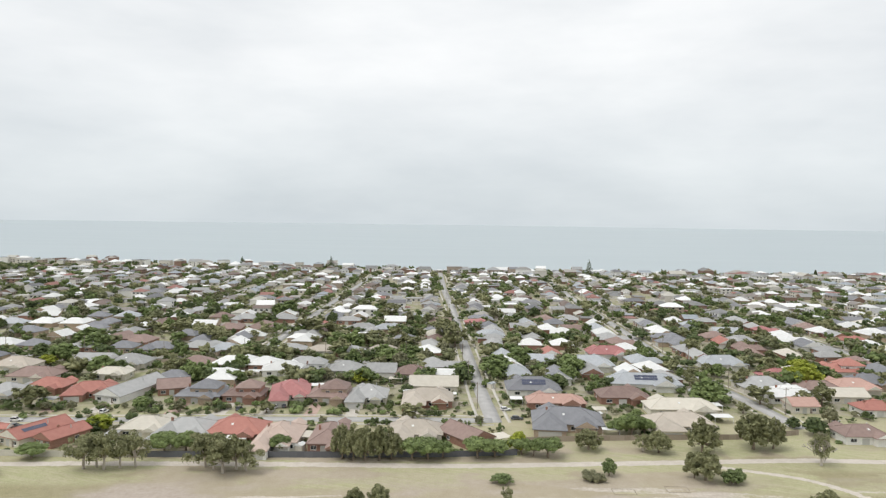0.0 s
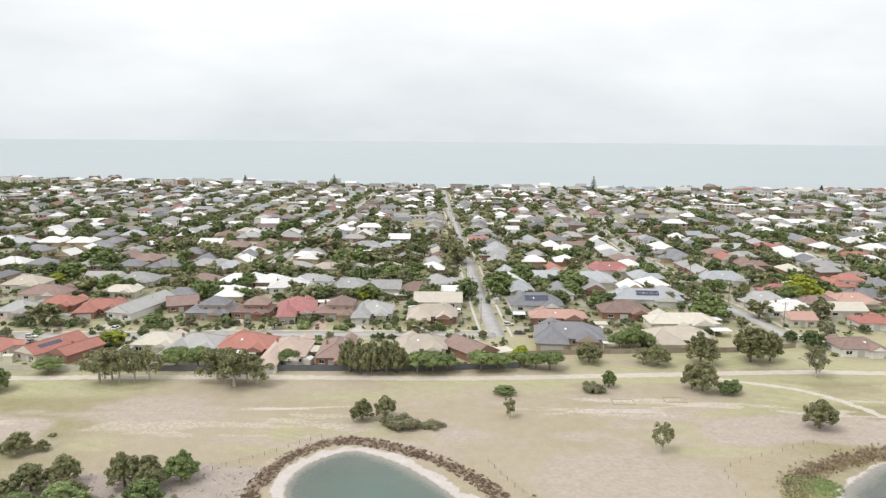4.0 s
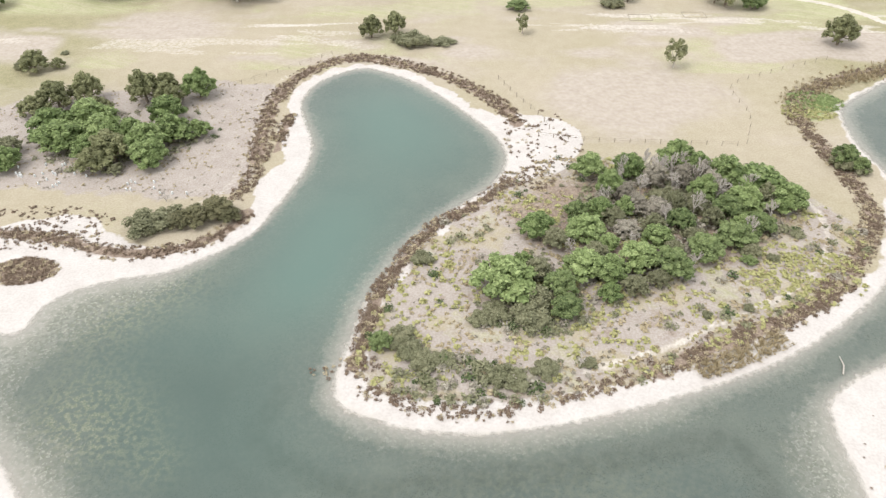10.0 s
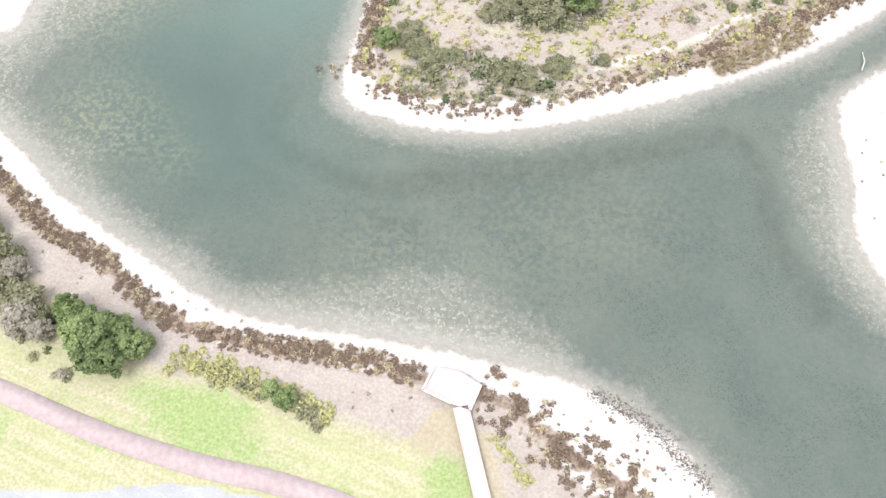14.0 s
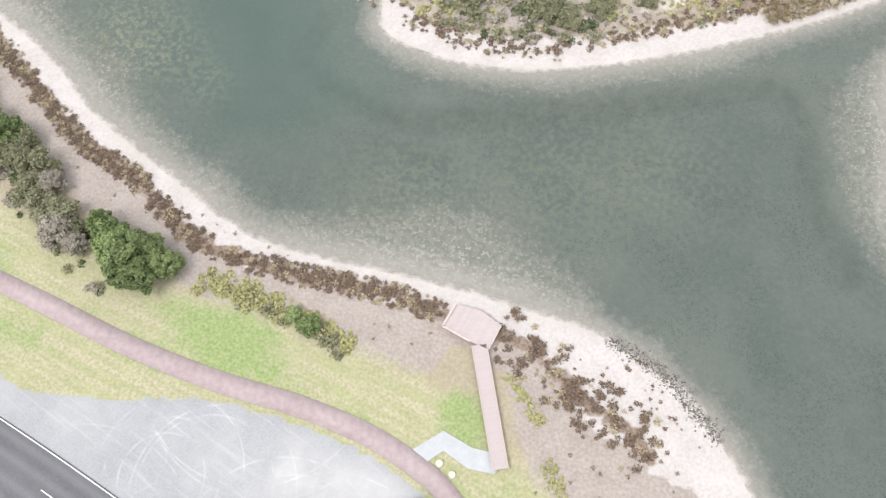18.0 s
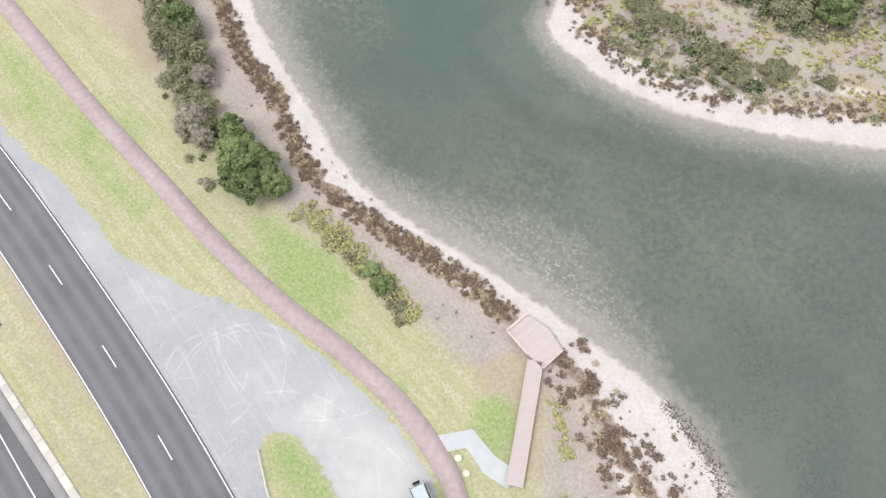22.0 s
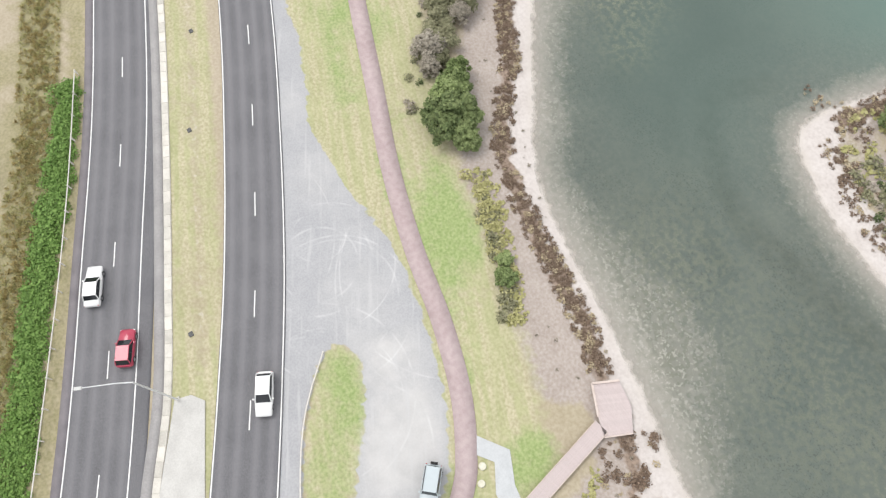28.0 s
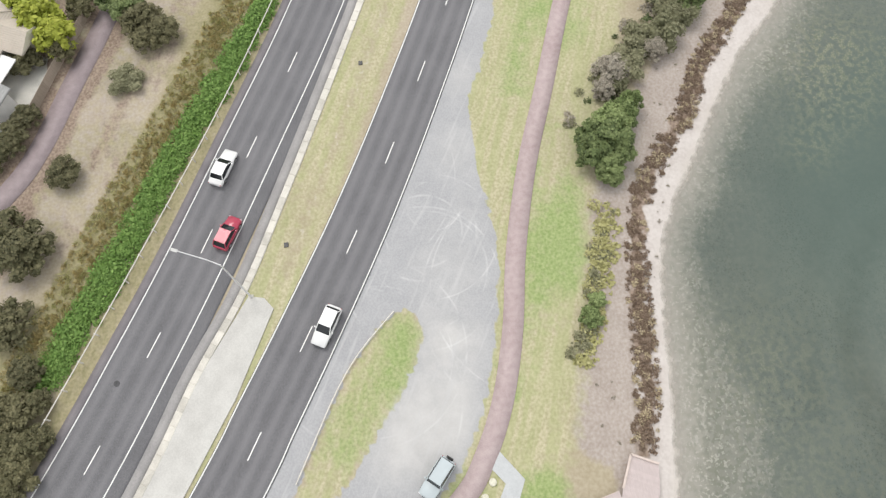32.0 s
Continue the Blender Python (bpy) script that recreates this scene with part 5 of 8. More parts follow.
pickb[-64:] = 0.3 * pickb[-64:] + 2 * (pickb[-64:] > 0.35)
stuff("green_reeds", "bright green low reeds beside the pond", "reeds", BRIGHT, strewn(ROUND * (6.2, 4.6) + (78, 136.6), 420, 103, 0.3, 0.7, 0.2), 104, 22, 0.26, 0.7)
stuff("low_shrub", "low yellow-green shrubs beside grass", "shrubs", TUSSOCK, bushes[pickb >= 2], 98, 70, 0.16, 0.9)
stuff("low_shrub", "low olive shrubs on bare headland soil", "shrubs", GREYGREEN, bushes[pickb < 0.5], 99, 60, 0.17, 0.9)
stuff("low_shrub", "low green shrubs on bare headland soil", "shrubs", DEEP, bushes[(pickb >= 0.5) & (pickb < 0.72)], 100, 60, 0.17, 0.9)
stuff("low_shrub", "low dry brown shrubs on bare headland soil", "shrubs", DRY, bushes[(pickb >= 0.72) & (pickb < 2)], 101, 60, 0.17, 0.9)
stuff("undergrowth", "grey-brown dry undergrowth beneath wetland trees", "scrub", DRY, under[::2], 55, 26, 0.26, 0.9)
stuff("undergrowth", "olive undergrowth beneath wetland trees", "scrub", GREYGREEN, under[1::2], 56, 26, 0.26, 0.9)
stuff("reeds", "dry straw-coloured reeds at the water's edge", "reeds", STRAW, reed, 64, 14, 0.5, 1.3, True)
GOLDEN = leafy("golden_dry_grass", (0.22, 0.175, 0.065), (0.37, 0.295, 0.12), (0.50, 0.42, 0.2))
weeds = spread(weedy, 1.5, 3400, 71, 0.25, 0.62)
lot = np.random.RandomState(70).rand(len(weeds)) < 0.45
stuff("long_grass", "tall golden dry grass behind the hedge", "grass", GOLDEN, weeds[lot], 72, 34, 0.3, 1.0, True)
stuff("long_grass", "tall yellow-green grass behind the hedge", "grass", TUSSOCK, weeds[~lot], 73, 30, 0.26, 0.9, True)
hedge = np.vstack([spread(HEDGE, 1.0, 1500, 81, 0.5, 1.1), spread(HEDGE, 0.7, 500, 82, 0.9, 1.4)])
thin = patches(hedge[:, 0], hedge[:, 1], 7, 84) + 0.35 * smooth(-66, -52, hedge[:, 0]) > 0.5
hedge = hedge[thin & (hedge[:, 0] < -17)]
stuff("hedge", "bright green creeper hedge along the road fence", "hedge", CREEPER, hedge, 83, 46, 0.135, 0.95)


def bare_tree(x, y, r, h, seed, label="leafless grey tree with fine branches"):
    """A dead tree: a trunk that forks into ever finer limbs."""
    rng3 = np.random.RandomState(seed)
    foot = tagged(new("bare_tree"), label, "tree")
    bm = bmesh.new()

    def grow(p, d, length, width, depth):
        q = p + d * length
        tube(bm, [p, p.lerp(q, 0.5) + Vector(rng3.normal(size=3)) * length * 0.06, q], [width, width * 0.8, width * 0.6], 5 if depth < 2 else 4)
        if depth < 4:
            for i in range(3 if depth else 4):
                v = (d + Vector(rng3.normal(size=3)) * 0.55 + Vector((0, 0, 0.12))).normalized()
                grow(q, v, length * (0.62 + 0.2 * rng3.rand()), width * 0.72, depth + 1)

    grow(Vector((0, 0, -0.1)), Vector((0, 0, 1)), 0.62, 0.075, 0)
    part("trunk", bm, GREYWOOD, foot)
    foot.matrix_basis = pose(x, y, 0, 0, 0, seed * 50) @ Matrix.Diagonal((r, r, h / 2, 1))


GREYWOOD = plain("grey_dead_wood", (0.36, 0.32, 0.28), (0.56, 0.51, 0.46), 3, 0.95)
for i, (x, y, r, h) in enumerate(((36.5, 105.5, 2.2, 5), (40, 106, 2.2, 5.4), (29.5, 103, 1.8, 4.4), (43.5, 103.5, 2, 5), (38.5, 101, 2.2, 4.8), (33, 100.5, 2, 4.4), (48.5, 89.6, 1.8, 3.8), (37.5, 81, 1.5, 3.2), (46, 99, 2, 4.6), (42, 108, 1.8, 5.2), (34.5, 107, 1.8, 5), (31, 105.5, 1.8, 4.8), (51.5, 100, 1.8, 5), (41, 95, 1.8, 4.4), (35.5, 92, 1.6, 4), (26.5, 98, 1.6, 4), (53.5, 93.5, 1.6, 4), (29, 86, 1.4, 3.4), (19, 84.5, 1.4, 3), (17.5, 62, 1.5, 1.6), (-47.6, 25.6, 1.6, 3), (-50.5, 97.5, 1.2, 2.4))):
    bare_tree(x, y, r, h * (1.35 if y > 70 and x > 0 else 1), 3 + i)
bare_tree(114.9, 205.4, 5, 10, 40, "half-bare gum tree beside a dirt track")

# ---- houses ----
def tiles(name, c1, c2, rough=0.75):
    """Roof covering: courses of fine relief, weathered in patches."""
    k = Mat(name, rough)
    at = k.pos(True)
    c = k.mix(0.5, k.ramp(k.noise(at, 0.5, 4), (0.35, c1), (0.65, c2)), k.ramp(k.noise(at, 5, 3), (0.3, c1), (0.7, c2)))
    c = k.mix(0.25, c, k.ramp(k.thing(), (0, tuple(v * 0.6 for v in c1)), (1, tuple(min(1, v * 1.35) for v in c2))))
    w = k.node("ShaderNodeTexWave", Vector=at, Scale=2.6, Distortion=0.3)
    w.bands_direction = "Z"
    k.bump(w.outputs["Fac"], 0.5, 0.05)
    return k.colour(c)


ROOFS = {"white": tiles("white_metal_roof", (0.66, 0.66, 0.64), (0.80, 0.80, 0.78), 0.5), "cream": tiles("cream_metal_roof", (0.52, 0.48, 0.40), (0.64, 0.60, 0.52), 0.6),
         "grey": tiles("grey_tile_roof", (0.31, 0.31, 0.305), (0.44, 0.438, 0.43)), "dark": tiles("charcoal_tile_roof", (0.18, 0.183, 0.198), (0.275, 0.278, 0.295)),
         "blue": tiles("blue_grey_metal_roof", (0.34, 0.36, 0.38), (0.46, 0.48, 0.50), 0.5), "red": tiles("red_tile_roof", (0.36, 0.145, 0.115), (0.46, 0.21, 0.17)),
         "orange": tiles("terracotta_tile_roof", (0.42, 0.255, 0.21), (0.52, 0.34, 0.285)), "brown": tiles("brown_tile_roof", (0.215, 0.145, 0.125), (0.325, 0.235, 0.205)),
         "beige": tiles("beige_tile_roof", (0.42, 0.37, 0.31), (0.54, 0.48, 0.41)), "pink": tiles("pink_beige_tile_roof", (0.50, 0.38, 0.32), (0.62, 0.50, 0.43)),
         "rose": tiles("faded_crimson_roof", (0.38, 0.15, 0.145), (0.50, 0.235, 0.225))}
LOOK = {"white": "white metal", "cream": "cream metal", "grey": "grey tiled", "dark": "charcoal tiled", "blue": "blue-grey metal", "red": "red tiled", "orange": "terracotta tiled", "brown": "brown tiled",
        "beige": "beige tiled", "pink": "pink-beige tiled", "rose": "faded crimson"}
WALLS = {"cream": plain("cream_render", (0.58, 0.54, 0.46), (0.70, 0.66, 0.58), 1.2, 0.9, bump=0.2, vary=0.15), "white": plain("white_render", (0.68, 0.67, 0.64), (0.80, 0.79, 0.76), 1.2, 0.85, bump=0.15),
         "brick": plain("brown_brick", (0.24, 0.13, 0.095), (0.36, 0.21, 0.155), 2.5, 0.9, bump=0.4, vary=0.2), "tan": plain("tan_brick", (0.38, 0.29, 0.21), (0.50, 0.40, 0.31), 2.5, 0.9, bump=0.4, vary=0.15)}
WALL_LOOK = {"cream": "cream rendered walls", "white": "white walls", "brick": "brown brick walls", "tan": "tan brick walls"}
FRAME = plain("white_window_frame", (0.70, 0.70, 0.68), (0.80, 0.80, 0.78), 4, 0.5)
DOOR = plain("painted_door", (0.16, 0.12, 0.10), (0.26, 0.21, 0.18), 3, 0.5, vary=0.3)
SHUTTER = plain("garage_door_metal", (0.42, 0.42, 0.40), (0.58, 0.57, 0.54), 2, 0.5, bump=0.2, stretch=(0.1, 1, 6), vary=0.3)
GLASS = Mat("dark_window_glass", 0.05)
GLASS.set(GLASS.b, "IOR", 1.5)
GLASS = GLASS.colour((0.035, 0.04, 0.045))
SOLAR = Mat("solar_panel_glass", 0.15)
SOLAR = SOLAR.colour(SOLAR.ramp(SOLAR.noise(SOLAR.pos(True), 3), (0.3, (0.05, 0.06, 0.10)), (0.7, (0.09, 0.10, 0.15))))
PLASTIC = plain("grey_painted_metal", (0.45, 0.45, 0.44), (0.6, 0.6, 0.58), 3, 0.5)


def hip(w, d, rise, over, ridge, z):
    """A hipped roof with eaves and thickness; ridge is the ridge's length over the length of the roof (1: a gable)."""
    a, b = w / 2 + over, d / 2 + over
    turn = d > w
    if turn:
        a, b = b, a
    r = a * ridge if ridge >= 1 else max(a - b, 0.4)
    pts = [(-a, -b, z), (a, -b, z), (a, b, z), (-a, b, z), (-r, 0, z + rise), (r, 0, z + rise)]
    if turn:
        pts = [(-y, x, q) for x, y, q in pts]
    bm = bmesh.new()
    top = [bm.verts.new(p) for p in pts]
    bot = [bm.verts.new((p[0], p[1], p[2] - 0.22)) for p in pts[:4]]
    for f in ((0, 1, 5, 4), (1, 2, 5), (2, 3, 4, 5), (3, 0, 4)):
        bm.faces.new([top[i] for i in f])
    for i in range(4):
        bm.faces.new([bot[i], bot[(i + 1) % 4], top[(i + 1) % 4], top[i]])
    bm.faces.new(bot[::-1])
    bmesh.ops.recalc_face_normals(bm, faces=bm.faces)
    return bm, pts


def ridge_cap(pts):
    bm = bmesh.new()
    lines = [(4, 5), (0, 4), (3, 4), (1, 5), (2, 5)]
    for a, b in lines:
        tube(bm, [Vector(pts[a]) + Vector((0, 0, 0.03)), Vector(pts[b]) + Vector((0, 0, 0.03))], [0.1, 0.1], 5)
    return bm


def window(parent, x, y, z, w, h, facing, full):
    """A window with frame, sill and pane, proud of the wall it sits in."""
    m = pose(x, y, z, 0, 0, {"s": 0, "n": 180, "e": 90, "w": -90}[facing])
    bm = bmesh.new()
    t = 0.09
    for q in ((-w / 2, -w / 2 + t, 0, h), (w / 2 - t, w / 2, 0, h), (-w / 2, w / 2, 0, t), (-w / 2, w / 2, h - t, h), (-t / 2, t / 2, 0, h)):
        box(bm, q[0], -0.05, q[2], q[1], 0.06, q[3])
    f = part("window", bm, FRAME, parent, at=m)
    if full:
        part("pane", box(bmesh.new(), -w / 2 + t * 0.8, -0.012, t * 0.8, w / 2 - t * 0.8, 0.03, h - t * 0.8), GLASS, f)
        part("sill", box(bmesh.new(), -w / 2 - 0.08, -0.14, -0.09, w / 2 + 0.08, 0.04, -0.005), FRAME, f)
    else:
        part("pane", box(bmesh.new(), -w / 2 + t * 0.8, -0.012, t * 0.8, w / 2 - t * 0.8, 0.03, h - t * 0.8), GLASS, f)


def house(w, d, roof, wall, style="hip", full=True, label="", rise=0.0):
    """A suburban house, its street front towards -y: walls, roof, ridge, windows, door, garage; style hip, gable, wing or two (storeys)."""
    foot = tagged(new("house"), label or f"single-storey house with {LOOK[roof]} roof and {WALL_LOOK[wall]}" if style != "two" else f"two-storey house with {LOOK[roof]} roof and {WALL_LOOK[wall]}", "house", "suburban houses")
    hw = 2.7
    rise = rise or 0.27 * min(w, d)
    part("wall", box(bmesh.new(), -w / 2, -d / 2, -0.2, w / 2, d / 2, hw, 0.02), WALLS[wall], foot)
    bm, pts = hip(w, d, rise, 0.55, 1.0 if style == "gable" else 0.5, hw + 0.2)
    top = part("roof", bm, ROOFS[roof], foot)
    if style == "gable":
        top.data.materials.append(WALLS[wall])
        top.data.polygons[1].material_index = top.data.polygons[3].material_index = 1
    if full and style != "gable":
        # gabled bays to the street and to the garden
        odd = int(w * 5 + d * 3) % 2 * 2 - 1
        for name, side, bx, bw, out in (("front_gable", -1, 0.24, 0.3, 0.2), ("back_gable", 1, -0.24 * odd, 0.34, 0.24)):
            half = w * bw / 2
            b4, p4 = hip(w * bw, d * 0.9, min(rise * 0.8, 0.3 * w * bw), 0.4, 1.0, hw + 0.18)
            r4 = part(name, b4, ROOFS[roof], foot, at=pose(w * bx, side * d * (0.1 + out), 0))
            r4.data.materials.append(WALLS[wall])
            r4.data.polygons[1].material_index = r4.data.polygons[3].material_index = 1
            y1, y2 = sorted((side * (d / 2 - 0.2), side * d * (0.5 + out)))
            part("bay_wall", box(bmesh.new(), w * bx - half + 0.2, y1, -0.2, w * bx + half - 0.2, y2, hw - 0.012, 0.02), WALLS[wall], foot)
        part("verandah_roof", box(bmesh.new(), -w * 0.2, -1.3, -0.06, w * 0.2, 1.3, 0.06, 0.01), ROOFS["white" if odd > 0 else "cream"], foot, at=pose(w * 0.2 * odd, d / 2 + 1.2, hw - 0.15, -6))
        for px_ in (-0.19, 0.19):
            part("verandah_post", box(bmesh.new(), -0.05, -0.05, -0.1, 0.05, 0.05, hw - 0.25), FRAME, foot, at=pose(w * (0.2 * odd + px_), d / 2 + 2.35, 0))
    if full:
        part("ridge_cap", ridge_cap(pts if style != "gable" else [*pts[:4], pts[4], pts[5]]), ROOFS[roof], foot)
    y0 = -d / 2
    if style == "wing":
        ww, wd = w * 0.45, d * 0.5
        part("wing_wall", box(bmesh.new(), -w / 2, y0 - wd, -0.2, -w / 2 + ww, y0 + 0.3, hw - 0.01, 0.02), WALLS[wall], foot)
        b2, p2 = hip(ww, wd + d * 0.7, rise * 0.72, 0.5, 0.5, hw + 0.19)
        r = part("wing_roof", b2, ROOFS[roof], foot, at=pose(-w / 2 + ww / 2, y0 - wd / 2 + d * 0.35, 0))
        part("garage_door", box(bmesh.new(), -w / 2 + ww * 0.14, y0 - wd - 0.05, 0.02, -w / 2 + ww * 0.86, y0 - wd + 0.02, 2.2), SHUTTER, foot)
        xs = (w * 0.08, w * 0.36)
    else:
        xs = (-w * 0.33, w * 0.3)
        part("garage_door", box(bmesh.new(), -w * 0.14, y0 - 0.05, 0.02, w * 0.02, y0 + 0.02, 2.15), SHUTTER, foot)
    for x in xs:
        window(foot, x, y0, 0.8, min(2.2, w * 0.16), 1.3, "s", full)
    part("door", box(bmesh.new(), w * 0.2 - 0.45, y0 - 0.04, 0.02, w * 0.2 + 0.45, y0 + 0.03, 2.08, 0.01), DOOR, foot)
    window(foot, w * 0.25, d / 2, 0.8, 1.8, 1.2, "n", full)
    if full:
        window(foot, -w * 0.25, d / 2, 0.8, 1.8, 1.2, "n", full)
        window(foot, w / 2, d * 0.15, 0.9, 1.4, 1.1, "e", full)
        window(foot, -w / 2, d * 0.2, 0.9, 1.4, 1.1, "w", full)
        b = bmesh.new()
        tube(b, [(w * 0.2, d * 0.12, hw + 0.2), (w * 0.2, d * 0.12, hw + rise * 0.8 + 0.9)], [0.16, 0.16], 8)
        part("flue", b, PLASTIC, foot)
        if w >= d and style != "gable" and int(w * 3 + d) % 2:
            k = rise / (d / 2 + 0.55)
            for sx in ((-0.06,) if w > 15 else (0.1,)):
                part("skylight", box(bmesh.new(), -0.38, -0.45, 0.0, 0.38, 0.45, 0.12, 0.03), FRAME, foot, at=pose(sx * w, -d * 0.24, hw + 0.2 + (d * 0.26 + 0.55) * k, math.degrees(math.atan(k))))
        if int(w * 7 + d) % 3 == 0:
            part("chimney", box(bmesh.new(), -w * 0.3 - 0.35, -0.3, hw, -w * 0.3 + 0.35, 0.3, hw + rise * 0.75 + 0.9, 0.02), WALLS["brick"], foot)
    if style == "two":
        w2, d2 = w * 0.62, d * 0.72
        part("upper_wall", box(bmesh.new(), -w2 / 2 + w * 0.12, -d2 / 2, 2.8, w2 / 2 + w * 0.12, d2 / 2, 5.4, 0.02), WALLS[wall], foot)
        b3, p3 = hip(w2, d2, rise * 0.8, 0.5, 0.5, 5.6)
        part("upper_roof", b3, ROOFS[roof], foot, at=pose(w * 0.12, 0, 0))
        for x in (-w2 * 0.25 + w * 0.12, w2 * 0.25 + w * 0.12):
            window(foot, x, -d2 / 2, 3.6, 1.6, 1.2, "s", full)
    return foot


def solar(foot, w, d, rise, n, m, x0=0.0):
    """Solar panels in a grid on the front slope, each a part."""
    slope = math.atan2(rise, d / 2 + 0.55)
    for i in range(n):
        for j in range(m):
            part("solar_panel", box(bmesh.new(), -0.48, -0.8, 0.08, 0.48, 0.8, 0.12, 0.01), SOLAR, foot,
                 at=pose(x0 + (i - (n - 1) / 2) * 1.0, -d * 0.26 + j * 1.65 - 0.4, 2.9 + (d / 2 + 0.55 - d * 0.26 + j * 1.65 - 0.4) * rise / (d / 2 + 0.55), math.degrees(slope)))


BUILT = []


def stand(ob, x, y, turn, w, d):
    ob.matrix_basis = pose(x, y, -0.03, 0, 0, turn)
    BUILT.append((x, y, max(w, d) / 2))
    return ob


# the rows of houses nearest the park: x, y, width, depth, turn
ROW = [(-149, 221, 12, 10, 90, "red", "white", "hip"), (-131, 222, 9.5, 19, -24, "red", "cream", "gable"), (-121, 219, 7.5, 14, -24, "red", "brick", "gable"), (-98, 229, 15, 11, 0, "cream", "cream", "hip"),
       (-83.5, 226, 17, 13, 0, "grey", "cream", "wing"), (-67, 227, 18, 13, 0, "red", "brick", "hip"), (-51.5, 221, 13, 17, 0, "pink", "white", "wing"), (-35.6, 221, 11, 19, 0, "brown", "brick", "hip"),
       (-8, 228, 17, 12, 0, "beige", "cream", "wing"), (8.6, 224, 10, 16, 38, "brown", "brick", "gable"), (45, 243, 24, 15, -6, "dark", "tan", "wing"), (84, 241, 22, 12, 0, "beige", "cream", "wing")]
ROW_B = [(-161, 283, 15, 11, 0, "red", "brick", "hip"), (-141, 277, 17, 11, 12, "red", "brick", "wing"), (-110.7, 284, 12, 11, 20, "brown", "brick", "gable"), (-126, 280, 11, 30, -13, "grey", "white", "gable"), (-95, 273, 17, 13, 0, "dark", "tan", "two"),
         (-78, 274, 15, 12, 0, "brown", "brick", "two"), (-61, 279, 15, 17, 10, "rose", "cream", "wing"), (-44, 275, 16, 14, 0, "brown", "pinky", "two"), (-29, 275, 15, 14, 0, "grey", "cream", "wing"),
         (-5, 271, 19, 13, 0, "beige", "brick", "wing"), (-3, 294, 20, 12, 0, "cream", "cream", "gable"), (39, 291, 22, 15, 0, "dark", "white", "hip"), (45, 268, 22, 9, 0, "orange", "brick", "hip"),
         (90, 303, 30, 13, -4, "blue", "white", "hip"), (74, 279, 20, 12, 0, "brown", "brick", "hip"), (92, 262, 26, 11, 0, "cream", "cream", "hip"), (-172, 272, 14, 12, 0, "grey", "cream", "hip")]
ROW_C = [(-74, 321, 18, 12, 10, "white", "white", "hip"), (-59, 321, 12, 12, 0, "grey", "white", "two"), (-44.5, 322, 16, 13, 0, "grey", "cream", "hip"), (-27.5, 319, 12, 13, 90, "grey", "white", "gable"),
         (-13.5, 316, 14, 12, 0, "brown", "tan", "hip"), (-150, 332, 18, 13, 0, "grey", "cream", "hip"), (-168, 334, 16, 12, 0, "grey", "white", "gable"), (-147, 307, 15, 9, 0, "cream", "cream", "hip"),
         (-178, 302, 20, 12, 0, "brown", "cream", "hip"), (-199, 322, 18, 13, 0, "beige", "cream", "hip"), (73, 342, 24, 14, 0, "blue", "white", "hip"), (90, 371, 22, 13, 0, "rose", "white", "hip"),
         (142, 348, 22, 13, 0, "blue", "white", "hip"), (156, 318, 16, 12, 0, "rose", "cream", "hip"), (140, 300, 20, 13, 0, "grey", "cream", "hip"), (145, 285, 18, 12, 0, "white", "white", "hip"),
         (196, 334, 18, 13, 0, "red", "white", "two"), (168, 264, 15, 9, 0, "red", "white", "hip"), (142, 231, 15, 10, 0, "brown", "white", "hip"), (141, 268, 10, 9, 0, "orange", "cream", "gable"), (142, 282, 16, 9, 0, "white", "white", "gable"), (167, 284, 16, 10, 0, "cream", "cream", "gable"), (180, 300, 19, 12, 0, "orange", "cream", "hip"), (192, 309, 18, 12, 0, "dark", "tan", "hip"), (163, 296, 17, 10, 0, "brown", "cream", "hip")]
WALLS["pinky"], WALL_LOOK["pinky"] = WALLS["tan"], WALL_LOOK["tan"]
DRIVE = plain("pale_driveway_concrete", (0.48, 0.44, 0.39), (0.62, 0.58, 0.52), 0.8, 0.9, local=False)
PAVER = plain("pink_brick_paving", (0.42, 0.29, 0.24), (0.54, 0.40, 0.34), 1.0, 0.9, local=False)
for row, y0, side in ((ROW, 246, 1), (ROW_B, 247, -1)):
    for i, (x, y, w, d, *rest) in enumerate(row):
        if x < 20 and abs(y - 248) < 34:
            ya, yb = (y + d / 2 - 1, y0 - 3) if side > 0 else (y0 + 4, y - d / 2 - (d * 0.5 if rest[-1] == "wing" else 0) + 1)
            if yb - ya > 2:
                xx = x - w * 0.27
                tagged(part("driveway", slab([(xx - 2.4, ya), (xx + 2.4, ya), (xx + 2.2, yb), (xx - 2.2, yb)], -0.2, 0.012), PAVER if i % 3 == 1 else DRIVE), "paved driveway between house and street", "driveway", kind="structure")
for row in (ROW, ROW_B, ROW_C):
    for x, y, w, d, turn, roof, wall, style in row:
        h = house(w, d, roof, wall, style, True)
        stand(h, x, y, turn, w, d)
        if (x, y) in ((90, 303), (156, 318), (39, 291)):
            solar(h, w, d, 0.27 * min(w, d), 10 if w > 20 else 6, 2 if w > 20 else 1)

red_long = [h for h in bpy.data.objects if h.name.startswith("house") and abs(h.matrix_basis.translation.x + 131) < 0.1 and abs(h.matrix_basis.translation.y - 222) < 0.1][0]
pitch = math.degrees(math.atan2(0.27 * 9.5, 9.5 / 2 + 0.55))
for i in range(8):
    part("solar_panel", box(bmesh.new(), -0.8, -0.48, 0.06, 0.8, 0.48, 0.1, 0.01), SOLAR, red_long, at=pose(2.2, -6 + i * 1.02, 2.9 + (9.5 / 2 + 0.55 - 2.2) * 0.27 * 9.5 / (9.5 / 2 + 0.55), 0, pitch, 0))

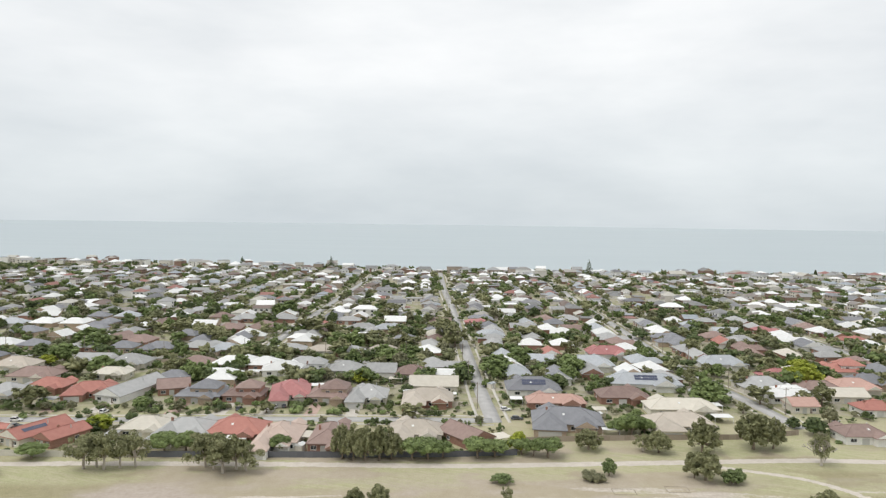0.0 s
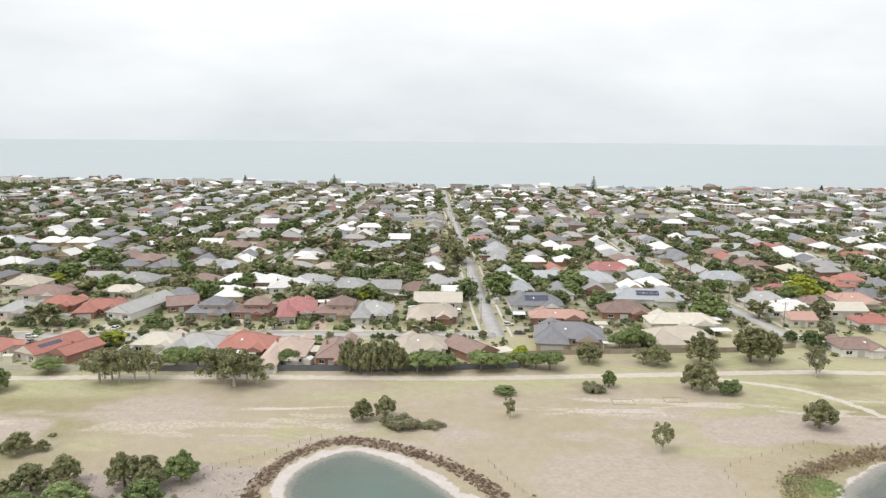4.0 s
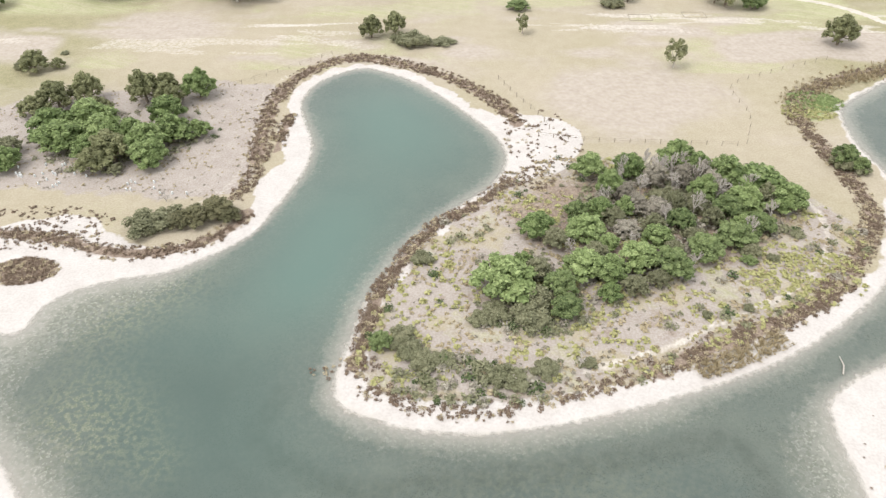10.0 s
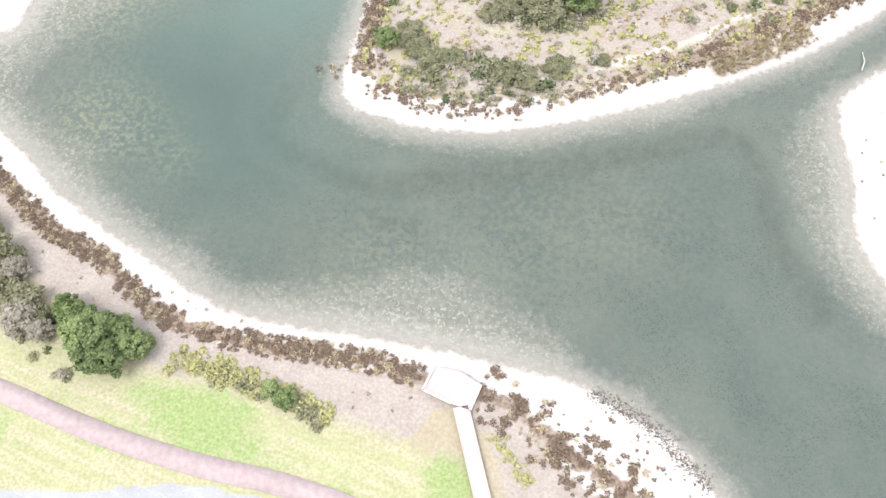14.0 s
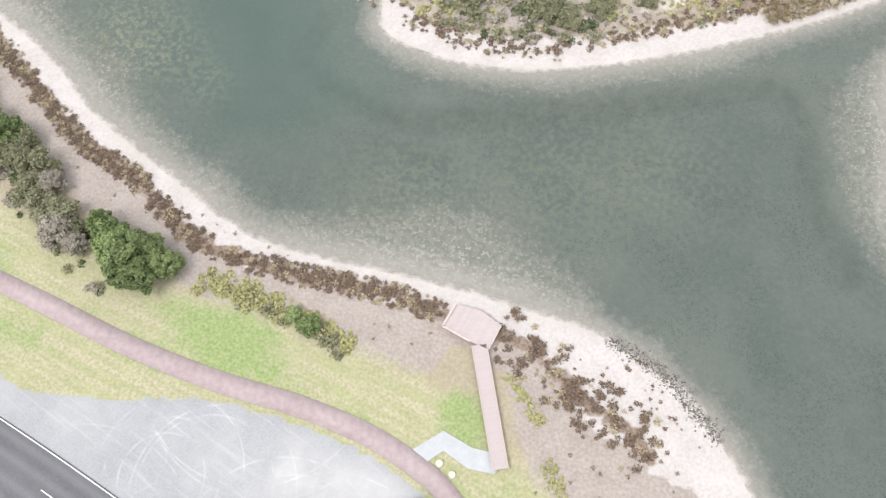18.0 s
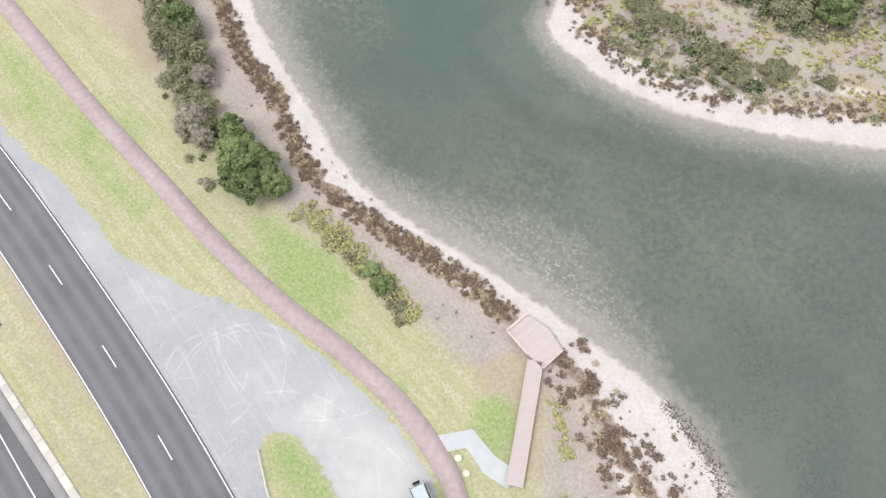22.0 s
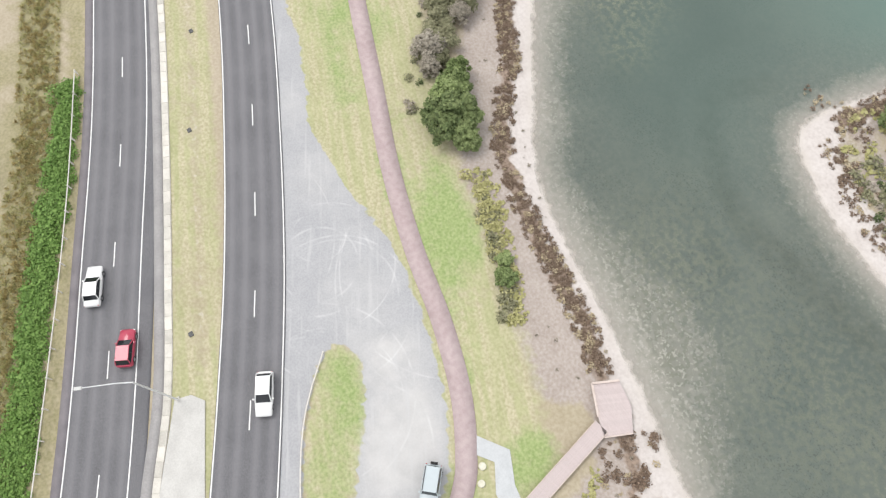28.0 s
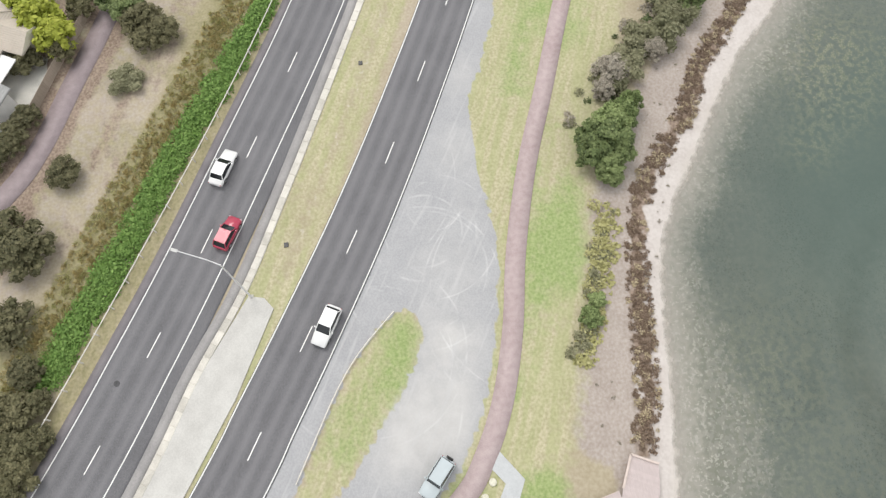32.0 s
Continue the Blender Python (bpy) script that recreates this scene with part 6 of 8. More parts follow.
# ---- streets ----
STREET_ASPHALT = plain("pale_street_asphalt", (0.38, 0.372, 0.36), (0.48, 0.47, 0.455), 0.3, 0.9, bump=0.2, local=False)
FOOTWAY = plain("concrete_footpath", (0.50, 0.47, 0.42), (0.62, 0.59, 0.53), 0.8, 0.9, local=False)
S1 = bend([(19.5, 246), (19, 254.3), (17.4, 285), (15.7, 329.7), (14.1, 380.9), (11, 473.7), (7.9, 601.1), (3.4, 692.8), (0, 840), (-3, 975)])
S2 = bend([(128.4, 243), (127.3, 265.5), (124.7, 293.2), (120.5, 325), (120.2, 376.5), (122.7, 491.7), (124.7, 628.2), (130.3, 790.1), (136, 975)])
S3 = bend([(-230, 240), (-164.2, 241.7), (-123.1, 242.8), (-82.5, 246), (-40.5, 247.3), (-2.6, 248.3), (19, 248.5)])
S4 = bend([(-330, 358), (-239.9, 355), (-144.3, 352), (-86.2, 352), (-26.9, 350), (15, 352)])
LINES = [S1, S2, S3, S4] + [bend([(x0, 380 if x0 < 0 else 225), (x0 + 2, 600), (x0 + 8, 970)]) for x0 in (-520, -415, -310, -205, -98, 232, 340, 450, 560)]
LINES.append(bend([(-420, 470), (-200, 468), (8, 462)]))
for i, s in enumerate(LINES):
    rd = tagged(new("street", mesh_of("street", *ribbon(s, 2.9, -2.9, -0.2, 0.03 + 0.005 * i), [STREET_ASPHALT])), "pale worn suburban street", "street", kind="structure")
    for side in (6.2, -5.0):
        tagged(new("pavement", mesh_of("pavement", *ribbon(s, side, side - 1.2, -0.2, 0.012 + (0.001 if side > 0 else 0.0) + 0.0012 * i), [FOOTWAY])), "concrete footpath along a suburban street", "pavement", kind="structure")

# ---- the suburb behind: lots along the streets ----
rng = np.random.RandomState(5)
PICK = ["white"] * 12 + ["grey"] * 12 + ["cream"] * 2 + ["dark"] * 8 + ["blue"] * 4 + ["brown"] * 3 + ["beige"] * 1 + ["red"] * 1 + ["rose"] * 1
lots = []
for s in LINES:
    for p, t in along(s, 17.5):
        for side in (1, -1):
            n = np.array([-t[1], t[0]]) * side
            q = p + n * (15.5 + 6 * rng.rand()) + t * 5 * rng.rand()
            if abs(q[0]) > 0.66 * q[1] + 45 or q[1] < (300 if -175 < q[0] < 120 else 252) or (q[1] > np.interp(q[0], COAST_X, COAST_Y) - 45):
                continue
            lots.append((q[0], q[1], math.degrees(math.atan2(n[1], n[0])) - 90 + 180 * 0))
back = []
for gx_ in range(-560, 620, 19):
    for gy_ in range(300, 985, 21):
        x, y = gx_ + 12 * rng.rand(), gy_ + 13 * rng.rand()
        if abs(x) < 0.66 * y + 40 and y < np.interp(x, COAST_X, COAST_Y) - 26:
            back.append((x, y, rng.choice([0, 90, 180, 270])))


def clear(x, y, gap):
    return all((x - a) ** 2 + (y - b) ** 2 > gap * gap for a, b, r in BUILT)


allx = []
street_pts = np.vstack([np.array([p for p, t in along(s, 6)]) for s in LINES])
for src, gap in ((lots, 14.5), (back, 15.5)):
    for x, y, turn in src:
        if clear(x, y, gap) and (np.hypot(street_pts[:, 0] - x, street_pts[:, 1] - y).min() > 12):
            BUILT.append((x, y, 8))
            allx.append((x, y, turn + rng.normal() * 5))
allx.sort(key=lambda q: q[1])
TEMPLATES = {}
far = []
for n, (x, y, turn) in enumerate(allx):
    roof = PICK[rng.randint(len(PICK))]
    wall = ("cream", "white", "brick", "tan")[rng.randint(4)]
    style = ("hip", "hip", "wing", "gable")[rng.randint(4)]
    if n < 190:
        key = (roof, style)
        if key not in TEMPLATES:
            w, d = 13 + 4 * rng.rand(), 9.5 + 2.5 * rng.rand()
            TEMPLATES[key] = house(w, d, roof, wall, style, False)
            TEMPLATES[key].matrix_basis = pose(x, y, -0.03, 0, 0, turn)
        else:
            copy_thing(TEMPLATES[key], pose(x, y, -0.03, 0, 0, turn) @ Matrix.Diagonal((0.9 + 0.2 * rng.rand(), 0.9 + 0.2 * rng.rand(), 1, 1)))
    else:
        far.append((x, y, turn, 10 + 9 * rng.rand() ** 1.3, 7.5 + 4.5 * rng.rand(), 2.9 if rng.rand() < 0.8 else 5.6, rng.choice(["hip", "gable", "flat", "wing", "wing"])))
for i in range(170):
    x = -820 + 1500 * rng.rand()
    far.append((x, np.interp(x, COAST_X, COAST_Y) - 34 - 70 * rng.rand(), rng.choice([0, 90]) + rng.normal() * 6, 10 + 12 * rng.rand(), 9 + 6 * rng.rand(), rng.choice([3.0, 5.8, 6.4, 8.8]), rng.choice(["flat", "gable", "hip"])))


def far_mesh(rows):
    """Houses of the far blocks, joined: walls, windows and hipped, gabled or flat roofs with wings, each of its own tone."""
    vs, fs, ms = [], [], []
    rr = np.random.RandomState(12)

    def add(place, pts, faces, m):
        x, y, c, sn = place
        base = len(vs)
        vs.extend((x + p[0] * c - p[1] * sn, y + p[0] * sn + p[1] * c, p[2]) for p in pts)
        fs.extend(tuple(i + base for i in f) for f in faces)
        ms.extend([m] * len(faces))

    def block(place, cx, cy, a, b, h, form):
        add(place, [(cx + p * a, cy + q * b, z) for z in (-0.2, h) for p, q in ((-1, -1), (1, -1), (1, 1), (-1, 1))], [(0, 1, 5, 4), (1, 2, 6, 5), (2, 3, 7, 6), (3, 0, 4, 7)], 0)
        o, rise = 0.5, min(a, b) * (0.42 + 0.16 * rr.rand())
        if form == "flat":
            add(place, [(cx + p * (a + 0.25), cy + q * (b + 0.25), z) for z in (h, h + 0.3) for p, q in ((-1, -1), (1, -1), (1, 1), (-1, 1))], [(0, 1, 5, 4), (1, 2, 6, 5), (2, 3, 7, 6), (3, 0, 4, 7), (4, 5, 6, 7)], 1)
            return
        if a >= b:
            r = a + o if form == "gable" else max(a - b, 0.4)
            ends = [(-r, 0), (r, 0)]
        else:
            r = b + o if form == "gable" else max(b - a, 0.4)
            ends = [(0, -r), (0, r)]
        pts = [(cx + p * (a + o), cy + q * (b + o), h) for p, q in ((-1, -1), (1, -1), (1, 1), (-1, 1))] + [(cx + p, cy + q, h + rise) for p, q in ends]
        faces = [(0, 1, 5, 4), (2, 3, 4, 5), (1, 2, 5), (3, 0, 4)] if a >= b else [(1, 2, 5, 4), (3, 0, 4, 5), (0, 1, 4), (2, 3, 5)]
        if form == "gable":
            add(place, pts, faces[:2], 1)
            add(place, pts, faces[2:], 0)
        else:
            add(place, pts, faces, 1)

    for x, y, turn, w, d, h, form in rows:
        place = (x, y, math.cos(radians(turn)), math.sin(radians(turn)))
        a, b = w / 2, d / 2
        block(place, 0, 0, a, b, h, "hip" if form == "wing" else form)
        if form == "wing":
            side = rr.choice([-1, 1])
            block(place, side * a * 0.5, rr.choice([-1, 1]) * (b * 0.9), a * 0.42, b * 0.85, 2.75, rr.choice(["hip", "gable"]))
        if rr.rand() < 0.45:
            block(place, rr.choice([-1, 1]) * (a + 2.2), (rr.rand() - 0.5) * d, 1.9, 2.6 + rr.rand(), 2.3, "flat")
        for sy in (-1, 1):
            for fx in (-0.32, 0.0, 0.3):
                for zz in ([0.8] if h < 4 else [0.8, 3.6]):
                    q = sy * (b + 0.03)
                    add(place, [(fx * w - 0.9, q, zz), (fx * w + 0.9, q, zz), (fx * w + 0.9, q, zz + 1.3), (fx * w - 0.9, q, zz + 1.3)], [(0, 1, 2, 3)], 2)
    me = bpy.data.meshes.new("far_houses")
    me.from_pydata(vs, [], fs)
    me.polygons.foreach_set("material_index", ms)
    return me


def far_roof():
    k = Mat("mixed_roofs", 0.7)
    pal = [(0.80, 0.80, 0.79), (0.25, 0.25, 0.25), (0.50, 0.48, 0.43), (0.29, 0.28, 0.265), (0.33, 0.36, 0.39), (0.20, 0.155, 0.135), (0.37, 0.35, 0.32), (0.78, 0.78, 0.77), (0.32, 0.16, 0.135), (0.34, 0.34, 0.335), (0.22, 0.22, 0.215),
           (0.66, 0.66, 0.65), (0.18, 0.18, 0.19), (0.72, 0.72, 0.71), (0.26, 0.235, 0.215), (0.32, 0.32, 0.315), (0.82, 0.82, 0.81), (0.42, 0.42, 0.42), (0.24, 0.24, 0.25)]
    c = k.ramp(k.island(), *[(i / len(pal), q) for i, q in enumerate(pal)], hard=True)
    return k.colour(k.mix(0.3, c, k.ramp(k.noise(k.pos(), 0.6, 4), (0.3, 0.12), (0.7, 0.6)), "SOFT_LIGHT"))


def far_wall():
    k = Mat("mixed_walls", 0.9)
    pal = [(0.60, 0.57, 0.52), (0.76, 0.75, 0.73), (0.26, 0.17, 0.13), (0.38, 0.32, 0.26), (0.68, 0.66, 0.62)]
    return k.colour(k.ramp(k.island(), *[(i / len(pal), q) for i, q in enumerate(pal)], hard=True))


fm = far_mesh(far)
for m in (far_wall(), far_roof(), GLASS):
    fm.materials.append(m)
tagged(new("far_houses", fm), "many small suburban houses with mixed pale roofs", "houses", kind="stuff")

# ---- garden and street trees ----
GARDEN_C = Kind("garden_tree", "grey-green bushy garden tree beside houses", "tree", "round", GREYGREEN, grow=1.05, shapes=3, count=640, leaf=0.12, group="garden trees")
for x, y, r, h in ((-114.3, 262, 4, 4), (-95.8, 245, 2.4, 2.6), (-121, 322, 5, 6.5), (-112, 303, 4, 5.5), (-90, 303, 4.4, 5.5), (25.8, 321, 7, 8.5), (58, 312, 5.6, 8), (83, 281.5, 3.6, 5), (108, 275, 7, 8.5), (72, 251, 3, 4.5), (-26.6, 352, 6, 7.5), (66.5, 237, 4.4, 6.6), (-128, 290, 2.4, 3), (-74, 300, 3.4, 4), (20, 300, 2.6, 3.6), (-20, 262, 1.8, 2), (-56, 262, 1.8, 3), (-187, 340, 8, 10), (-156.9, 316, 7, 9), (-114.7, 306, 5, 6), (-94, 301, 5, 6), (-106, 306, 5, 6.5), (-113, 259, 4, 4.4), (9.8, 319, 6, 7.5), (26.7, 331, 8, 9), (61.8, 327, 8, 10), (65, 290, 4, 6), (110, 281, 8, 9.5), (177, 322, 7, 8),
                   (-115, 517, 9, 12), (-57, 379, 8, 11), (-49, 384, 7, 11), (-30, 360, 6, 8), (-196, 350, 6, 7), (-35, 309, 4, 5), (-186, 372, 9, 10), (-200, 392, 9, 10), (-100, 362, 6, 7), (-14, 356, 7, 8)):
    GARDEN.set(x, y, r, h)
for x, y, r, h in ((9.1, 306, 5, 7.6), (-14, 285, 3.5, 4.5), (130, 236, 4.4, 6.5), (177, 325, 6, 8), (126, 244, 3, 4), (-103, 305, 4.6, 6), (-38, 262, 1.6, 2), (-34.2, 306, 5, 7), (50, 300, 6, 6.5), (-116.4, 229.5, 4, 4.6), (-205, 352, 6, 7), (-150, 320, 4, 6)):
    GARDEN_B.set(x, y, r, h)
for x, y, r, h in ((-154, 257, 6.5, 9.5), (129, 276, 5.4, 7.5), (-54, 365, 7, 9), (116, 262, 3, 4.5), (112, 300, 3.6, 5.5), (116, 318, 3.6, 6), (132, 300, 3.6, 5), (128, 330, 4, 6), (114, 340, 4, 6), (-10, 249, 5, 5.5), (-65, 255, 3.5, 4), (2, 409, 9, 16), (8, 395, 7, 13), (-82, 427, 10, 12), (-68, 415, 8, 11), (-38, 505, 9, 13), (-40, 396, 8, 10), (54, 421, 8, 9), (-20, 385, 7, 9), (-137, 404, 9, 11), (-128, 395, 7, 9), (-161, 424, 7, 9)):
    STREET.set(x, y, r, h)
n = 0
for i in range(9000):
    y = 250 + 300 * rng.rand() ** 1.2
    x = (rng.rand() * 2 - 1) * (0.66 * y + 30)
    if y < (298 if x < 120 else 250):
        continue
    if clear(x, y, 6.2) and np.hypot(street_pts[:, 0] - x, street_pts[:, 1] - y).min() > 5.5:
        r = 1.2 + 3.9 * rng.rand() ** 2.0
        (GARDEN, GARDEN_C, STREET, GARDEN_B, STREET, GARDEN_C)[rng.randint(6)].set(x, y, r, r * (1.5 + 0.6 * rng.rand()))
        BUILT.append((x, y, 0))
        n += 1
        if n >= 390:
            break
house_xy = np.array([(a, b) for a, b, r in BUILT if r > 0])


pl = []
for i in range(15000):
    y = 300 + 725 * rng.rand()
    x = (rng.rand() * 2 - 1) * (0.66 * y + 40)
    r = 1.3 + 4.6 * rng.rand() ** 2.4
    gap = np.hypot(street_pts[:, 0] - x, street_pts[:, 1] - y).min()
    if y < np.interp(x, COAST_X, COAST_Y) - 20 and np.hypot(house_xy[:, 0] - x, house_xy[:, 1] - y).min() > 5.2 + 0.62 * r and gap > 3.2 and patches(x, y, 42, 44) + 0.4 * rng.rand() + (0.15 if gap < 7 else 0) - (0.08 if y < 480 else 0) > 0.64 and away(np.array([x]), np.array([y]), S1)[0] > (8.5 if y < 400 else 4.4):
        pl.append((x, y, r))
for i in range(650):
    x = -850 + 1650 * rng.rand() if i % 2 else 180 + 620 * rng.rand()
    pl.append((x, np.interp(x, COAST_X, COAST_Y) - 20 - 45 * rng.rand(), 1.8 + 3.0 * rng.rand() ** 1.6))
pl = np.array(pl)


def tree_lumps(name, label, mat, places, seed, forms=6):
    """Many tree crowns in one object: each a clump of leafy lobes over a short trunk."""
    rt = np.random.RandomState(seed)
    shapes = []
    for k in range(forms):
        lobes = [(0, 0, 0.95, 0.5, 0.55)]
        for i in range(11):
            a, r = i * 2.4 + rt.rand(), 0.35 + 0.5 * rt.rand()
            lobes.append((r * math.cos(a), r * math.sin(a), 0.5 + (1.35 - 0.7 * r) * rt.rand(), 0.22 + 0.16 * rt.rand(), 0.2 + 0.16 * rt.rand()))
        shapes.append(leaves(rt, lobes, 120, 0.15, 0.8, 0.35))
    vs, fs, base = [], [], 0
    for i, (x, y, r) in enumerate(places):
        v, f = shapes[i % forms]
        a = rt.rand() * 6.28
        c, sn, tall = math.cos(a), math.sin(a), r * (0.6 + 0.35 * rt.rand())
        vs.append(np.column_stack([x + r * (v[:, 0] * c - v[:, 1] * sn), y + r * (v[:, 0] * sn + v[:, 1] * c), v[:, 2] * tall]))
        fs.append(f + base)
        base += len(v)
    return tagged(new(name, mesh_of(name, np.vstack(vs), np.vstack(fs), [mat])), label, "trees", kind="stuff")


order = np.random.RandomState(3).permutation(len(pl))
cut = np.array_split(order, 5)
tree_lumps("far_trees", "dark green trees among suburban houses", DEEP, pl[cut[0]], 91)
tree_lumps("far_trees", "deep olive trees among suburban houses", leafy("shady_olive_leaves", (0.05, 0.058, 0.027), (0.132, 0.148, 0.07), (0.265, 0.275, 0.145)), pl[cut[1]], 92)
tree_lumps("far_gums", "olive gum trees among suburban houses", GUM, pl[cut[2]], 93)
tree_lumps("far_bushes", "mid-green trees among suburban houses", MIDGREEN, np.vstack([pl[cut[3]], pl[cut[4]]]), 94)
# low hedges and shrubs along fronts and back fences
gs = []
for i in range(2600):
    y = 214 + 250 * rng.rand() ** 1.4
    x = (rng.rand() * 2 - 1) * (0.66 * y + 20)
    if (y < 250 and x > 22) or np.hypot(street_pts[:, 0] - x, street_pts[:, 1] - y).min() < 3.6 or any(abs(x - q[0]) < q[2] / 2 + 0.9 and abs(y - q[1]) < q[3] / 2 + 0.9 for row in (ROW, ROW_B, ROW_C) for q in row):
        continue
    if np.hypot(house_xy[:, 0] - x, house_xy[:, 1] - y).min() > 6.5:
        gs.append((x, y, 0.6 + 1.3 * rng.rand() ** 1.8))
gs = np.array(gs)
tree_lumps("garden_shrubs", "dark green shrubs and hedges in suburban gardens", DEEP, gs[::3], 95)
tree_lumps("garden_shrubs", "green shrubs and hedges in suburban gardens", MIDGREEN, gs[1::3], 96)
tree_lumps("garden_shrubs", "olive shrubs and hedges in suburban gardens", GREYGREEN, gs[2::3], 97)


def pine(x, y, h):
    """A tall conifer in tiers of drooping boughs."""
    rng2 = np.random.RandomState(int(h * 10))
    foot = tagged(new("norfolk_pine"), "tall dark norfolk pine near the beach", "tree", "coast pines")
    bm = bmesh.new()
    tube(bm, [(0, 0, -0.3), (0, 0, h * 0.5), (0, 0, h)], [h * 0.022, h * 0.014, 0.04], 7)
    part("trunk", bm, BARK, foot)
    places = []
    for z in np.linspace(0.16, 0.98, 13):
        r = h * 0.24 * (1 - z) ** 0.8 + 0.2
        for a in np.arange(7) * 0.9 + rng2.rand():
            for s in (0.35, 0.7, 1.0):
                places.append((r * s * math.cos(a), r * s * math.sin(a), h * z + 0.12 * r * s, 0.28 * r + 0.35, 0.22))
    part("crown", mesh_of("crown", *leaves(rng2, places, 1800, 0.55, 0.0, 0.6)), DEEP, foot)
    foot.matrix_basis = pose(x, y, 0)


for x, y, h in ((-159, 985, 21), (196, 920, 24), (-296, 1020, 17), (520, 960, 12)):
    pine(x, y, h)


for x, y, r, h in ((-115.8, 231.5, 4.4, 5), (-34.7, 304, 4.2, 6), (-191, 333, 4, 5), (-152, 322, 3, 3.4)):
    LIMETREE.set(x, y, r, h)


# ---- garden clutter: shrubs, carports, sheds, power poles ----
rg = np.random.RandomState(23)
for i in range(330):
    row = (ROW, ROW_B, ROW_B, ROW_C)[i % 4]
    x, y, w, d, *rest = row[rg.randint(len(row))]
    side = rg.choice([-1, 1])
    if rg.rand() < 0.6:
        px_, py_ = x + (rg.rand() - 0.5) * w * 1.3, y + side * (d / 2 + 1.6 + 4.5 * rg.rand())
    else:
        px_, py_ = x + side * (w / 2 + 1.4 + rg.rand()), y + (rg.rand() - 0.5) * d * 1.4
    if np.hypot(street_pts[:, 0] - px_, street_pts[:, 1] - py_).min() < 5 or py_ < 209 or any(abs(px_ - a[0]) < a[2] / 2 + 0.6 and abs(py_ - a[1]) < a[3] / 2 + 0.6 for q in (ROW, ROW_B, ROW_C) for a in q):
        continue
    r = 0.7 + 0.9 * rg.rand()
    (SHRUB, SHRUB, SHRUB_B)[i % 3].set(px_, py_, r, r * (1.3 + 0.8 * rg.rand()))
for i in range(64):
    px_, py_ = -170 + 186 * rg.rand(), (254 if i % 3 else 240) + 5 * rg.rand()
    if not any(abs(px_ - a[0]) < a[2] / 2 + 1 and abs(py_ - a[1]) < a[3] / 2 + 1.4 + (a[3] * 0.5 if a[7] == "wing" else 0) for q in (ROW, ROW_B) for a in q):
        r = 0.9 + 1.5 * rg.rand() ** 2
        (SHRUB, SHRUB_B, SHRUB, GARDEN_C)[i % 4].set(px_, py_, r, r * (1.4 + 0.6 * rg.rand()))


def carport(x, y, w, d, turn, roof, h=2.4):
    """An open shelter: a flat metal roof on posts."""
    foot = tagged(new("carport"), f"flat {LOOK[roof]} carport roof on posts beside a house", "carport", "carports")
    part("roof", box(bmesh.new(), -w / 2, -d / 2, h, w / 2, d / 2, h + 0.12, 0.02), ROOFS[roof], foot)
    for a in (-1, 1):
        for b in (-1, 1):
            part("post", box(bmesh.new(), a * (w / 2 - 0.2) - 0.05, b * (d / 2 - 0.2) - 0.05, -0.1, a * (w / 2 - 0.2) + 0.05, b * (d / 2 - 0.2) + 0.05, h + 0.01), FRAME, foot)
    foot.matrix_basis = pose(x, y, 0, 0, 0, turn)


for x, y, w, d, q, roof in ((-65, 217.8, 7, 4, 0, "white"), (19.5, 223, 6, 6, 25, "cream"), (-43, 222, 4, 7, 0, "cream"), (-52, 290, 7, 5, 10, "white"), (-35, 265, 4, 6, 0, "white"), (58, 232.5, 6, 4, -6, "white"), (-106, 221, 4, 7, 0, "grey"),
                            (4, 278, 5, 4, 0, "white"), (106, 266, 6, 5, 0, "white"), (60, 258, 5, 5, 0, "cream"), (-86, 315, 6, 5, 0, "white"), (-20, 304, 6, 4, 0, "cream"), (103, 250, 7, 5, 0, "white"), (-150, 262, 6, 5, 0, "grey"), (30, 272, 5, 5, 0, "white"), (152, 306, 7, 5, 0, "white")):
    carport(x, y, w, d, q, roof)


def shed(x, y, turn, roof):
    foot = tagged(new("garden_shed"), f"small garden shed with {LOOK[roof]} roof", "shed", "garden sheds")
    part("wall", box(bmesh.new(), -1.5, -1.2, -0.1, 1.5, 1.2, 2.0, 0.01), WALLS["cream"], foot)
    bm, pts = hip(3, 2.4, 0.5, 0.12, 1.0, 2.2)
    part("roof", bm, ROOFS[roof], foot)
    part("door", box(bmesh.new(), -0.45, -1.23, 0.0, 0.45, -1.17, 1.9), SHUTTER, foot)
    foot.matrix_basis = pose(x, y, 0, 0, 0, turn)


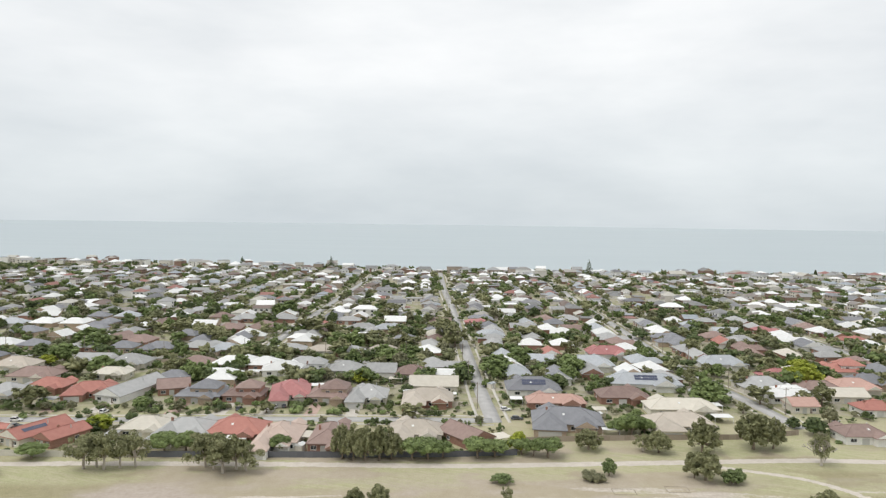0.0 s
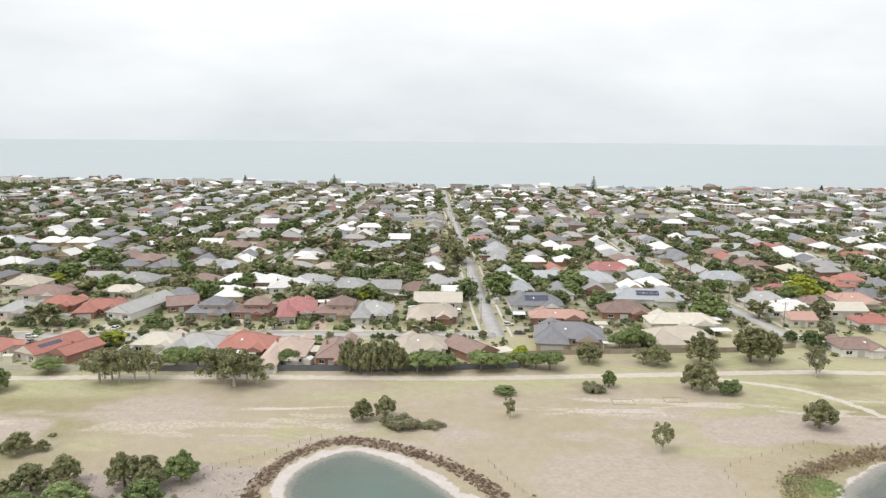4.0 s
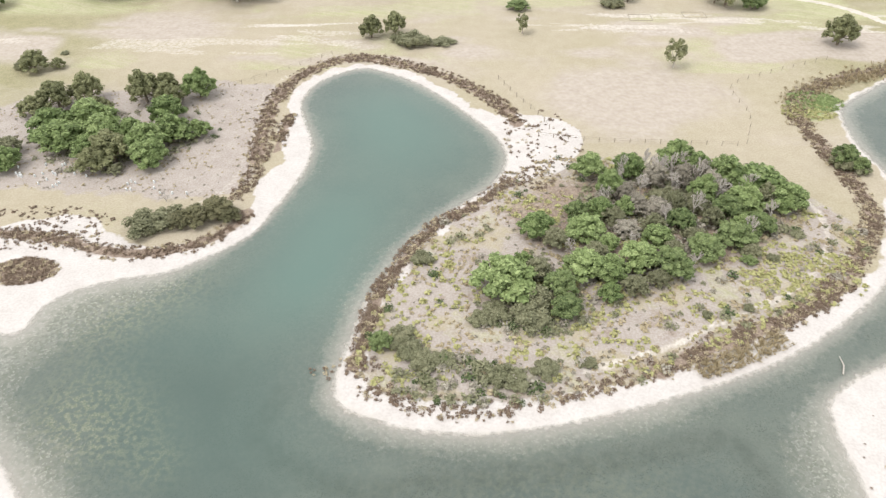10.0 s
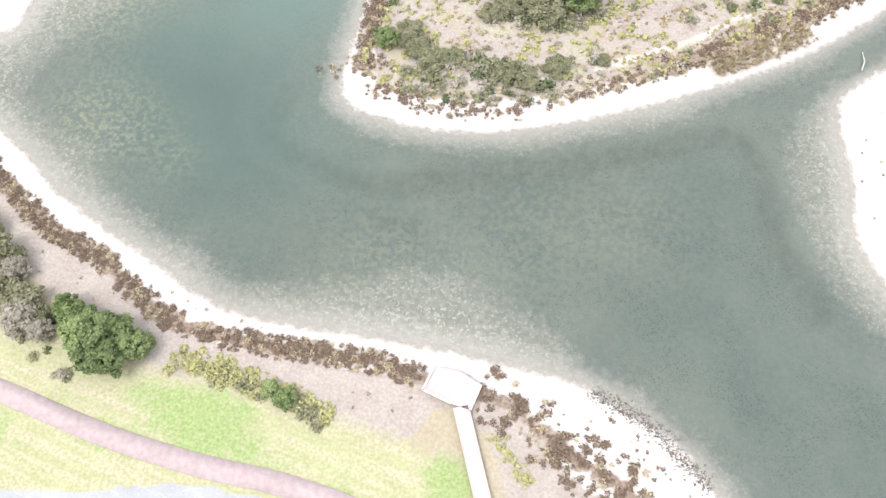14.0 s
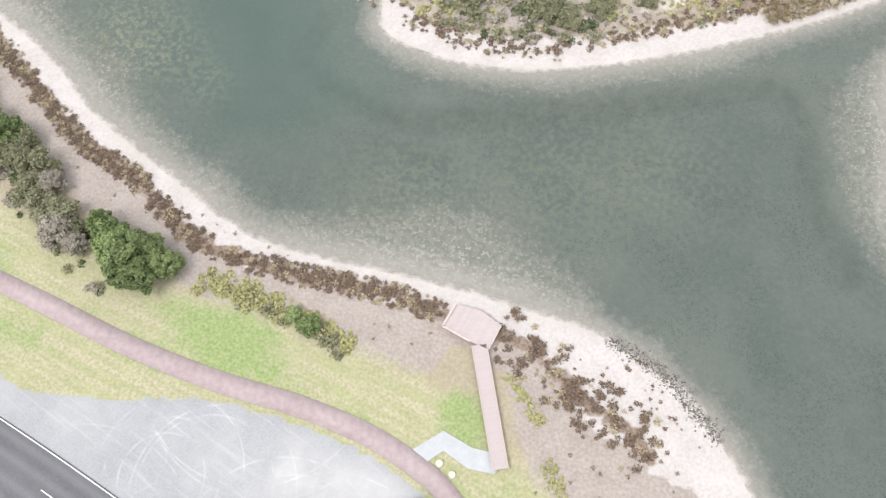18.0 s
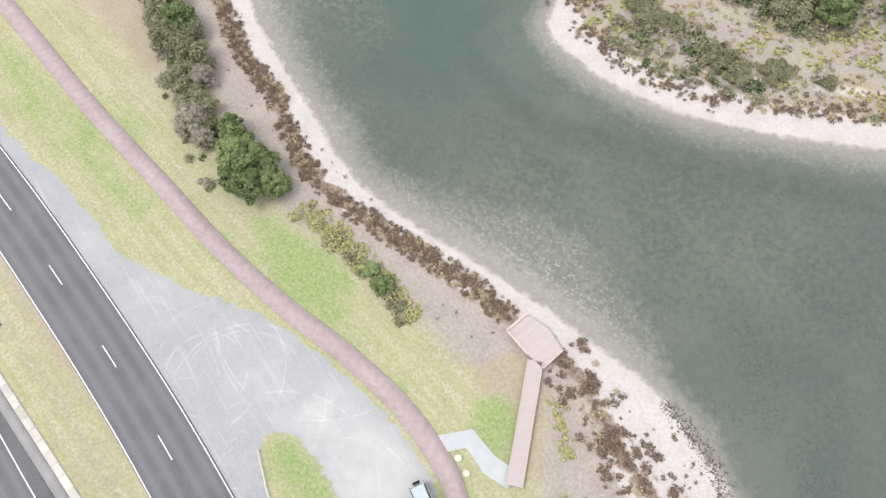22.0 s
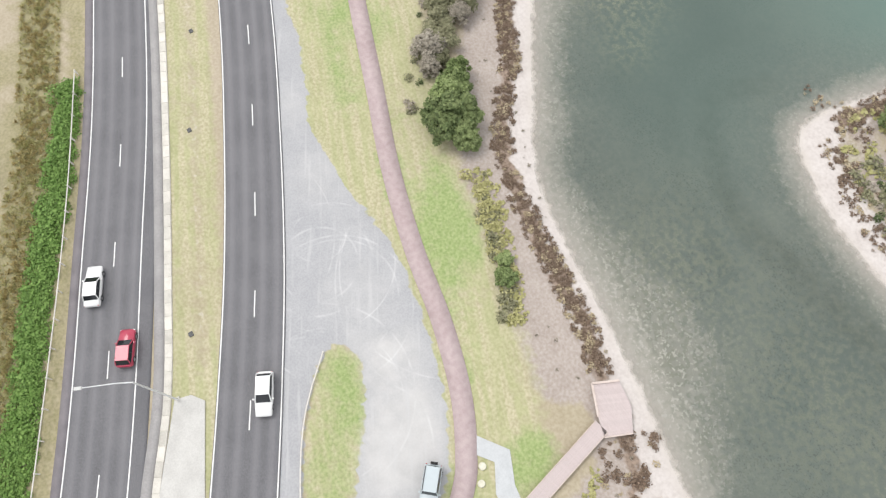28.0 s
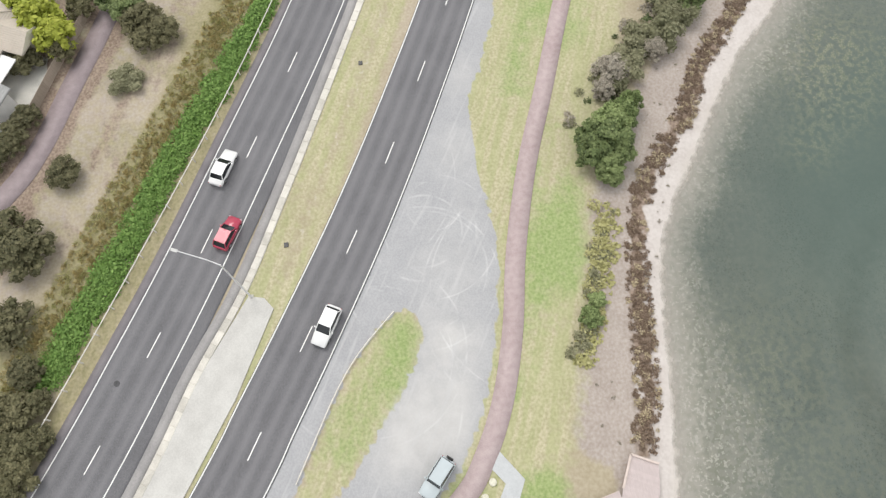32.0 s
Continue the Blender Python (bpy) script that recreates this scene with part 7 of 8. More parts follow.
for i, (x, y) in enumerate(((-92, 214), (-76, 215), (-43.5, 212.5), (-20, 216), (-1, 214.5), (-140, 213), (58, 252), (-110, 291), (-84, 290), (-66, 296), (-14, 283), (22, 298), (106, 289), (-30, 290), (-128, 297), (100, 322), (60, 312), (150, 262))):
    shed(x, y, i * 37, ("grey", "cream", "white", "blue")[i % 4])
POLE = plain("weathered_pole_timber", (0.20, 0.165, 0.13), (0.33, 0.28, 0.23), 2, 0.95)
for line, off in ((S1, 4.3), (S2, -4.3), (S4, 4.4)):
    for p, t in along(line, 42, 18):
        if p[1] > 640:
            break
        foot = tagged(new("power_pole"), "timber power pole with a crossarm beside a street", "power pole", "power poles")
        bm = bmesh.new()
        tube(bm, [(0, 0, -0.3), (0, 0, 5), (0, 0, 10.5)], [0.16, 0.14, 0.11], 7)
        part("pole", bm, POLE, foot)
        part("crossarm", box(bmesh.new(), -0.06, -1.2, 9.7, 0.06, 1.2, 9.85), POLE, foot)
        for q in (-1.0, -0.4, 0.4, 1.0):
            bm = bmesh.new()
            tube(bm, [(0, q, 9.85), (0, q, 10.02)], [0.05, 0.035], 6)
            part("insulator", bm, FRAME, foot)
        foot.matrix_basis = pose(p[0] - t[1] * off, p[1] + t[0] * off, 0, 0, 0, math.degrees(math.atan2(t[1], t[0])))

# ---- boardwalk and viewing deck ----
TIMBER = plain("pink_grey_deck_timber", (0.48, 0.405, 0.392), (0.56, 0.485, 0.47), 1.5, 0.85, bump=0.3, vary=0.05, stretch=(1, 6, 1))
PALE_TIMBER = plain("pale_rail_timber", (0.52, 0.43, 0.38), (0.66, 0.57, 0.52), 2, 0.85, bump=0.2)
STEEL = plain("galvanised_steel", (0.60, 0.61, 0.61), (0.74, 0.74, 0.74), 3, 0.5, 0.1)


def beam(bm, a, b, w, h):
    """A squared timber from a to b, its top at their height."""
    a, b = Vector(a), Vector(b)
    d = b - a
    m = Matrix.Translation((a + b) / 2 - Vector((0, 0, h / 2))) @ d.to_track_quat("X", "Z").to_matrix().to_4x4() @ Matrix.Diagonal((d.length, w, h, 1))
    bmesh.ops.create_cube(bm, size=1, matrix=m)
    return bm


deck = tagged(new("boardwalk"), "pinkish timber boardwalk with a viewing deck over sand", "boardwalk")
top = 0.42
walk_a, walk_b, half = np.array((0.62, 15.75)), np.array((3.7, 3.4)), 0.76
run = np.linalg.norm(walk_b - walk_a)
way = (walk_b - walk_a) / run
ang = math.degrees(math.atan2(way[1], way[0]))
plank = None
for i in range(int(run / 0.15)):
    p = walk_a + way * (0.075 + 0.15 * i)
    if plank is None:
        plank = part("board", box(bmesh.new(), -0.072, -half, -0.04, 0.072, half, 0.0, 0.006), TIMBER, deck, at=pose(p[0], p[1], top, 0, 0, ang)).data
    else:
        part("board", plank, None, deck, at=pose(p[0], p[1], top, 0, 0, ang))
# the deck: boards cut to a six-sided outline
C = np.array([(-3.4, 17.4), (-2.2, 19.95), (0.5, 19.5), (2.8, 18.0), (1.65, 15.35), (-0.35, 16.0)])
e = (C[1] - C[0]) / np.linalg.norm(C[1] - C[0])
n_ = np.array((e[1], -e[0]))
for i in range(40):
    s0, s1 = 0.15 * i + 0.003 - 0.2, 0.15 * i + 0.147 - 0.2
    strip = []
    for s in (s0, s1):
        hits = []
        for a, b in zip(C, np.roll(C, -1, 0)):
            da, db = (a - C[0]) @ n_ - s, (b - C[0]) @ n_ - s
            if da * db < 0:
                hits.append(a + (b - a) * da / (da - db))
        strip.append(sorted(hits, key=lambda q: q @ e))
    if len(strip[0]) >= 2 and len(strip[1]) >= 2:
        part("board", slab([strip[0][0], strip[0][-1], strip[1][-1], strip[1][0]], top - 0.04, top), TIMBER, deck)
for a, b in ((C[0], C[1]), (C[5], C[0]), (C[4], C[3])):
    part("edge_rail", beam(bmesh.new(), (*a, top + 0.16), (*b, top + 0.16), 0.22 if a[0] < 0 else 0.12, 0.14), PALE_TIMBER, deck)
for side in (1, -1):
    o = np.array((-way[1], way[0])) * side * (half + 0.04)
    part("edge_rail", beam(bmesh.new(), (*(walk_a + o), top + 0.07), (*(walk_b + o), top + 0.07), 0.07, 0.1), PALE_TIMBER, deck)
    part("bearer", beam(bmesh.new(), (*(walk_a + o * 0.7), top - 0.045), (*(walk_b + o * 0.7), top - 0.045), 0.09, 0.2), TIMBER, deck)
for p in [tuple(walk_a + way * s + np.array((-way[1], way[0])) * q) for s in (0.6, 3.2, 5.8, 8.4, 11) for q in (-0.5, 0.5)] + [(-2.7, 17.6), (-1.5, 19.8), (2.4, 18), (1.5, 16.2), (0.2, 17.8)]:
    part("post", box(bmesh.new(), p[0] - 0.06, p[1] - 0.06, -0.35, p[0] + 0.06, p[1] + 0.06, top - 0.05), TIMBER, deck)
RAMP = plain("pale_blue_grey_concrete", (0.44, 0.455, 0.46), (0.54, 0.555, 0.56), 0.8, 0.9, bump=0.2, local=False)
tagged(part("ramp_path", slab([(-5.2, 4.6), (-2.3, 6.7), (0.75, 5.3), (2.55, 5.05), (3.6, 4.0), (3.15, 3.0), (0.5, 3.25), (-2.1, 4.75), (-3.6, 3.6)], -0.2, 0.035), RAMP), "pale concrete path from the shared path to the boardwalk", "path", kind="structure")
for x, y, r in ((-2.4, 3.5, 0.42), (-1.05, 2.55, 0.4)):
    bm = bmesh.new()
    bmesh.ops.create_cone(bm, cap_ends=True, segments=14, radius1=r, radius2=r * 0.85, depth=0.3, matrix=Matrix.Translation((x, y, 0.08)))
    tagged(part("boulder", bm, plain("pale_limestone", (0.55, 0.53, 0.42), (0.72, 0.70, 0.58), 3, 0.9, bump=0.5)), "pale limestone block set in grass", "boulder", "boulders by the path")

# ---- street lamp over the road ----
lamp = tagged(new("street_lamp"), "tall galvanised street lamp with a long arm over the road", "street lamp")
lx, ly, arm = Vector((-24.5, -20.0, 0)), None, Vector((-26.3, -24.2, 11.2))
bm = bmesh.new()
tube(bm, [lx + Vector((0, 0, 0.1)), lx + Vector((0, 0, 6)), lx + Vector((0, 0, 10.6))], [0.12, 0.1, 0.07], 8)
part("pole", bm, STEEL, lamp)
bm = bmesh.new()
tube(bm, [lx + Vector((0, 0, 10.5)), lx.lerp(arm, 0.3) + Vector((0, 0, 7.7)), arm], [0.07, 0.055, 0.045], 8)
part("arm", bm, STEEL, lamp)
part("lamp_head", box(bmesh.new(), -0.35, -0.16, -0.08, 0.35, 0.16, 0.06, 0.04), PLASTIC, lamp, at=Matrix.Translation(arm) @ pose(0, 0, 0, 0, 0, 66))
part("base_plate", box(bmesh.new(), lx.x - 0.25, lx.y - 0.25, 0.0, lx.x + 0.25, lx.y + 0.25, 0.16, 0.02), CONCRETE, lamp)
for x, y in ((-30.2, -16.0), (-53.5, -5.9), (-66.8, 0.2)):
    tagged(part("drain_cover", box(bmesh.new(), x - 0.28, y - 0.25, -0.2, x + 0.28, y + 0.25, 0.05, 0.02), plain("dark_iron", (0.05, 0.05, 0.05), (0.1, 0.1, 0.1), 4, 0.6)), "dark iron drain cover in median grass", "drain cover", "drain covers")

cx_, cy_ = (-16.7, -34.3)
bm = bmesh.new()
bmesh.ops.create_cone(bm, cap_ends=True, segments=20, radius1=0.34, radius2=0.33, depth=0.06, matrix=Matrix.Translation((cx_, cy_, 0.02)))
tagged(part("manhole_cover", bm, plain("dark_cast_iron", (0.04, 0.04, 0.042), (0.08, 0.08, 0.085), 5, 0.6, bump=0.3)), "round dark iron manhole cover in the asphalt", "manhole cover")

# ---- fences ----
WHITE_RAIL = plain("weathered_white_timber", (0.58, 0.55, 0.50), (0.74, 0.71, 0.66), 3, 0.85, bump=0.2)
DARK_METAL = plain("dark_slate_metal_fence", (0.095, 0.10, 0.115), (0.15, 0.155, 0.17), 2, 0.5, bump=0.25, stretch=(8, 1, 0.1), vary=0.15)
PALINGS = plain("weathered_paling_timber", (0.26, 0.21, 0.16), (0.40, 0.34, 0.28), 2, 0.9, bump=0.4, stretch=(8, 1, 0.3), vary=0.2)
CREAM_METAL = plain("pale_cream_metal_fence", (0.52, 0.50, 0.43), (0.64, 0.61, 0.54), 2, 0.5, bump=0.2, stretch=(8, 1, 0.1), vary=0.1)
LOG = plain("grey_pine_log", (0.26, 0.22, 0.17), (0.40, 0.35, 0.28), 3, 0.9)


def panel_fence(label, line, mat, height, step=2.4):
    foot = tagged(new("fence"), label, "fence", "back fences")
    pts = [p for p, t in along(np.array(line, float), step)] + [np.array(line[-1], float)]
    for a, b in zip(pts, pts[1:]):
        q = math.degrees(math.atan2(*(b - a)[::-1]))
        w = np.linalg.norm(b - a)
        part("panel", box(bmesh.new(), 0.03, -0.02, 0.0, w - 0.03, 0.02, height - 0.03), mat, foot, at=pose(a[0], a[1], -0.05, 0, 0, q))
        part("post", box(bmesh.new(), -0.035, -0.035, -0.2, 0.035, 0.035, height), mat, foot, at=pose(a[0], a[1], -0.05, 0, 0, q))
        part("rail", box(bmesh.new(), 0.03, -0.035, height - 0.1, w - 0.03, 0.035, height - 0.03 + 0.03), mat, foot, at=pose(a[0], a[1], -0.05, 0, 0, q))


panel_fence("dark slate metal back fence along a dirt track", [(-89, 205.4), (-34.5, 207), (1.5, 208.8), (24, 211.5)], DARK_METAL, 1.9)
panel_fence("pale cream metal back fence along a dirt track", [(-150, 205.4), (-122, 204.6), (-89.5, 205.3)], CREAM_METAL, 1.9)
panel_fence("weathered timber paling fence behind park grass", [(28, 224), (50, 226.5), (76, 228.6), (101, 230), (124, 236)], PALINGS, 1.8)
panel_fence("weathered timber fence beside a side street", [(136, 236), (160, 229), (185, 229)], PALINGS, 1.6, 3)
panel_fence("dark timber boundary fence among gardens", [(-150, 342), (-110, 343), (-70, 342.5)], PALINGS, 1.8, 4)


def rail_fence(label, line, mat, height, step, rails, radius=0.05, post=0.07):
    """Posts with round rails."""
    foot = tagged(new("rail_fence"), label, "fence")
    pts = [p for p, t in along(line, step)]
    for i, p in enumerate(pts):
        bm = bmesh.new()
        tube(bm, [(p[0], p[1], -0.25), (p[0], p[1], height)], [post, post], 6)
        part("post", bm, mat, foot)
    for h in rails:
        for a, b in zip(pts, pts[1:]):
            bm = bmesh.new()
            tube(bm, [(*a, h), (*b, h)], [radius, radius], 5)
            part("rail", bm, mat, foot)


rail_fence("weathered white post and rail fence along the road", bend([(-68.4, -14.6), (-56, -19.9), (-44.2, -25.4), (-33, -31), (-23.6, -35.8), (-15.1, -40.3), (-6, -45.2)], 6), WHITE_RAIL, 1.0, 3.2, (0.9,), 0.07, 0.09)
rail_fence("pale timber rail edging the gravel car park", bend([(-20.9, -4.7), (-17, -8.6), (-13.3, -11.2), (-9, -13.5), (-3, -16.6)], 6), WHITE_RAIL, 0.3, 2.0, (0.26,), 0.07, 0.08)
rail_fence("low post and wire fence round the wetland scrub", bend([(-53, 139.5), (-44, 146), (-36, 153), (-28, 160)], 5), LOG, 1.0, 3.0, (0.9, 0.5), 0.015, 0.06)
rail_fence("low post and wire fence across dry grass", bend([(17, 121), (30, 119), (45, 118.5), (56, 118)], 5), LOG, 1.0, 3.0, (0.9, 0.5), 0.015, 0.06)
rail_fence("low post and wire fence beside the lagoon sand", bend([(10, 146), (14, 137), (18, 129), (20, 122)], 5), LOG, 1.0, 3.0, (0.9, 0.5), 0.015, 0.06)
rail_fence("low post and wire fence beside a mown park track", bend([(58, 119), (62, 130), (62, 143), (75, 151), (90, 158)], 5), LOG, 1.0, 3.5, (0.9,), 0.015, 0.06)


# ---- vehicles ----
TYRE = plain("black_tyre_rubber", (0.02, 0.02, 0.02), (0.04, 0.04, 0.04), 8, 0.9)
RIM = plain("alloy_wheel", (0.35, 0.35, 0.36), (0.5, 0.5, 0.51), 6, 0.35, 0.8)
CARGLASS = Mat("car_glass", 0.03).colour((0.02, 0.022, 0.025))
TRIM = plain("black_car_trim", (0.025, 0.025, 0.027), (0.045, 0.045, 0.05), 6, 0.5)
HEADLIGHT = plain("clear_headlight", (0.6, 0.6, 0.6), (0.75, 0.75, 0.75), 8, 0.1)
TAIL = plain("red_tail_light", (0.35, 0.02, 0.02), (0.45, 0.03, 0.03), 8, 0.2)


def car_paint(name, c):
    k = Mat(name, 0.28)
    k.set(k.b, "Coat Weight", 0.6)
    return k.colour(k.mix(k.noise(k.pos(True), 2.0, 3), c, tuple(v * 0.88 for v in c)))


def loft(sections, closed=True):
    """A skin over cross-sections of equal length."""
    bm = bmesh.new()
    rows = [[bm.verts.new(p) for p in s] for s in sections]
    k = len(rows[0])
    for a, b in zip(rows, rows[1:]):
        for j in range(k if closed else k - 1):
            bm.faces.new((a[j], a[(j + 1) % k], b[(j + 1) % k], b[j]))
    bm.faces.new(rows[0][::-1])
    bm.faces.new(rows[-1])
    bmesh.ops.recalc_face_normals(bm, faces=bm.faces)
    for f in bm.faces:
        f.smooth = True
    return bm


def car(label, paint, length=4.5, width=1.8, height=1.45, cabin=(-0.42, 0.2), boxy=0.0, spare=False):
    """A car heading +x: body, cabin glass, roof, wheels, lights, mirrors."""
    foot = tagged(new("car"), label, "car")
    l, w = length / 2, width / 2
    belt = height * 0.6

    def ring(x, half, z0, z1):
        c = min(0.12, half * 0.2)
        return [(x, -half + c, z0), (x, half - c, z0), (x, half, z0 + 0.15), (x, half, z1 - 0.14), (x, half - c, z1), (x, -half + c, z1), (x, -half, z1 - 0.14), (x, -half, z0 + 0.15)]

    nose = belt * (0.78 + 0.16 * boxy)
    part("body", loft([ring(-l, w * 0.82, 0.35, belt * 0.86), ring(-l * 0.94, w * 0.95, 0.22, belt * 0.97), ring(-l * 0.6, w, 0.2, belt), ring(l * 0.25, w, 0.2, belt), ring(l * 0.62, w * 0.98, 0.2, belt * (0.92 + 0.05 * boxy)), ring(l * 0.93, w * 0.92, 0.22, nose), ring(l, w * 0.74, 0.33, nose * 0.86)]), paint, foot)
    a, b = cabin[0] * length, cabin[1] * length
    slope = 0.75 - 0.45 * boxy

    def glass(x, half, z):
        return [(x, -half, z), (x, half, z)]

    top, r0, r1, hw = height - 0.06, a + slope * 0.55, b - slope, w * 0.78
    bm = bmesh.new()
    lo = [bm.verts.new(p) for p in ((a, -w * 0.92, belt - 0.03), (b, -w * 0.92, belt - 0.03), (b, w * 0.92, belt - 0.03), (a, w * 0.92, belt - 0.03))]
    hi = [bm.verts.new(p) for p in ((r0, -hw, top), (r1, -hw, top), (r1, hw, top), (r0, hw, top))]
    for i in range(4):
        bm.faces.new((lo[i], lo[(i + 1) % 4], hi[(i + 1) % 4], hi[i]))
    bm.faces.new(hi)
    bm.faces.new(lo[::-1])
    part("cabin_glass", bm, CARGLASS, foot)
    part("roof", box(bmesh.new(), r0 - 0.06, -hw - 0.03, top - 0.02, r1 + 0.04, hw + 0.03, height, 0.03), paint, foot)
    for x, z in ((a, r0), (b, r1)):
        for s in (-1, 1):
            bm = bmesh.new()
            tube(bm, [(x, s * w * 0.92, belt - 0.02), (z, s * (hw + 0.005), top)], [0.06, 0.05], 6)
            part("pillar", bm, paint, foot)
    for s in (-1, 1):
        m = (r0 + r1) / 2
        bm = bmesh.new()
        tube(bm, [(m + 0.1, s * w * 0.93, belt - 0.02), (m, s * (hw + 0.01), top)], [0.05, 0.05], 6)
        part("pillar", bm, TRIM, foot)
        part("mirror", box(bmesh.new(), b - slope * 0.45 - 0.1, s * (w + 0.1) - 0.1, belt - 0.02, b - slope * 0.45 + 0.08, s * (w + 0.1) + 0.1, belt + 0.15, 0.03), paint, foot)
        part("headlight", box(bmesh.new(), l * 0.93, s * w * 0.68 - 0.2, nose * 0.72, l * 0.985, s * w * 0.68 + 0.2, nose * 0.92, 0.03), HEADLIGHT, foot)
        part("tail_light", box(bmesh.new(), -l * 0.995, s * w * 0.72 - 0.14, belt * 0.62, -l * 0.93, s * w * 0.72 + 0.14, belt * 0.86, 0.02), TAIL, foot)
        for x in (-l * 0.6, l * 0.6):
            bm = bmesh.new()
            bmesh.ops.create_cone(bm, cap_ends=True, segments=18, radius1=0.33, radius2=0.33, depth=0.22, matrix=Matrix.Translation((x, s * (w - 0.1), 0.33)) @ Matrix.Rotation(math.pi / 2, 4, "X"))
            wheel = part("wheel", bm, TYRE, foot)
            bm = bmesh.new()
            bmesh.ops.create_cone(bm, cap_ends=True, segments=14, radius1=0.21, radius2=0.21, depth=0.24, matrix=Matrix.Translation((x, s * (w - 0.1), 0.33)) @ Matrix.Rotation(math.pi / 2, 4, "X"))
            part("rim", bm, RIM, wheel)
    part("bumper", box(bmesh.new(), l * 0.96, -w * 0.7, 0.28, l * 1.01, w * 0.7, 0.5, 0.02), TRIM, foot)
    if spare:
        bm = bmesh.new()
        bmesh.ops.create_cone(bm, cap_ends=True, segments=18, radius1=0.36, radius2=0.36, depth=0.24, matrix=Matrix.Translation((-l - 0.12, 0, 0.85)) @ Matrix.Rotation(math.pi / 2, 4, "Y"))
        part("spare_wheel", bm, TYRE, foot)
        for s in (-1, 1):
            part("roof_rail", box(bmesh.new(), r0, s * hw - 0.03, height, r1, s * hw + 0.03, height + 0.06, 0.01), TRIM, foot)
    return foot


WHITE_CAR, RED_CAR, SILVER_BLUE = car_paint("white_car_paint", (0.78, 0.78, 0.77)), car_paint("cherry_red_car_paint", (0.42, 0.03, 0.07)), car_paint("pale_silver_blue_car_paint", (0.50, 0.56, 0.58))
DARK_CAR = car_paint("charcoal_car_paint", (0.06, 0.065, 0.075))


def heading(line, s, off):
    """A pose on a carriageway, s metres along it."""
    p, t = along(line, 0.5)[int(s * 2)]
    q = p + np.array([-t[1], t[0]]) * off
    return q, math.degrees(math.atan2(t[1], t[0]))


parked = car("pale silver-blue four-wheel drive parked on gravel", SILVER_BLUE, 4.3, 1.82, 1.85, (-0.47, 0.17), 1.0, True)
parked.matrix_basis = pose(-3.35, -1.9, 0, 0, 0, -40)
for label, paint, x, y, turn, dims in (("cherry red hatchback on the asphalt road", RED_CAR, -32.2, -22.4, 153, (4.1, 1.75, 1.5, (-0.46, 0.2))),
                                       ("white sedan on the asphalt road", WHITE_CAR, -40.6, -22.9, 155, (4.7, 1.82, 1.45, (-0.36, 0.2))),
                                       ("white car with a dark roof on the road", WHITE_CAR, -20.1, -11.9, -28, (4.6, 1.82, 1.5, (-0.45, 0.2)))):
    c = car(label, paint, *dims)
    c.matrix_basis = pose(x, y, 0.035, 0, 0, turn)

# ---- the corner of a garden behind the far footpath ----
h = house(13, 10, "beige", "cream", "hip", True)
h.matrix_basis = pose(-61, -54.5, -0.03, 0, 0, -25)
h = house(9, 7, "grey", "white", "gable", False)
h.matrix_basis = pose(-50.5, -53.5, -0.03, 0, 0, -25)
h = house(11, 8, "grey", "white", "gable", False)
h.matrix_basis = pose(-76.2, -47.6, -0.03, 0, 0, -22)
tagged(part("yard_paving", slab([(-59.5, -45.4), (-56.6, -45.2), (-51.2, -47.8), (-47.4, -51), (-52, -56), (-62, -50)], -0.2, 0.02), CONCRETE), "pale concrete yard beside a house", "paving", kind="structure")
panel_fence("grey timber garden fence beside the far footpath", [(-66, -40.2), (-58, -43.6), (-51, -46.2), (-44, -49.6)], PALINGS, 1.6, 2.4)

# ---- cars parked in the nearest street: one of each, then copies ----
street_car = car("white hatchback parked in a suburban driveway", WHITE_CAR, 4.2, 1.76, 1.48, (-0.46, 0.2))
street_car.matrix_basis = pose(-124, 252, 0.03, 0, 0, 80)
tagged(street_car, group="parked cars")
for x, y, q in ((-149, 240, 5), (25, 262, 10), (-63, 262, 85), (146, 252, 40)):
    copy_thing(street_car, pose(x, y, 0.03, 0, 0, q))
grey_car = car("charcoal sedan parked in a suburban driveway", DARK_CAR, 4.6, 1.8, 1.45, (-0.38, 0.2))
grey_car.matrix_basis = pose(-60, 263, 0.03, 0, 0, 95)
tagged(grey_car, group="parked cars")
for x, y, q in ((-145, 233, 10), (-76, 258, 90), (28, 250, 0)):
    copy_thing(grey_car, pose(x, y, 0.03, 0, 0, q))

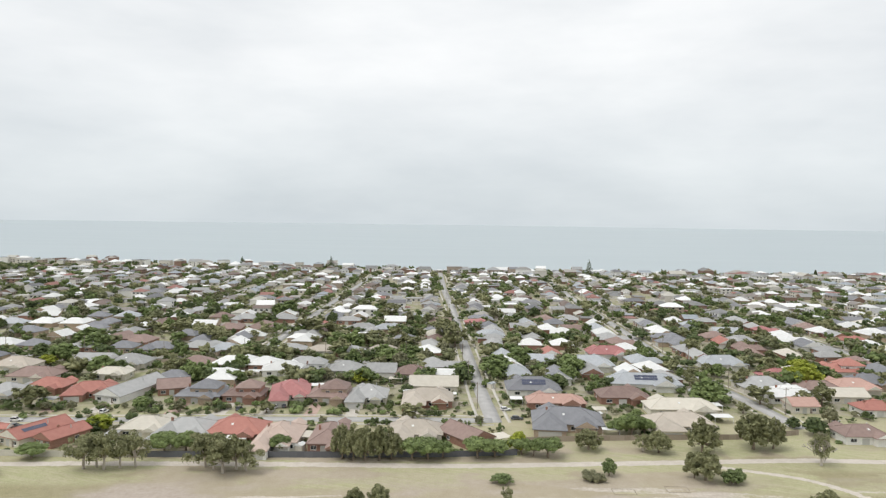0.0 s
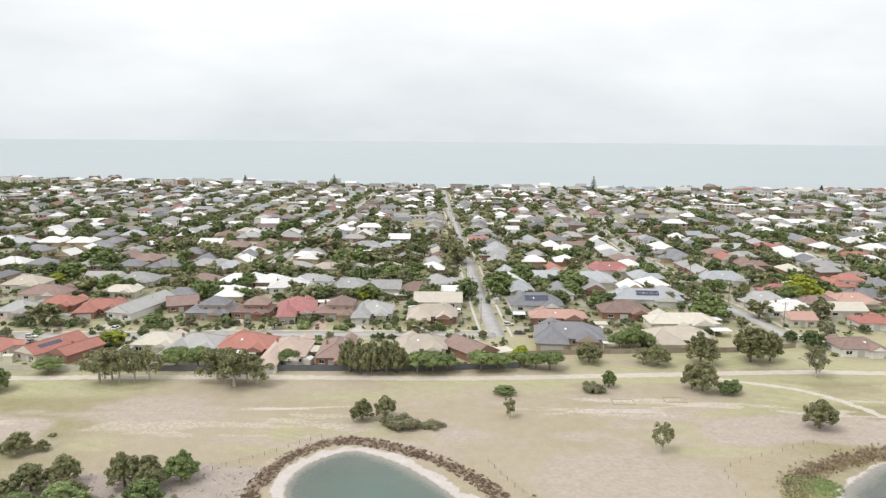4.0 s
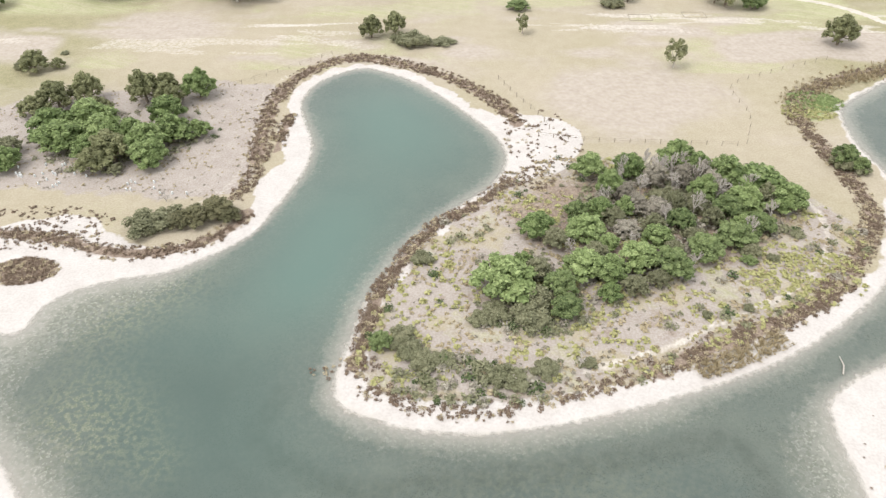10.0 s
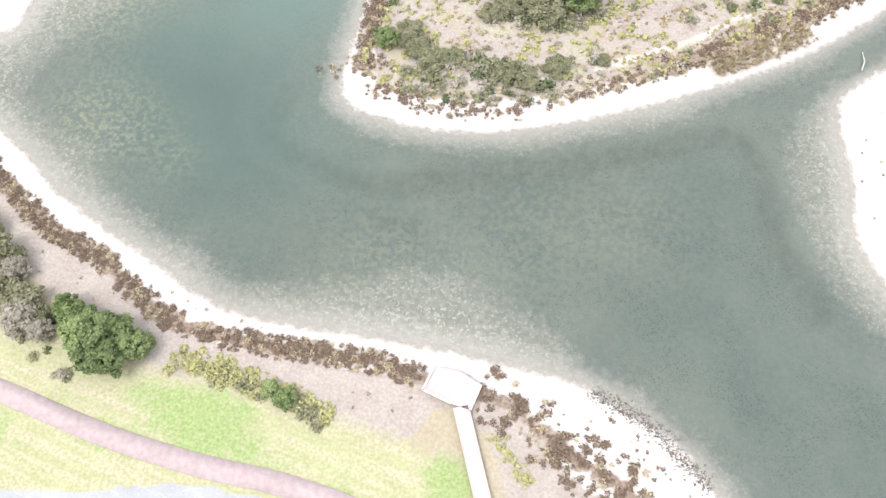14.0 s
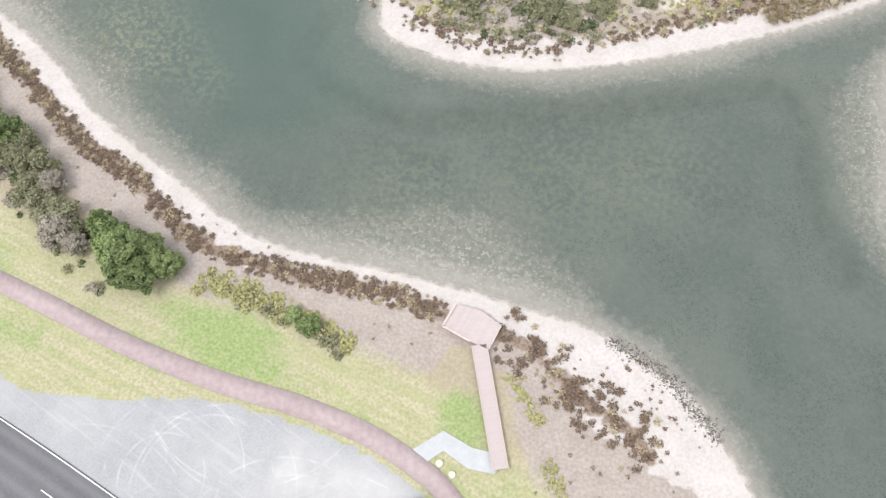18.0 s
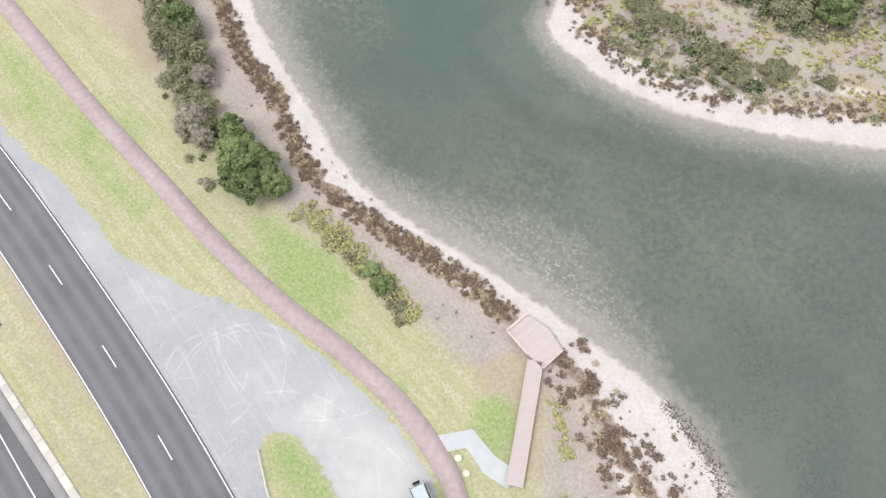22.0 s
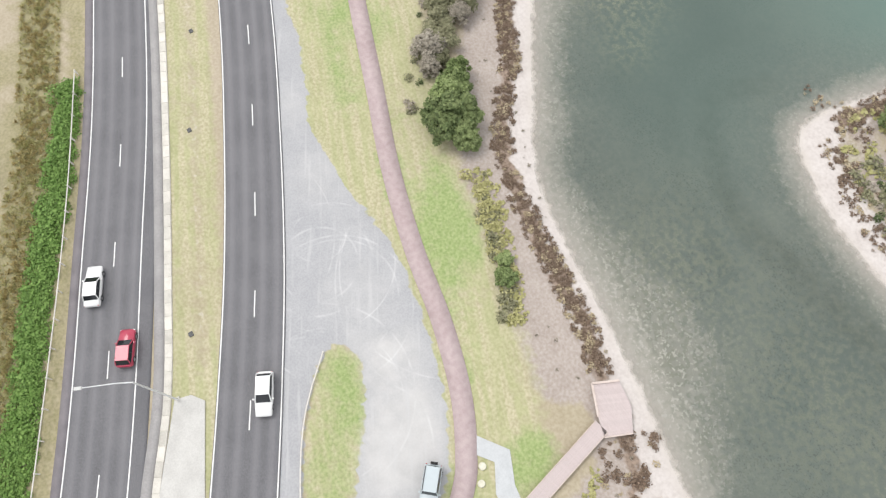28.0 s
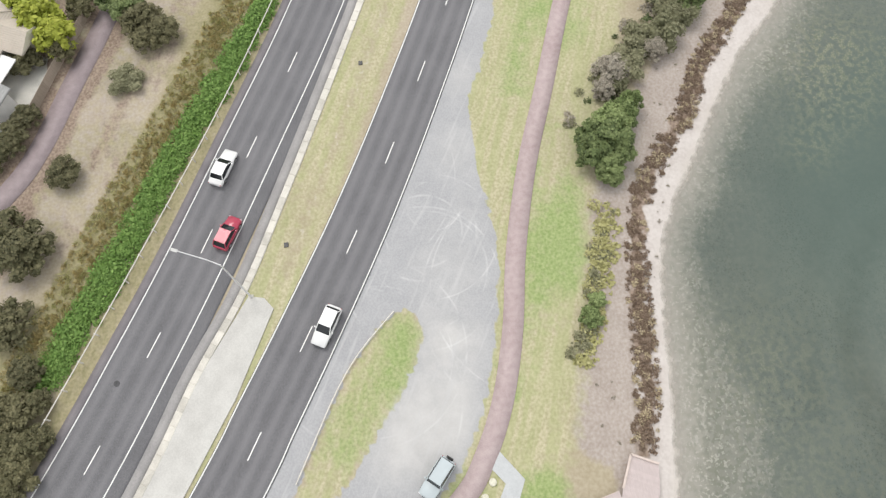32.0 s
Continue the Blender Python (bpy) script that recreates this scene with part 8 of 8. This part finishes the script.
# ---- small things at the water's edge ----
bm = bmesh.new()
tube(bm, [(52.3, 60.6, -0.1), (52.9, 62.0, 0.12), (53.0, 63.6, 0.05)], [0.12, 0.1, 0.05], 7)
tagged(part("driftwood", bm, GREYWOOD), "bleached driftwood log lying in shallow water", "driftwood")
rk = np.random.RandomState(6)
rv, rf = [], []
for i in range(900):
    s = rk.rand()
    x, y = np.interp(s, [0, 0.4, 1], [14.5, 19.5, 25.5]) + rk.normal() * 0.5, np.interp(s, [0, 0.4, 1], [17.6, 14.8, 8.2]) + rk.normal() * 0.5
    q = 0.05 + 0.09 * rk.rand() ** 2
    base = len(rv)
    for p in ((-1, -1, -0.6), (1, -1, -0.6), (1, 1, -0.6), (-1, 1, -0.6), (-0.6, -0.7, 0.6), (0.7, -0.5, 0.5), (0.5, 0.7, 0.6), (-0.7, 0.6, 0.5)):
        rv.append((x + p[0] * q * (0.7 + 0.5 * rk.rand()), y + p[1] * q * (0.7 + 0.5 * rk.rand()), -0.14 + p[2] * q))
    rf += [tuple(base + j for j in f) for f in ((4, 5, 6, 7), (0, 1, 5, 4), (1, 2, 6, 5), (2, 3, 7, 6), (3, 0, 4, 7))]
STONE = Mat("dark_shore_stone", 0.9)
STONE = STONE.colour(STONE.ramp(STONE.island(), (0.0, (0.09, 0.085, 0.075)), (1.0, (0.34, 0.32, 0.285))))
tagged(new("shore_stones", mesh_of("shore_stones", rv, rf, [STONE])), "scattered dark stones along the sandy shore", "stones", kind="stuff")

for x, y in ((49.8, 183.2), (64.8, 185.2)):
    foot = tagged(new("timber_edging"), "low timber edging of an old plot in grass", "edging", "timber edgings")
    for a, b, c, d in ((-3, -2, 3, -2), (3, -2, 3, 2), (3, 2, -3, 2), (-3, 2, -3, -2)):
        part("sleeper", beam(bmesh.new(), (x + a, y + b, 0.03), (x + c, y + d, 0.03), 0.14, 0.2), LOG, foot)

GUARD = plain("white_plastic_guard", (0.62, 0.63, 0.62), (0.74, 0.75, 0.74), 4, 0.6)
rq = np.random.RandomState(64)
guard_me = None
for i in range(150):
    x, y = -92 + 46 * rq.rand(), 97 + 12 * rq.rand()
    if within(np.array([x]), np.array([y]), SCRUB)[0] and patches(x, y, 8, 65) > 0.42 and not (-73 < x < -52 and y > 106):
        if guard_me is None:
            bm = bmesh.new()
            tube(bm, [(0, 0, -0.1), (0, 0, 0.25), (0.02, 0, 0.5)], [0.17, 0.19, 0.16], 6)
            foot = part("plant_guard", bm, GUARD, at=pose(x, y, 0, 0, 0, i * 40))
            guard_me = foot.data
        else:
            foot = part("plant_guard", guard_me, None, at=pose(x, y, 0, 8 * rq.rand(), 8 * rq.rand(), i * 40))
        tagged(foot, "white plastic guard round a young plant on bare soil", "plant guard", "plant guards")
